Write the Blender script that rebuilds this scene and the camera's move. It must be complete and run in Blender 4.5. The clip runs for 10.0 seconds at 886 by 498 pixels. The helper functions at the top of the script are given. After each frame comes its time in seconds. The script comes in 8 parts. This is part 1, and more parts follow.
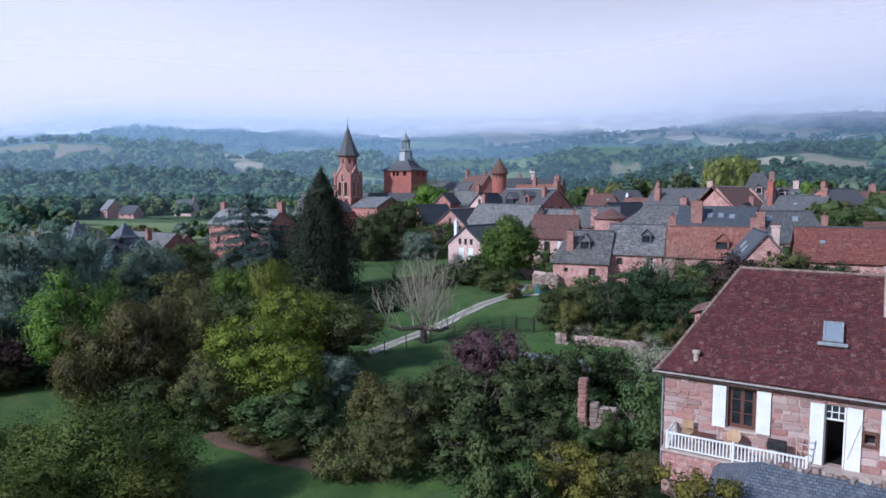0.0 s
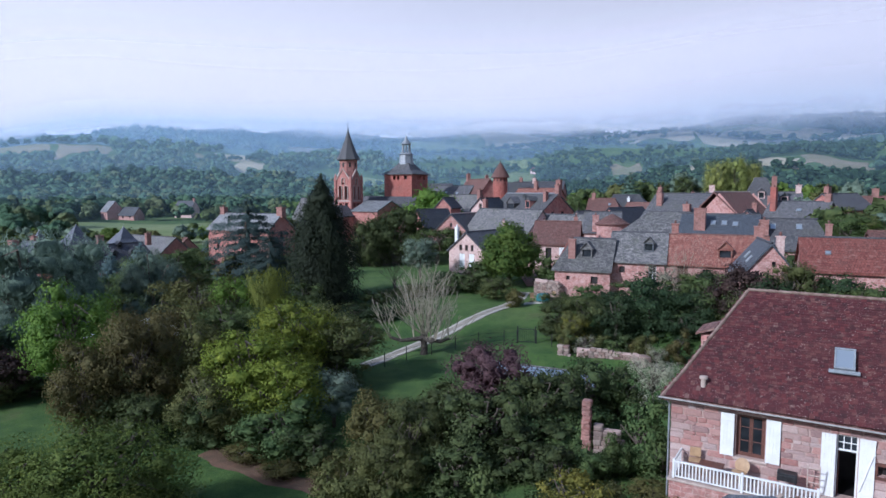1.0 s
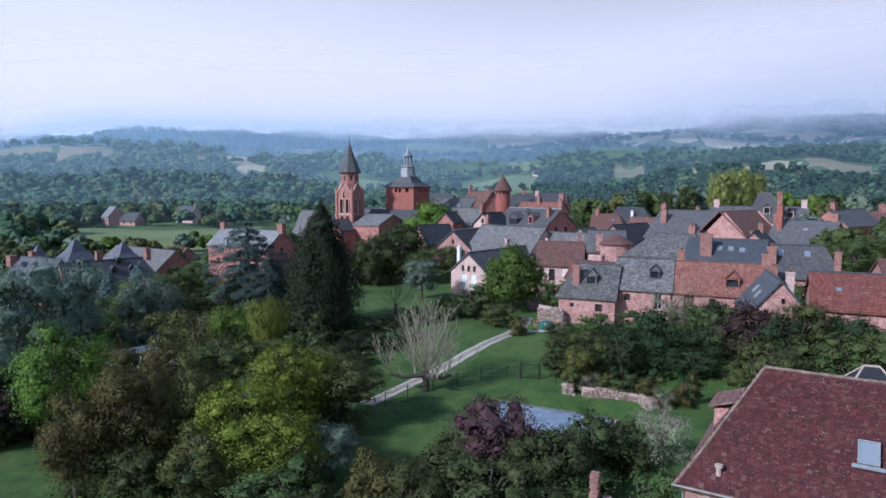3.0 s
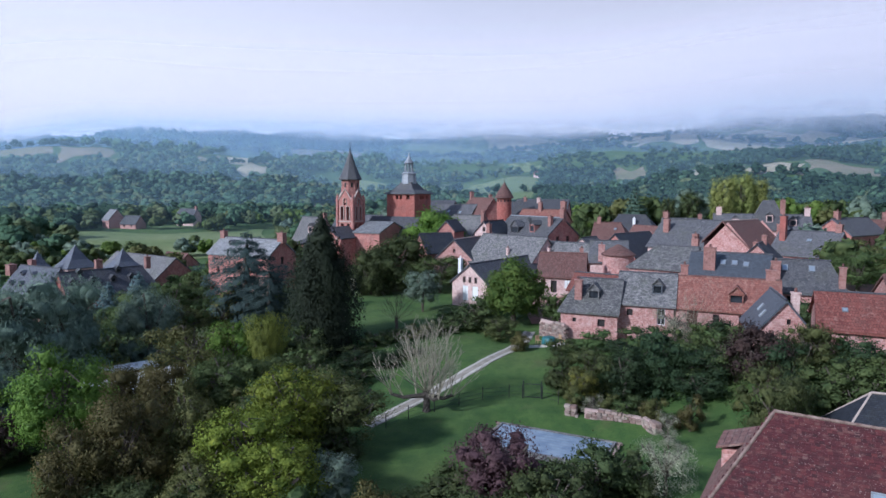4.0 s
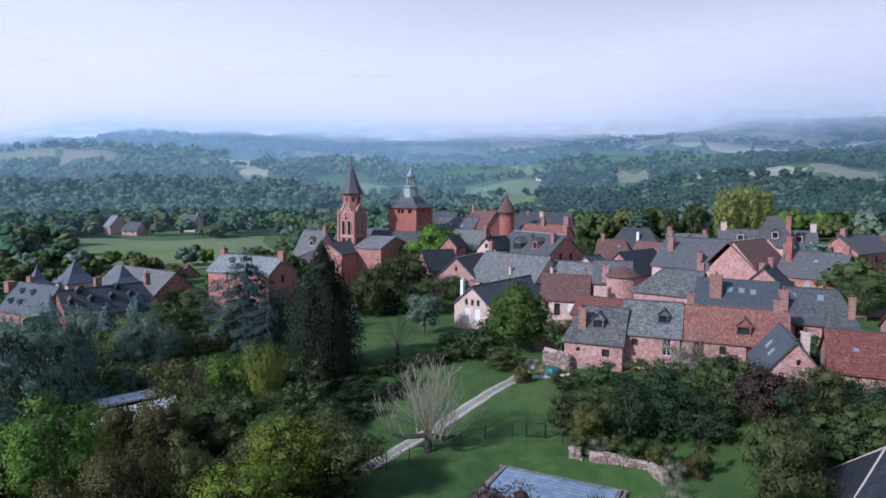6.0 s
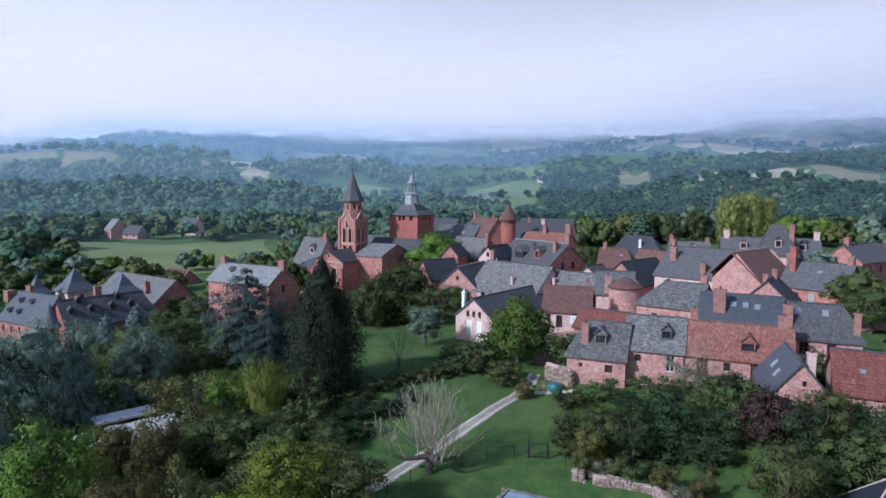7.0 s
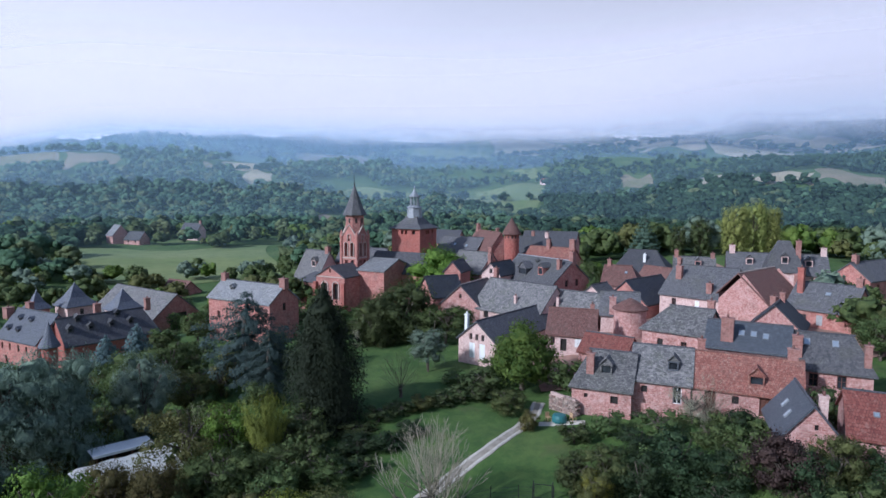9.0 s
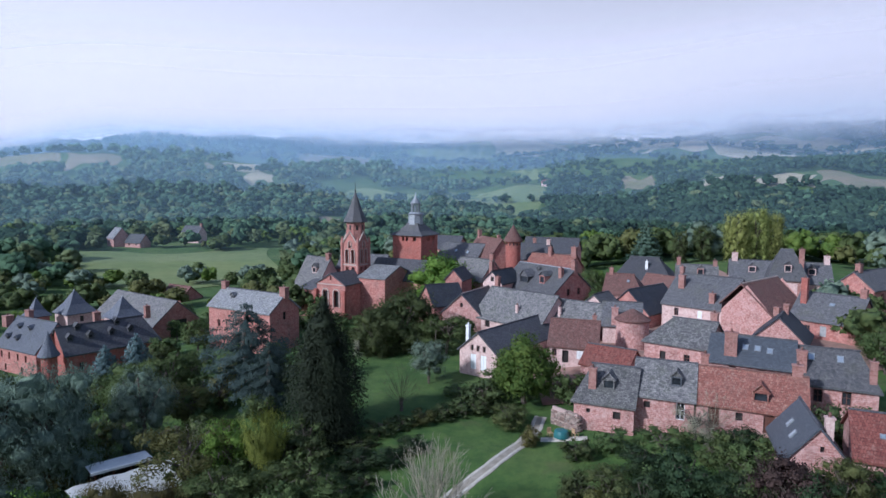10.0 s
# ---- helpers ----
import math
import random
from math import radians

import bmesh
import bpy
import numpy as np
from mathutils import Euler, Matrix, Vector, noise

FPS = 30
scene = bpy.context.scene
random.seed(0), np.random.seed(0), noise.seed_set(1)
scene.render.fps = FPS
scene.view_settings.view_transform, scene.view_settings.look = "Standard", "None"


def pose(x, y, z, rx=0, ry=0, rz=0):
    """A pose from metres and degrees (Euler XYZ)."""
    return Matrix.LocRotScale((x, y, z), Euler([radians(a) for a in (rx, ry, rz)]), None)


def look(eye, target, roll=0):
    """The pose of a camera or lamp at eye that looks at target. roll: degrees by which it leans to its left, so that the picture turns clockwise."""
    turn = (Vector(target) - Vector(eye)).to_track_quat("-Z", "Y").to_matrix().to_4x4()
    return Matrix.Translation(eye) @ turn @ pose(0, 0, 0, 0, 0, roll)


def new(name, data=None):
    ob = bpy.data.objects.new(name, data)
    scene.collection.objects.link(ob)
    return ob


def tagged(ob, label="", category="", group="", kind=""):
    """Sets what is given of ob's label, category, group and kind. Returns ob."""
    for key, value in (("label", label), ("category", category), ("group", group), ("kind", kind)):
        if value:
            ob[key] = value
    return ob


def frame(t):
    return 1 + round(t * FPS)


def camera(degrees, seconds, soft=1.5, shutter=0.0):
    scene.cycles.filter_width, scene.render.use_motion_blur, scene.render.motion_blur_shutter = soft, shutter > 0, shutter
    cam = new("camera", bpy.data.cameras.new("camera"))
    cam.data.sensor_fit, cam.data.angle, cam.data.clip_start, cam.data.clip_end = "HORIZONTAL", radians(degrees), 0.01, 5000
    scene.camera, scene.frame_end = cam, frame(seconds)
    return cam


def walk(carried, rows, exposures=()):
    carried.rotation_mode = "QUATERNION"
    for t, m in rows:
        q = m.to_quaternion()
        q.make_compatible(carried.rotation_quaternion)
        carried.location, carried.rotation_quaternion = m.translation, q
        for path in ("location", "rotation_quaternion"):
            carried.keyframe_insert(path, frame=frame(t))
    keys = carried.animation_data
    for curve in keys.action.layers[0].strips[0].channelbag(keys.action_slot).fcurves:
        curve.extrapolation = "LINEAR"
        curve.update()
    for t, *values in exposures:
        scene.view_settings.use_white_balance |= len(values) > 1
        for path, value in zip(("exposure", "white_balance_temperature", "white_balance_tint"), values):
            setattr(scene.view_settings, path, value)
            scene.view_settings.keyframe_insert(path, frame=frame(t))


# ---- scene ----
cam = camera(70.0, 10.0, soft=1.55)
METRES, EYE, TILT, LEAN, TURN = 15.0, 12.0, -5.0, 0.0, 0.0
ROWS = [
    (0.0, 0.0, 0.0, 0.0, 0.0, 0.0, -0.0),
    (0.5, -0.0001, 0.0194, 0.023, 0.03, 0.0, -0.02),
    (1.0, -0.0005, 0.0394, 0.0564, 0.06, -0.0, -0.04),
    (1.5, -0.0007, 0.0572, 0.0995, 0.09, -0.0, -0.07),
    (2.0, -0.0015, 0.0757, 0.149, 0.13, -0.0, -0.1),
    (2.5, -0.0024, 0.093, 0.1968, 0.17, -0.02, -0.14),
    (4.0, -0.0067, 0.1467, 0.349, 0.29, -0.06, -0.22),
    (4.5, -0.0073, 0.1639, 0.3958, 0.33, -0.05, -0.25),
    (5.0, -0.0068, 0.1811, 0.4465, 0.39, -0.05, -0.27),
    (5.5, -0.007, 0.1977, 0.4941, 0.43, -0.05, -0.3),
    (7.0, -0.01, 0.2526, 0.6424, 0.58, -0.04, -0.33),
    (7.5, -0.0108, 0.2709, 0.6903, 0.63, -0.06, -0.36),
    (8.0, -0.0123, 0.2899, 0.7397, 0.68, -0.05, -0.38),
    (8.5, -0.0144, 0.3066, 0.7869, 0.73, -0.08, -0.4),
    (9.0, -0.016, 0.3255, 0.8369, 0.79, -0.09, -0.44),
    (9.5, -0.0177, 0.3411, 0.8809, 0.84, -0.1, -0.47),
    (10.0, -0.0181, 0.3601, 0.93, 0.89, -0.1, -0.51),
]
walk(cam, [(t, pose(0, 0, EYE, TILT, LEAN, TURN) @ pose(METRES * x, METRES * y, METRES * z, 90 + pitch, roll, yaw)) for t, x, y, z, yaw, pitch, roll in ROWS], exposures=((0.0, 0.0, 5200, 10), (10.0, 0.0, 5200, 10)))

# ---- sky and sun ----
SUN_DIR = Vector((-0.72, -0.50, 0.52)).normalized()  # towards the sun
world = bpy.data.worlds.new("overcast_sky")
scene.world = world
world.use_nodes = True
wn, wl = world.node_tree.nodes, world.node_tree.links
wn.clear()
sky = wn.new("ShaderNodeTexSky")
sky.sky_type = "NISHITA"
sky.sun_disc = False
sky.sun_elevation = math.asin(SUN_DIR.z)
sky.sun_rotation = math.atan2(SUN_DIR.x, SUN_DIR.y)
wscale = wn.new("ShaderNodeVectorMath")
wscale.operation = "SCALE"
wscale.inputs["Scale"].default_value = 0.12
wl.new(sky.outputs[0], wscale.inputs[0])
wco = wn.new("ShaderNodeTexCoord")
wmap = wn.new("ShaderNodeMapping")
wmap.inputs["Scale"].default_value = (1.0, 1.0, 2.6)
wmap.inputs["Location"].default_value = (2.3, 0.4, 0.0)
wl.new(wco.outputs["Generated"], wmap.inputs[0])
wnoise = wn.new("ShaderNodeTexNoise")
wnoise.inputs["Scale"].default_value = 1.9
wnoise.inputs["Detail"].default_value = 4
wl.new(wmap.outputs[0], wnoise.inputs[0])
wramp = wn.new("ShaderNodeMapRange")
wramp.inputs["From Min"].default_value = 0.36
wramp.inputs["From Max"].default_value = 0.66
wramp.inputs["To Min"].default_value = 0.93
wramp.inputs["To Max"].default_value = 1.0
wl.new(wnoise.outputs[0], wramp.inputs[0])
wmix = wn.new("ShaderNodeMix")
wmix.data_type = "RGBA"
wup = wn.new("ShaderNodeSeparateXYZ")
wl.new(wco.outputs["Generated"], wup.inputs[0])
wthin = wn.new("ShaderNodeMapRange")  # the morning cloud lies low; clear sky shows overhead
for key, value in (("From Min", 0.29), ("From Max", 0.50), ("To Min", 1.0), ("To Max", 0.10)):
    wthin.inputs[key].default_value = value
wl.new(wup.outputs[2], wthin.inputs["Value"])
wfac = wn.new("ShaderNodeMath")
wfac.operation = "MULTIPLY"
wl.new(wramp.outputs[0], wfac.inputs[0])
wl.new(wthin.outputs[0], wfac.inputs[1])
wl.new(wfac.outputs[0], wmix.inputs[0])
wl.new(wscale.outputs[0], wmix.inputs[6])
wsep = wn.new("ShaderNodeSeparateXYZ")
wl.new(wco.outputs["Generated"], wsep.inputs[0])
wside = wn.new("ShaderNodeMapRange")  # cloud glows towards the sun
for key, value in (("From Min", -0.8), ("From Max", 0.8), ("To Min", 1.24), ("To Max", 0.74)):
    wside.inputs[key].default_value = value
wl.new(wsep.outputs[0], wside.inputs["Value"])
wtint = wn.new("ShaderNodeVectorMath")
wtint.operation = "SCALE"
wtint.inputs[0].default_value = (0.718, 0.672, 0.702)
wl.new(wside.outputs[0], wtint.inputs["Scale"])
wl.new(wtint.outputs[0], wmix.inputs[7])
wbg = wn.new("ShaderNodeBackground")
wbg.inputs[1].default_value = 1.0
wl.new(wmix.outputs[2], wbg.inputs[0])
wout = wn.new("ShaderNodeOutputWorld")
wl.new(wbg.outputs[0], wout.inputs[0])

sun = new("sun", bpy.data.lights.new("sun", "SUN"))
sun.data.energy = 3.9
sun.data.angle = radians(3)
sun.data.color = (1.0, 0.93, 0.84)
sun.matrix_world = look(SUN_DIR * 100, (0, 0, 0))

# ---- materials ----
class Nodes:
    """A small wrapper to write node materials in short lines."""

    def __init__(self, name):
        self.m = bpy.data.materials.new(name)
        self.m.use_nodes = True
        self.t = self.m.node_tree
        self.t.nodes.clear()

    def n(self, kind, operation="", blend_type="", clamp=False, rgba=False):
        node = self.t.nodes.new("ShaderNode" + kind)
        if operation:
            node.operation = operation
        if clamp:
            node.use_clamp = True
        if rgba:
            node.data_type = "RGBA"
            node.blend_type = blend_type
        return node

    def put(self, socket, value):
        if isinstance(value, bpy.types.NodeSocket):
            self.t.links.new(value, socket)
        elif value is not None:
            socket.default_value = value

    def math(self, op, a, b=None, c=None, clamp=False):
        node = self.n("Math", op, clamp=clamp)
        for k, v in enumerate((a, b, c)):
            self.put(node.inputs[k], v)
        return node.outputs[0]

    def vec(self, op, a, b=None):
        node = self.n("VectorMath", op)
        self.put(node.inputs[0], a)
        self.put(node.inputs[1], b)
        return node

    def noise(self, scale, detail=3.0, co=None, rough=0.55):
        node = self.n("TexNoise")
        self.put(node.inputs["Vector"], co)
        node.inputs["Scale"].default_value, node.inputs["Detail"].default_value, node.inputs["Roughness"].default_value = scale, detail, rough
        return node.outputs[0]

    def ramp(self, fac, *stops):
        node = self.n("ValToRGB")
        e = node.color_ramp.elements
        while len(e) < len(stops):
            e.new(0.5)
        for k, (p, c) in enumerate(stops):
            e[k].position, e[k].color = p, (*c, 1) if len(c) == 3 else c
        self.put(node.inputs[0], fac)
        return node.outputs[0]

    def mix(self, fac, a, b, blend="MIX"):
        node = self.n("Mix", blend_type=blend, rgba=True)
        self.put(node.inputs[0], fac)
        for k, v in ((6, a), (7, b)):
            self.put(node.inputs[k], (*v, 1) if isinstance(v, tuple) and len(v) == 3 else v)
        return node.outputs[2]

    def span(self, value, a, b, c=0.0, d=1.0):
        node = self.n("MapRange")
        for k, v in zip(("Value", "From Min", "From Max", "To Min", "To Max"), (value, a, b, c, d)):
            self.put(node.inputs[k], v)
        return node.outputs[0]

    def pos(self):
        return self.n("NewGeometry").outputs["Position"]

    def island(self):
        return self.n("NewGeometry").outputs["Random Per Island"]

    def obrand(self):
        return self.n("ObjectInfo").outputs["Random"]

    def wall_co(self, stretch=1.0):
        """Along the wall and up it, for faces of any heading."""
        g = self.n("NewGeometry")
        along = self.vec("CROSS_PRODUCT", g.outputs["True Normal"], (0, 0, 1)).outputs[0]
        along = self.vec("NORMALIZE", along).outputs[0]
        u = self.vec("DOT_PRODUCT", g.outputs["Position"], along).outputs["Value"]
        sep = self.n("SeparateXYZ")
        self.put(sep.inputs[0], g.outputs["Position"])
        co = self.n("CombineXYZ")
        self.put(co.inputs[0], u)
        self.put(co.inputs[1], self.math("MULTIPLY", sep.outputs[2], stretch))
        return co.outputs[0]

    def bump(self, height, strength=0.4, distance=0.03):
        node = self.n("Bump")
        node.inputs["Strength"].default_value, node.inputs["Distance"].default_value = strength, distance
        self.put(node.inputs["Height"], height)
        return node.outputs[0]

    def done(self, color, rough=0.8, normal=None, metal=0.0, **more):
        p = self.n("BsdfPrincipled")
        self.put(p.inputs["Base Color"], (*color, 1) if isinstance(color, tuple) and len(color) == 3 else color)
        self.put(p.inputs["Roughness"], rough)
        self.put(p.inputs["Metallic"], metal)
        self.put(p.inputs["Normal"], normal)
        for key, value in more.items():
            self.put(p.inputs[key.replace("_", " ")], value)
        out = self.n("OutputMaterial")
        self.t.links.new(p.outputs[0], out.inputs[0])
        return self.m


def masonry(name, dark, light, mortar, w=0.5, h=0.22, gap=0.02, stain=(0.12, 0.09, 0.08)):
    """Coursed rubble of uneven stones with pale joints and weather stains."""
    k = Nodes(name)
    co = k.wall_co()
    warp = k.n("TexNoise")
    k.put(warp.inputs["Vector"], co)
    warp.inputs["Scale"].default_value = 1.6
    bent = k.vec("MULTIPLY_ADD", warp.outputs["Color"], (0.30, 0.22, 0))
    k.put(bent.inputs[2], co)
    brick = k.n("TexBrick")
    k.put(brick.inputs["Vector"], bent.outputs[0])
    brick.inputs["Scale"].default_value = 1.0
    brick.inputs["Brick Width"].default_value, brick.inputs["Row Height"].default_value = w, h
    brick.inputs["Mortar Size"].default_value, brick.inputs["Mortar Smooth"].default_value = gap, 0.4
    brick.inputs["Color1"].default_value, brick.inputs["Color2"].default_value = (*dark, 1), (*light, 1)
    brick.inputs["Mortar"].default_value = (*mortar, 1)
    grain = k.noise(7, 5, k.pos(), 0.65)
    blot = k.noise(2.6, 4, k.vec("ADD", k.pos(), (5, 9, 2)).outputs[0], 0.65)
    tone = k.mix(k.span(blot, 0.38, 0.62), dark, light)
    col = k.mix(0.45, brick.outputs[0], tone)
    chip = k.noise(4.2, 3, k.vec("ADD", k.pos(), (17, 3, 8)).outputs[0], 0.6)
    col = k.mix(k.span(chip, 0.54, 0.66, 0.0, 0.75), col, mortar)
    col = k.mix(k.span(chip, 0.46, 0.36, 0.0, 0.55), col, tuple(0.7 * c for c in dark))
    col = k.mix(0.65, col, k.ramp(grain, (0.25, (0.28, 0.28, 0.28)), (0.78, (0.76, 0.76, 0.76))), "OVERLAY")
    big = k.noise(0.55, 4, k.pos())
    col = k.mix(k.span(big, 0.48, 0.78, 0.0, 0.5), col, stain)
    pale = k.noise(0.9, 4, k.vec("ADD", k.pos(), (31, 7, 3)).outputs[0], 0.65)
    col = k.mix(k.span(pale, 0.5, 0.72, 0.0, 0.6), col, mortar)
    height = k.math("ADD", k.math("MULTIPLY", brick.outputs["Fac"], -0.6), k.math("MULTIPLY", grain, 0.6))
    return k.done(col, 0.9, k.bump(height, 0.6, 0.05))


def roofing(name, dark, light, w=0.2, h=0.13, moss=(0.09, 0.09, 0.06), lichen=None, amount=0.4, rough=0.7):
    """Courses of slates or tiles that overlap, with lichen and streaks."""
    k = Nodes(name)
    co = k.wall_co(1.42)
    warp = k.n("TexNoise")
    k.put(warp.inputs["Vector"], co)
    warp.inputs["Scale"].default_value = 2.3
    bent = k.vec("MULTIPLY_ADD", warp.outputs["Color"], (0.05, 0.07, 0))
    k.put(bent.inputs[2], co)
    brick = k.n("TexBrick")
    k.put(brick.inputs["Vector"], bent.outputs[0])
    brick.inputs["Scale"].default_value = 1.0
    brick.inputs["Brick Width"].default_value, brick.inputs["Row Height"].default_value = w, h
    brick.inputs["Mortar Size"].default_value, brick.inputs["Mortar Smooth"].default_value = 0.012, 0.3
    brick.inputs["Color1"].default_value, brick.inputs["Color2"].default_value = (*dark, 1), (*light, 1)
    brick.inputs["Mortar"].default_value = tuple(0.45 * c for c in dark) + (1,)
    sep = k.n("SeparateXYZ")
    k.put(sep.inputs[0], bent.outputs[0])
    row = k.math("FRACT", k.math("DIVIDE", sep.outputs[1], h))
    grain = k.noise(7, 4, k.pos())
    col = k.mix(0.55, brick.outputs[0], k.ramp(grain, (0.25, (0.3, 0.3, 0.3)), (0.8, (0.78, 0.78, 0.78))), "OVERLAY")
    big = k.noise(0.5, 5, k.pos(), 0.65)
    col = k.mix(k.span(big, 0.5, 0.72, 0.0, amount), col, moss)
    spots = k.noise(2.4, 4, k.vec("ADD", k.pos(), (11, 5, 9)).outputs[0], 0.7)
    col = k.mix(k.span(spots, 0.55, 0.7, 0.0, amount), col, lichen or light)
    fleck = k.noise(5.5, 3, k.vec("ADD", k.pos(), (2, 15, 6)).outputs[0], 0.65)
    col = k.mix(k.span(fleck, 0.57, 0.66, 0.0, amount), col, lichen or light)
    age = k.n("HueSaturation")
    k.put(age.inputs["Color"], col)
    k.put(age.inputs["Value"], k.span(k.obrand(), 0, 1, 0.86, 1.26))
    col = age.outputs[0]
    height = k.math("ADD", k.math("MULTIPLY", row, -0.6), k.math("MULTIPLY", grain, 0.4))
    return k.done(col, rough, k.bump(height, 0.5, 0.04))


def leafage(name, dark, light, tint=None, gloss=0.6, shine=0.22):
    """Leaves: tones by sprays and boughs, a little by the leaf, let through by the light."""
    k = Nodes(name)
    r = k.island()
    at = lambda f: tuple(a + f * (b - a) for a, b in zip(dark, light))
    spray = k.noise(1.5, 4, k.pos(), 0.7)
    tone = k.math("ADD", k.math("MULTIPLY", k.span(spray, 0.34, 0.68), 0.72), k.math("MULTIPLY", r, 0.28))
    col = k.ramp(tone, (0.0, at(-0.12)), (0.45, at(0.30)), (0.8, at(0.70)), (1.0, light))
    patch = k.noise(0.45, 3, k.pos())
    col = k.mix(k.span(patch, 0.46, 0.68, 0.0, 0.6), col, tint or at(0.85))
    hue = k.n("HueSaturation")
    k.put(hue.inputs["Color"], col)
    k.put(hue.inputs["Value"], k.span(k.obrand(), 0, 1, 1.2, 1.6))
    k.put(hue.inputs["Hue"], k.span(k.obrand(), 0, 1, 0.485, 0.512))
    fine = k.noise(9, 3, k.pos(), 0.7)
    p = k.n("BsdfPrincipled")
    k.put(p.inputs["Base Color"], hue.outputs[0])
    k.put(p.inputs["Normal"], k.bump(k.math("ADD", spray, fine), 0.6, 0.12))
    p.inputs["Roughness"].default_value = gloss
    p.inputs["Specular IOR Level"].default_value = shine
    tr = k.n("BsdfTranslucent")
    k.put(tr.inputs[0], hue.outputs[0])
    mix = k.n("MixShader")
    mix.inputs[0].default_value = 0.34
    k.t.links.new(p.outputs[0], mix.inputs[1])
    k.t.links.new(tr.outputs[0], mix.inputs[2])
    out = k.n("OutputMaterial")
    k.t.links.new(mix.outputs[0], out.inputs[0])
    return k.m


def canopy(name, dark, light, tint):
    """Far tree crowns: leaf sprays too small to tell apart, as tone and relief on billowing clumps."""
    k = Nodes(name)
    p = k.pos()
    spray = k.noise(1.1, 5, p, 0.75)
    tone = k.math("ADD", k.math("MULTIPLY", k.span(spray, 0.36, 0.66), 0.6), k.math("MULTIPLY", k.island(), 0.4))
    col = k.ramp(tone, (0.0, dark), (1.0, light))
    stand = k.noise(0.012, 3, p)
    col = k.mix(k.span(stand, 0.45, 0.65, 0.0, 0.75), col, tint)
    return k.done(col, 0.9, k.bump(spray, 0.9, 0.8), Specular_IOR_Level=0.1)


def plain(name, a, b, scale=3.0, rough=0.7, bump=0.2, metal=0.0, dist=0.02):
    """Two tones of one stuff in patches, with fine grain."""
    k = Nodes(name)
    f = k.noise(scale, 5, k.pos(), 0.6)
    fine = k.noise(scale * 9, 3, k.pos())
    col = k.mix(k.span(f, 0.35, 0.68), a, b)
    col = k.mix(0.25, col, k.ramp(fine, (0.3, (0.3, 0.3, 0.3)), (0.75, (0.72, 0.72, 0.72))), "OVERLAY")
    return k.done(col, rough, k.bump(k.math("ADD", f, fine), bump, dist), metal)


M_RED = masonry("red_sandstone", (0.34, 0.115, 0.095), (0.52, 0.235, 0.20), (0.52, 0.30, 0.26))
M_DEEP = masonry("deep_red_sandstone", (0.29, 0.082, 0.066), (0.42, 0.145, 0.115), (0.40, 0.17, 0.14), 0.55, 0.26, 0.012)
M_CHIM = masonry("chimney_stone", (0.25, 0.105, 0.088), (0.38, 0.20, 0.17), (0.38, 0.23, 0.20), 0.4, 0.2, 0.02)
M_PINK = masonry("pink_rubble", (0.35, 0.140, 0.120), (0.54, 0.30, 0.27), (0.58, 0.40, 0.37), 0.42, 0.2, 0.025)
M_PALE = masonry("pale_pink_render", (0.50, 0.30, 0.27), (0.70, 0.52, 0.48), (0.70, 0.55, 0.52), 0.5, 0.24, 0.04, (0.32, 0.2, 0.18))
M_SLATE = roofing("blue_grey_slate", (0.062, 0.062, 0.070), (0.135, 0.131, 0.141), lichen=(0.25, 0.235, 0.23))
M_SLATE_BLUE = roofing("blue_slate", (0.078, 0.086, 0.112), (0.140, 0.150, 0.182), lichen=(0.20, 0.21, 0.24), amount=0.3)
M_SLATE_BLACK = roofing("black_slate", (0.016, 0.018, 0.026), (0.036, 0.040, 0.055), lichen=(0.07, 0.075, 0.09), amount=0.25)
M_SLATE_OLD = roofing("lichened_stone_slate", (0.075, 0.073, 0.078), (0.165, 0.157, 0.158), 0.34, 0.2, (0.07, 0.075, 0.055), (0.34, 0.325, 0.305), 0.55, 0.85)
M_SLATE_DARK = roofing("dark_slate", (0.040, 0.041, 0.050), (0.088, 0.087, 0.100), lichen=(0.16, 0.15, 0.15), amount=0.3)
M_SLATE_PALE = roofing("pale_weathered_slate", (0.135, 0.138, 0.150), (0.235, 0.235, 0.245), 0.3, 0.18, (0.12, 0.12, 0.10), (0.42, 0.41, 0.40), 0.6, 0.8)
M_BLUE = roofing("new_blue_slate", (0.060, 0.068, 0.084), (0.104, 0.114, 0.136), 0.24, 0.14, (0.08, 0.09, 0.10), amount=0.2, rough=0.5)
M_SLATE_LOW = roofing("pale_blue_slate", (0.080, 0.092, 0.118), (0.150, 0.165, 0.200), 0.15, 0.09, (0.11, 0.12, 0.13), (0.26, 0.27, 0.29), 0.45, 0.6)
M_TILE = roofing("orange_clay_tile", (0.150, 0.052, 0.040), (0.245, 0.098, 0.074), 0.2, 0.26, (0.15, 0.085, 0.068), (0.36, 0.26, 0.21), 0.5, 0.8)
M_TILE_RED = roofing("red_clay_tile", (0.110, 0.030, 0.024), (0.180, 0.058, 0.045), 0.2, 0.26, (0.10, 0.05, 0.04), (0.26, 0.15, 0.12), 0.5, 0.85)
M_TILE_BROWN = roofing("brown_clay_tile", (0.115, 0.052, 0.045), (0.19, 0.092, 0.078), 0.18, 0.13, (0.10, 0.07, 0.06), (0.28, 0.2, 0.17), 0.5, 0.85)
M_DARK = plain("dark_opening", (0.012, 0.011, 0.012), (0.03, 0.026, 0.026), 2.0, 0.5, 0.05)
M_WHITE = plain("white_paint", (0.80, 0.80, 0.80), (0.70, 0.70, 0.71), 2.5, 0.55, 0.08)
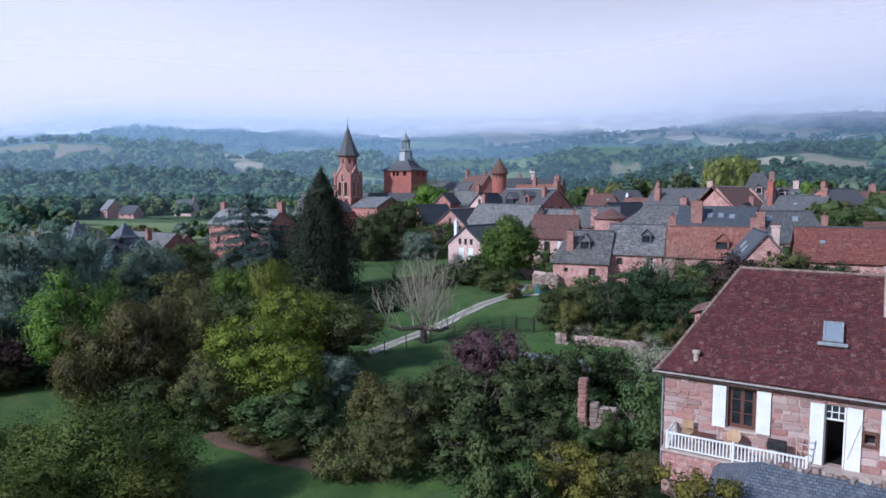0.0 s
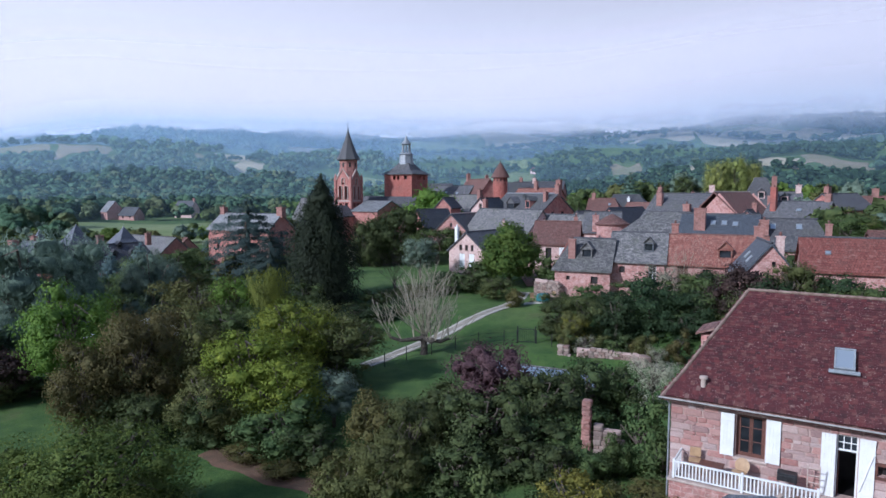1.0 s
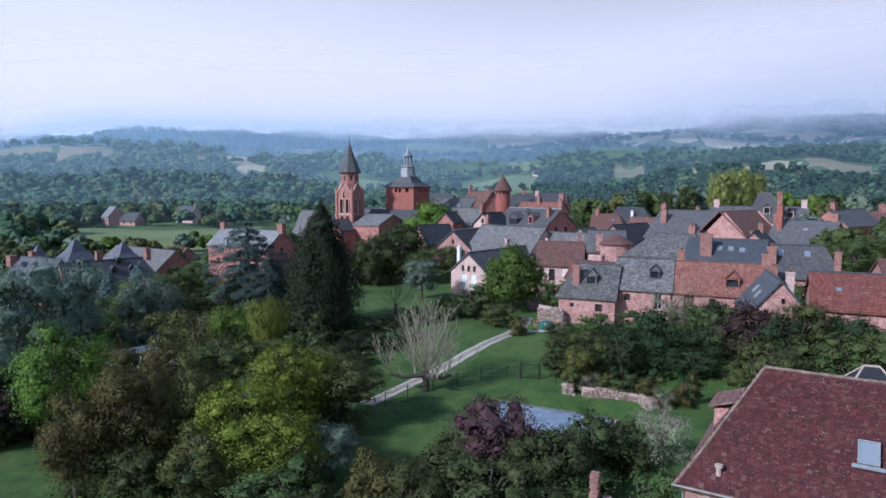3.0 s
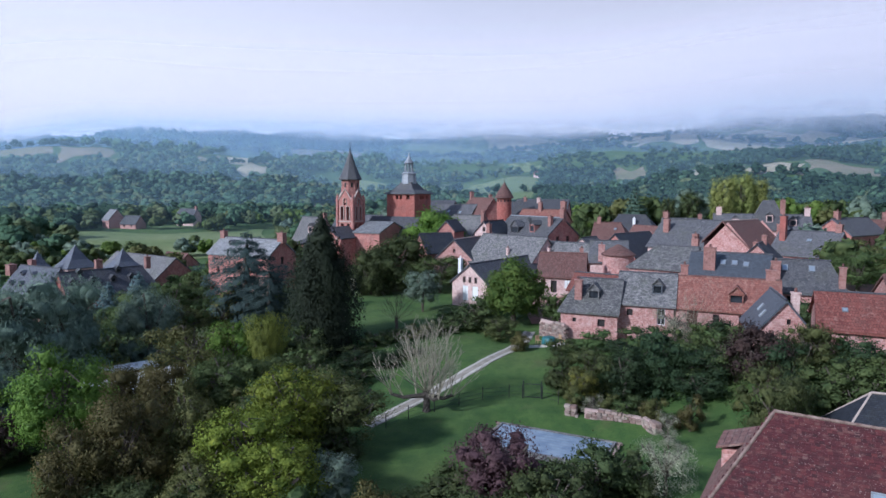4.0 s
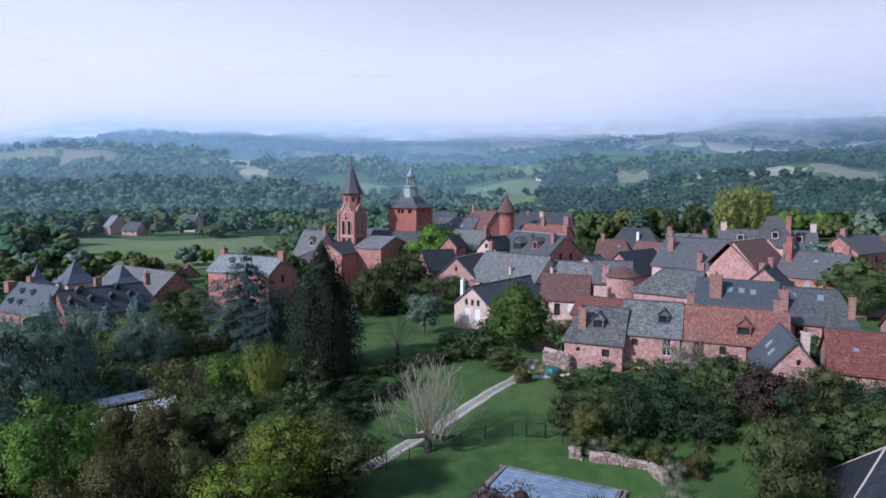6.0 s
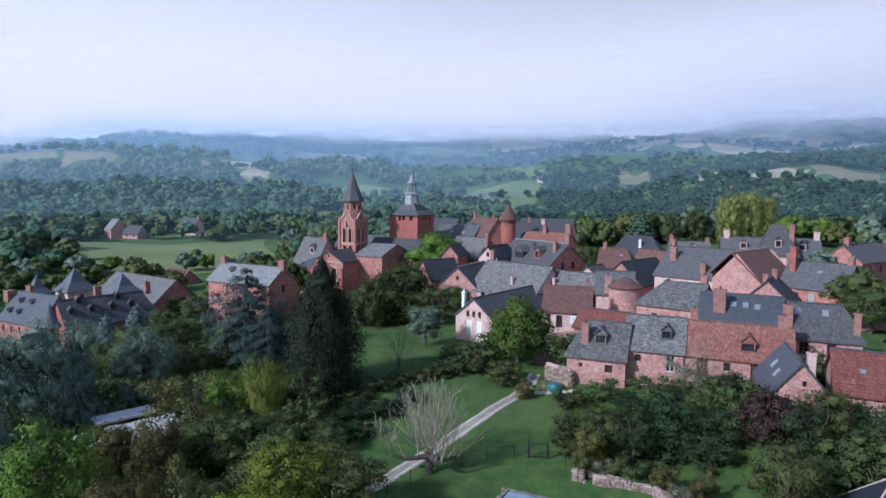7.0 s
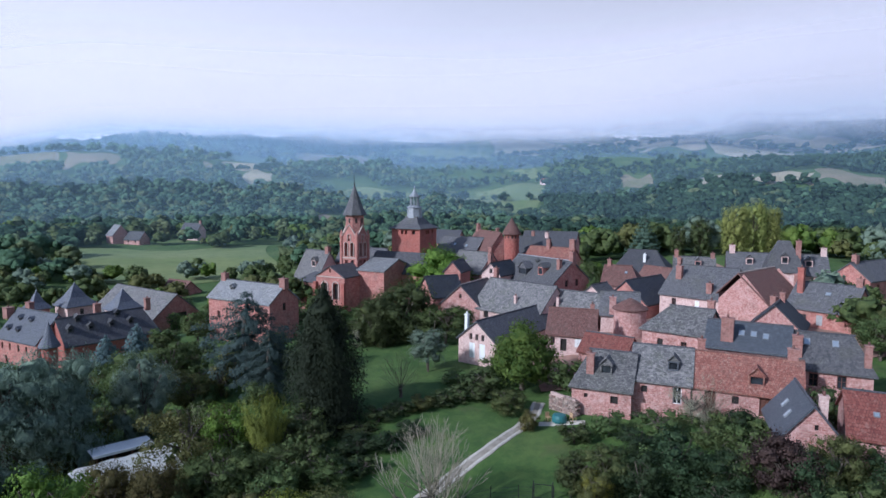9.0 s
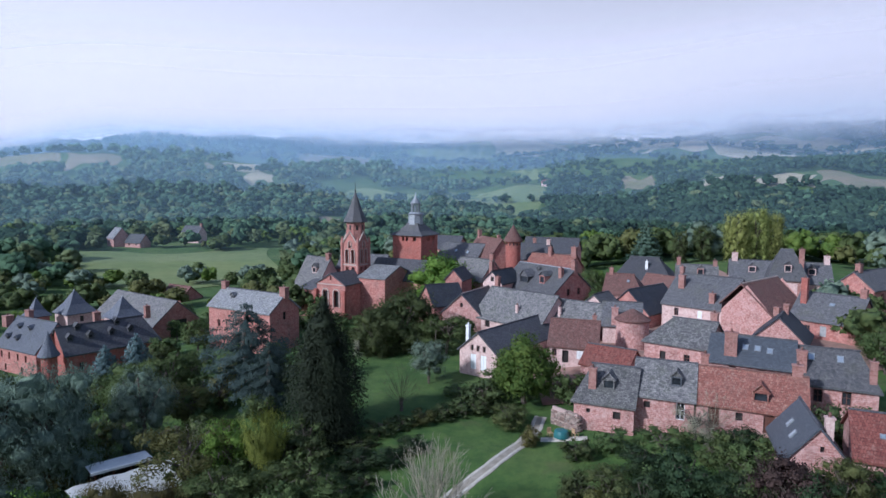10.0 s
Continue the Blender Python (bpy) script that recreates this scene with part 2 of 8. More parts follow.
M_WOOD = plain("brown_wood", (0.145, 0.058, 0.042), (0.09, 0.040, 0.030), 4.0, 0.6, 0.25)
M_TAN = plain("tan_wood", (0.45, 0.30, 0.17), (0.33, 0.21, 0.12), 4.0, 0.6, 0.25)
M_BARK = plain("bark", (0.085, 0.068, 0.055), (0.16, 0.13, 0.105), 5.0, 0.95, 0.8, dist=0.05)
M_BARK_DARK = plain("dark_wet_bark", (0.035, 0.029, 0.024), (0.085, 0.072, 0.060), 5.0, 0.95, 0.8, dist=0.05)
M_BARK_PALE = plain("pale_lichened_bark", (0.24, 0.215, 0.155), (0.40, 0.36, 0.28), 4.0, 0.95, 0.6, dist=0.04)
M_LEAD = plain("lead_cladding", (0.22, 0.235, 0.26), (0.34, 0.36, 0.39), 3.0, 0.45, 0.2, 0.2)
M_ZINC = plain("dull_zinc", (0.36, 0.34, 0.33), (0.26, 0.24, 0.235), 4.0, 0.7, 0.2)
M_STONE = plain("pale_dressed_stone", (0.42, 0.33, 0.29), (0.55, 0.45, 0.40), 3.0, 0.9, 0.4)
M_MORTAR = plain("pale_mortar", (0.50, 0.38, 0.345), (0.40, 0.28, 0.25), 3.5, 0.95, 0.5)
M_IRON = plain("dark_metal", (0.03, 0.03, 0.032), (0.06, 0.06, 0.065), 6.0, 0.5, 0.15, 0.6)
M_TEAL = plain("teal_plastic", (0.03, 0.125, 0.135), (0.045, 0.165, 0.175), 3.0, 0.45, 0.05)
M_GREYDOOR = plain("grey_board_shutter", (0.30, 0.30, 0.31), (0.42, 0.41, 0.42), 4.0, 0.7, 0.2)


def glass_material():
    k = Nodes("window_glass")
    return k.done(k.mix(k.span(k.noise(0.7, 2, k.pos()), 0.4, 0.6), (0.015, 0.018, 0.022), (0.04, 0.045, 0.055)), 0.06)


M_GLASS = glass_material()
L_BRIGHT = leafage("leaf_bright_green", (0.054, 0.105, 0.018), (0.165, 0.235, 0.040))
L_GREEN = leafage("leaf_green", (0.046, 0.076, 0.028), (0.125, 0.158, 0.054))
M_STREET = plain("village_gravel", (0.34, 0.20, 0.16), (0.22, 0.15, 0.12), 0.8, 0.95, 0.4)
L_MID = leafage("leaf_fresh_green", (0.056, 0.106, 0.022), (0.163, 0.213, 0.044))
L_DARK = leafage("leaf_dark_green", (0.037, 0.056, 0.023), (0.102, 0.124, 0.045))
L_DEEP = leafage("leaf_conifer", (0.010, 0.017, 0.009), (0.032, 0.042, 0.021))
L_CEDAR = leafage("leaf_blue_cedar", (0.022, 0.038, 0.036), (0.085, 0.118, 0.110))
L_YELLOW = leafage("leaf_yellow_green", (0.080, 0.122, 0.020), (0.250, 0.275, 0.036), (0.195, 0.240, 0.035))
L_OLIVE = leafage("leaf_olive", (0.069, 0.081, 0.029), (0.165, 0.161, 0.055))
L_BROWN = leafage("leaf_rust", (0.060, 0.062, 0.024), (0.178, 0.150, 0.052), (0.130, 0.126, 0.044))
L_GREY = leafage("leaf_grey_green", (0.085, 0.120, 0.085), (0.215, 0.265, 0.200))
L_FORE = leafage("leaf_young_tree", (0.042, 0.066, 0.015), (0.150, 0.172, 0.036))
L_ROUND = leafage("leaf_round_tree", (0.038, 0.070, 0.015), (0.135, 0.165, 0.034))
L_SHRUB = leafage("leaf_dull_shrub", (0.042, 0.058, 0.022), (0.135, 0.145, 0.050))
L_WILLOW = leafage("leaf_willow", (0.080, 0.118, 0.090), (0.225, 0.280, 0.205))
L_PURPLE = leafage("leaf_purple", (0.062, 0.034, 0.040), (0.150, 0.088, 0.094))
L_RED = leafage("leaf_dark_red", (0.034, 0.023, 0.022), (0.092, 0.058, 0.050))
# darker shrub leaf: the shade on the right-hand bushes is put into its colour
L_SHADE_SHRUB = leafage("leaf_shade_shrub", (0.018, 0.036, 0.018), (0.062, 0.090, 0.038))
L_PALE = leafage("leaf_pale_straw", (0.201, 0.201, 0.139), (0.415, 0.401, 0.302))
L_FAR = canopy("leaf_far_wood", (0.040, 0.088, 0.056), (0.132, 0.210, 0.122), (0.112, 0.182, 0.098))
L_FAR_OLIVE = canopy("leaf_far_olive", (0.060, 0.094, 0.050), (0.165, 0.205, 0.100), (0.155, 0.176, 0.085))
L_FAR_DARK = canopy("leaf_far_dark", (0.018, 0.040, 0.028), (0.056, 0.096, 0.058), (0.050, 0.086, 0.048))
L_FIR = leafage("leaf_pale_fir", (0.050, 0.088, 0.062), (0.130, 0.185, 0.135))
L_SILVER = leafage("leaf_silver_spruce", (0.065, 0.105, 0.108), (0.180, 0.245, 0.248))
L_SPIKY = leafage("leaf_bamboo", (0.070, 0.100, 0.020), (0.255, 0.285, 0.050), (0.190, 0.225, 0.040))
L_POPLAR = leafage("leaf_poplar", (0.150, 0.170, 0.050), (0.340, 0.345, 0.110), (0.290, 0.300, 0.095))
L_GOLD = leafage("leaf_golden_green", (0.105, 0.115, 0.026), (0.285, 0.245, 0.048), (0.235, 0.215, 0.045))


def grass_material():
    k = Nodes("grass")
    p = k.pos()
    big = k.noise(0.045, 5, p)
    mid = k.noise(0.5, 5, p, 0.65)
    fine = k.noise(9, 4, p, 0.7)
    col = k.mix(k.span(mid, 0.36, 0.64), (0.034, 0.080, 0.013), (0.078, 0.136, 0.026))
    col = k.mix(k.span(big, 0.5, 0.68, 0.0, 0.6), col, (0.13, 0.165, 0.042))
    patch = k.noise(1.7, 5, k.vec("ADD", p, (13, 4, 0)).outputs[0], 0.7)
    col = k.mix(k.span(patch, 0.5, 0.72, 0.0, 0.6), col, (0.026, 0.076, 0.015))
    col = k.mix(0.6, col, k.ramp(fine, (0.25, (0.25, 0.25, 0.25)), (0.78, (0.78, 0.78, 0.78))), "OVERLAY")
    dry = k.noise(0.19, 5, k.vec("ADD", p, (3, 17, 0)).outputs[0], 0.6)
    col = k.mix(k.span(dry, 0.58, 0.72, 0.0, 0.55), col, (0.12, 0.10, 0.05))
    return k.done(col, 0.95, k.bump(k.math("ADD", fine, mid), 0.7, 0.08))


M_GRASS = grass_material()
M_STRAW = plain("dry_pasture", (0.44, 0.365, 0.255), (0.31, 0.275, 0.165), 0.03, 0.95, 0.2)
M_PASTURE = plain("green_pasture", (0.125, 0.175, 0.058), (0.205, 0.235, 0.088), 0.03, 0.95, 0.2)
M_HEATH = plain("brown_heath", (0.27, 0.205, 0.135), (0.17, 0.165, 0.085), 0.025, 0.95, 0.2)
M_SOIL = plain("bare_soil", (0.15, 0.085, 0.055), (0.10, 0.065, 0.04), 1.2, 0.95, 0.6, dist=0.06)
M_GRAVEL = plain("pale_gravel", (0.56, 0.52, 0.46), (0.42, 0.38, 0.32), 2.2, 0.95, 0.6, dist=0.03)


def mist_haze_material(name, low, high, floor_, cover, fade0, fade1, tone):
    """A sheet of mist, and in blue tones of painted haze: thin near the ground, closed above the cloud base, ragged in
    between; heights from the cloud base.
    """
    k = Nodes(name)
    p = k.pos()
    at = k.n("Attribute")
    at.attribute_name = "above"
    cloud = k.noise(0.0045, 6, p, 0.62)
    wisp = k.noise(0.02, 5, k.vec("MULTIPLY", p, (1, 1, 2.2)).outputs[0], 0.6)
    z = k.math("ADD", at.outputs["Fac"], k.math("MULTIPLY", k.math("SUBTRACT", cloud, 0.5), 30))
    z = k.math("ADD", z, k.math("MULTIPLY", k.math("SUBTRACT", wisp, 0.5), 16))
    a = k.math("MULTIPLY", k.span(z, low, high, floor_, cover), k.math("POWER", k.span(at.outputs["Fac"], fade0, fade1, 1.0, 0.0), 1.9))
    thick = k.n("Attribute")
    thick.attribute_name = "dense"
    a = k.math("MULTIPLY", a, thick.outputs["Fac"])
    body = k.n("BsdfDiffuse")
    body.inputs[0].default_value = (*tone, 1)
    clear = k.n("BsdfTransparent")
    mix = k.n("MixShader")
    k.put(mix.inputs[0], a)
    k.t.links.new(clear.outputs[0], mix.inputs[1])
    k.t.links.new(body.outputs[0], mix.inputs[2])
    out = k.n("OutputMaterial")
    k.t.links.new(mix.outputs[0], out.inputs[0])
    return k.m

# ---- mesh helpers ----
def mesh_of(name, bm, *mats):
    me = bpy.data.meshes.new(name)
    bm.to_mesh(me)
    bm.free()
    for m in mats:
        me.materials.append(m)
    return me


def part(name, bm, material, parent, label=""):
    ob = new(name, mesh_of(name, bm, material))
    ob.parent = parent
    if label:
        ob["label"] = label
    return ob


def thing(name, m, label, category, group="", kind=""):
    ob = new(name)
    ob.empty_display_size = 0.3
    ob.matrix_world = m
    return tagged(ob, label, category, group, kind)


def box(bm, x0, y0, z0, x1, y1, z1, m=None):
    v = [bm.verts.new(m @ Vector(c) if m else c) for c in ((x0, y0, z0), (x1, y0, z0), (x1, y1, z0), (x0, y1, z0), (x0, y0, z1), (x1, y0, z1), (x1, y1, z1), (x0, y1, z1))]
    for f in ((3, 2, 1, 0), (4, 5, 6, 7), (0, 1, 5, 4), (1, 2, 6, 5), (2, 3, 7, 6), (3, 0, 4, 7)):
        bm.faces.new([v[k] for k in f])
    return v


def boxed(x0, y0, z0, x1, y1, z1, bevel=0.0):
    bm = bmesh.new()
    box(bm, x0, y0, z0, x1, y1, z1)
    if bevel:
        bmesh.ops.bevel(bm, geom=bm.edges[:], offset=bevel, segments=1, affect="EDGES")
    return bm


def lathe(bm, rings, n=16, x=0.0, y=0.0, turn=0.0, cap=True):
    """Rings of (radius, z); a radius of 0 closes in a point."""
    last = None
    for r, z in rings:
        if r <= 1e-4:
            now = [bm.verts.new((x, y, z))]
        else:
            now = [bm.verts.new((x + r * math.cos(turn + math.tau * k / n), y + r * math.sin(turn + math.tau * k / n), z)) for k in range(n)]
        if last:
            for k in range(n):
                a, b = last[k % len(last)], last[(k + 1) % len(last)]
                c, d = now[(k + 1) % len(now)], now[k % len(now)]
                bm.faces.new([v for i, v in enumerate((a, b, c, d)) if v not in (a, b, c, d)[:i]])
        elif cap and len(now) > 2:
            bm.faces.new(now[::-1])
        last = now
    if cap and len(last) > 2:
        bm.faces.new(last)


def tube(bm, points, radii, n=6):
    """A tapered tube along points."""
    last = None
    for k, (p, r) in enumerate(zip(points, radii)):
        p = Vector(p)
        q = Vector(points[min(k + 1, len(points) - 1)]) - Vector(points[max(k - 1, 0)])
        rot = q.to_track_quat("Z", "Y").to_matrix()
        now = [bm.verts.new(p + rot @ Vector((r * math.cos(math.tau * i / n), r * math.sin(math.tau * i / n), 0))) for i in range(n)]
        if last:
            for i in range(n):
                bm.faces.new((last[i], last[(i + 1) % n], now[(i + 1) % n], now[i]))
        last = now


# ---- ground ----
SPOTS = ((-1.7, 52, -0.4), (6.5, 66, 0.9), (-4.8, 51, -0.8), (9.2, 50.5, 0.0), (14.6, 48, 0.2), (8, 44, -0.5), (2, 40, -0.8), (15, 68, 1.8), (25, 63, 2.6),
         (1, 86, 1.7), (-6, 80, 1.5), (-14, 98, 1.8), (-20, 125, 2.0), (-60, 98, -3.4), (-70, 108, -3.5), (12, 22, 0.9), (0, 0, -0.5), (-8, 29, -1.5), (-27, 39, -2.2),
         (-25, 55, -2.5), (-50, 70, -4.0), (-60, 133, -3.5), (-36, 103, 0.0), (20, 40, 0.7), (29, 50, 3.6), (30, 57, 3.2), (36, 68, 4.0), (22, 92, 4.6), (40, 92, 6.0),
         (8, 112, 4.0), (12, 135, 5.0), (60, 100, 6.5), (75, 165, 8.5), (-110, 250, -1.5), (-139, 270, 1.0), (-70, 200, -2.5), (0, 200, 3.0), (90, 220, 6.0), (40, 25, 2.0), (0, -40, 0.0), (60, 40, 4.5), (-60, 20, -3))
SP = np.array(SPOTS)
FAR_R = (0, 250, 330, 420, 520, 640, 740, 900, 1200, 1500, 2000, 2600, 4600)
FAR_Z = (0, 1, 2, 5, 12, 31, 50, 80, 118, 112, 100, 90, 80)


def POOL_U(x, y):
    """Along and across the pool from its corner."""
    c, s = math.cos(radians(-26)), math.sin(radians(-26))
    return (x - 4.25) * c + (y - 49.1) * s, -(x - 4.25) * s + (y - 49.1) * c


def ground(x, y):
    x, y = np.asarray(x, float), np.asarray(y, float)
    d2 = (x[..., None] - SP[:, 0]) ** 2 + (y[..., None] - SP[:, 1]) ** 2
    r = np.hypot(x, y)
    w = 1 / (d2 + 9 + (0.04 * r[..., None]) ** 2) ** 1.7
    near = (w * SP[:, 2]).sum(-1) / w.sum(-1)
    az = np.arctan2(x, y)
    f = np.interp(r, FAR_R, FAR_Z)
    f = f + np.clip((r - 300) / 300, 0, 1) * (4 * np.sin(az * 7 + r / 170) + 3 * np.sin(az * 17 - r / 90) + 2 * np.sin(az * 31 + r / 60)) * (1 + np.clip((r - 800) / 500, 0, 1.5))
    f = f + 12 * np.exp(-((az + 0.45) / 0.16) ** 2 - ((r - 620) / 130) ** 2)
    f = f + 13 * np.exp(-((az - 0.42) / 0.17) ** 2 - ((r - 580) / 130) ** 2)
    f = f + 30 * np.exp(-((az - 0.50) / 0.16) ** 2 - ((r - 1300) / 200) ** 2)
    f = f - 45 * np.clip((-az - 0.44) / 0.2, 0, 1) * np.clip((r - 760) / 300, 0, 1)
    k = np.clip((r - 210) / 130, 0, 1)
    k = k * k * (3 - 2 * k)
    z = near * (1 - k) + f * k
    # level bed of the pool
    u, v = POOL_U(x, y)
    m = np.clip(1.6 - np.maximum(np.maximum(-u - 0.6, u - 8.8), np.maximum(v - 0.8, -v - 4.6)), 0, 1)
    return z * (1 - m) + np.minimum(z, -0.62) * m


def gz(x, y):
    return float(ground(x, y))


def sheet(name, xs, ys, zs, nu, nv, closed, material, label, category):
    """A grid of nu rings by nv spokes."""
    faces = []
    for i in range(nu - 1):
        for j in range(nv if closed else nv - 1):
            k = (j + 1) % nv
            faces.append((i * nv + j, i * nv + k, (i + 1) * nv + k, (i + 1) * nv + j))
    me = bpy.data.meshes.new(name)
    me.from_pydata(np.stack([xs.ravel(), ys.ravel(), zs.ravel()], -1).tolist(), [], faces)
    me.materials.append(material)
    me.polygons.foreach_set("use_smooth", [True] * len(me.polygons))
    return tagged(new(name, me), label, category, kind="structure")


radii = np.r_[0.3, np.linspace(3, 90, 70), np.geomspace(92, 4700, 110)]
spokes = np.linspace(0, math.tau, 300, endpoint=False)
RR, AA = np.meshgrid(radii, spokes, indexing="ij")
GX, GY = RR * np.sin(AA), RR * np.cos(AA)
ground_ob = sheet("ground", GX, GY, ground(GX, GY), len(radii), len(spokes), True, M_GRASS, "rolling green grass lawns, meadows and hillsides", "ground")


def field(name, az0, az1, r0, r1, material, label, rag=0.02, lift=0.15):
    """A pasture draped on the hillside between two bearings and two distances."""
    na, nr = 26, 12
    a, s = np.meshgrid(np.linspace(0, 1, na), np.linspace(0, 1, nr), indexing="xy")
    seed = az0 * 50 + r0 * 0.01
    lo = r0 * (1 + rag * np.sin(a * 9 + seed))
    hi = r1 * (1 + rag * np.sin(a * 7 + seed * 2))
    r = lo + (hi - lo) * s
    az = az0 + (az1 - az0) * (a + 0.05 * np.sin(s * 5 + seed))
    x, y = r * np.sin(az), r * np.cos(az)
    return sheet(name, x, y, ground(x, y) + lift, nr, na, False, material, label, "field")


# bearings, distances and ground of the open fields: 0 green, 1 dry, 2 brown heath
FIELD_TABLE = ((-0.53, -0.27, 200, 285, 0), (-0.345, -0.252, 655, 755, 1), (-0.315, -0.274, 580, 640, 1), (-0.625, -0.555, 690, 850, 2), (-0.545, -0.480, 655, 750, 2),
               (-0.235, -0.125, 775, 1000, 2), (-0.370, -0.338, 660, 720, 2), (-0.170, -0.014, 552, 608, 0), (-0.010, 0.135, 470, 640, 0), (0.088, 0.143, 700, 790, 0),
               (-0.065, 0.056, 825, 1080, 0), (0.060, 0.182, 915, 1100, 1), (0.187, 0.266, 975, 1100, 1), (0.270, 0.376, 875, 1090, 1), (0.380, 0.500, 825, 1040, 1), (0.505, 0.660, 865, 1090, 1),
               (0.367, 0.432, 572, 670, 1), (0.436, 0.506, 570, 615, 1), (0.257, 0.300, 625, 680, 2), (-0.212, -0.167, 390, 440, 2), (0.512, 0.590, 576, 630, 2), (0.54, 0.66, 250, 370, 0))
FIELDS = [row[:4] for row in FIELD_TABLE]
FIELD_KINDS = ((M_PASTURE, "open green pasture among hedges and woods"), (M_STRAW, "pale dry pasture on the hillside"), (M_HEATH, "brown scrubby open hillside"))
for a0, a1, r0, r1, what in FIELD_TABLE:
    field("field", a0, a1, r0, r1, *FIELD_KINDS[what])

# the cloud base over the hills by bearing, as a slope from the eye, and how soft its edge is
BASE_AZ = (-1.3, -0.66, -0.60, -0.55, -0.50, -0.28, -0.20, 0.0, 0.2, 0.33, 0.45, 0.62, 1.3)
BASE_SLOPE = (0.044, 0.050, 0.060, 0.073, 0.081, 0.085, 0.082, 0.083, 0.087, 0.091, 0.096, 0.096, 0.09)
BASE_SOFT = (0.8, 0.8, 0.8, 0.85, 0.9, 0.9, 1.2, 1.3, 1.4, 2.0, 2.6, 2.4, 2.0)


def mist(r, low, high, floor_, cover, fade0, fade1, tone, base=-8, lean=2.5):
    """A sheet of morning mist that leans back over the hills, lit through bent normals; a blue tone makes it distance
    haze.
    """
    az = np.linspace(-1.25, 1.25, 90)
    top = (24 + 0.113 * (r - base * lean)) / (1 - lean * 0.113) + fade1 * 1.02
    zz = base + (top - base) * np.linspace(0, 1, 40)
    Z_, A_ = np.meshgrid(zz, az, indexing="ij")
    rr = r * (1 + 0.03 * np.sin(A_ * 6 + r)) + (Z_ - base) * lean
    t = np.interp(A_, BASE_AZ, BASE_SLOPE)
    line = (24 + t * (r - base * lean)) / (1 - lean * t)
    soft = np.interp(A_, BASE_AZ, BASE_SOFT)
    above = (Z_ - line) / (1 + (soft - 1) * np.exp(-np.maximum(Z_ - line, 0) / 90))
    ob = sheet("backdrop", rr * np.sin(A_), rr * np.cos(A_), Z_, 40, 90, False, mist_haze_material("mist_%d" % r, low, high, floor_, cover, fade0, fade1, tone), "white morning mist and blue haze sheets over the hills", "mist")
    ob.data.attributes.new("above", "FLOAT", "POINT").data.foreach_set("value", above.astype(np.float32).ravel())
    # normals are bent to the sun, less so rightward, to brighten the left
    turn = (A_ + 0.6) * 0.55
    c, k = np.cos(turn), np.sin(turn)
    bent_normals = np.stack([SUN_DIR.x * c + SUN_DIR.y * k, SUN_DIR.y * c - SUN_DIR.x * k, np.full_like(A_, SUN_DIR.z)], -1).reshape(-1, 3)
    ob.data.normals_split_custom_set_from_vertices(bent_normals.tolist())
    # only the steep haze sheets are thinned towards the right
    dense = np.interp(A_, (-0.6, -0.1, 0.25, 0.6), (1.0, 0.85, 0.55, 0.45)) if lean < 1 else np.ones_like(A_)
    ob.data.attributes.new("dense", "FLOAT", "POINT").data.foreach_set("value", dense.astype(np.float32).ravel())
    return ob


# blue sheets paint in distance haze, thinner to the right; white ones are mist
BLUE_HAZE, WHITE_AIR = (0.30, 0.45, 0.60), (0.615, 0.580, 0.63)
mist(250, -40, 0, 0.03, 0.04, 0, 14, BLUE_HAZE, lean=0.4)
mist(360, -40, 0, 0.08, 0.10, 0, 18, BLUE_HAZE, lean=0.4)
mist(540, -40, 0, 0.15, 0.19, 0, 22, BLUE_HAZE, lean=0.4)
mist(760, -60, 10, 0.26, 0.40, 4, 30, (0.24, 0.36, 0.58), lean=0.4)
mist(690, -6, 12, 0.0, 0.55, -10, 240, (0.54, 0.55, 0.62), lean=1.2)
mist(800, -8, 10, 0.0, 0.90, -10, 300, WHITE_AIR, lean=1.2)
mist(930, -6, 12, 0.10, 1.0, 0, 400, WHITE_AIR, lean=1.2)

# gravel lanes between the village houses
vx, vy = np.meshgrid(np.linspace(10, 62, 40), np.linspace(76, 152, 50), indexing="xy")
vy = vy + 0.12 * (vx - 10)
sheet("pavement", vx, vy, ground(vx, vy) + 0.12, 50, 40, False, M_STREET, "reddish gravel lanes and yards between the houses", "pavement")

# ---- houses ----
def clip_poly(poly, nx, nz, c):
    """The part of a flat polygon (u, z) where nx * u + nz * z <= c."""
    out = []
    for k, p in enumerate(poly):
        q = poly[(k + 1) % len(poly)]
        a, b = nx * p[0] + nz * p[1] - c, nx * q[0] + nz * q[1] - c
        if a <= 0:
            out.append(p)
        if a * b < 0:
            s = a / (a - b)
            out.append((p[0] + s * (q[0] - p[0]), p[1] + s * (q[1] - p[1])))
    return out


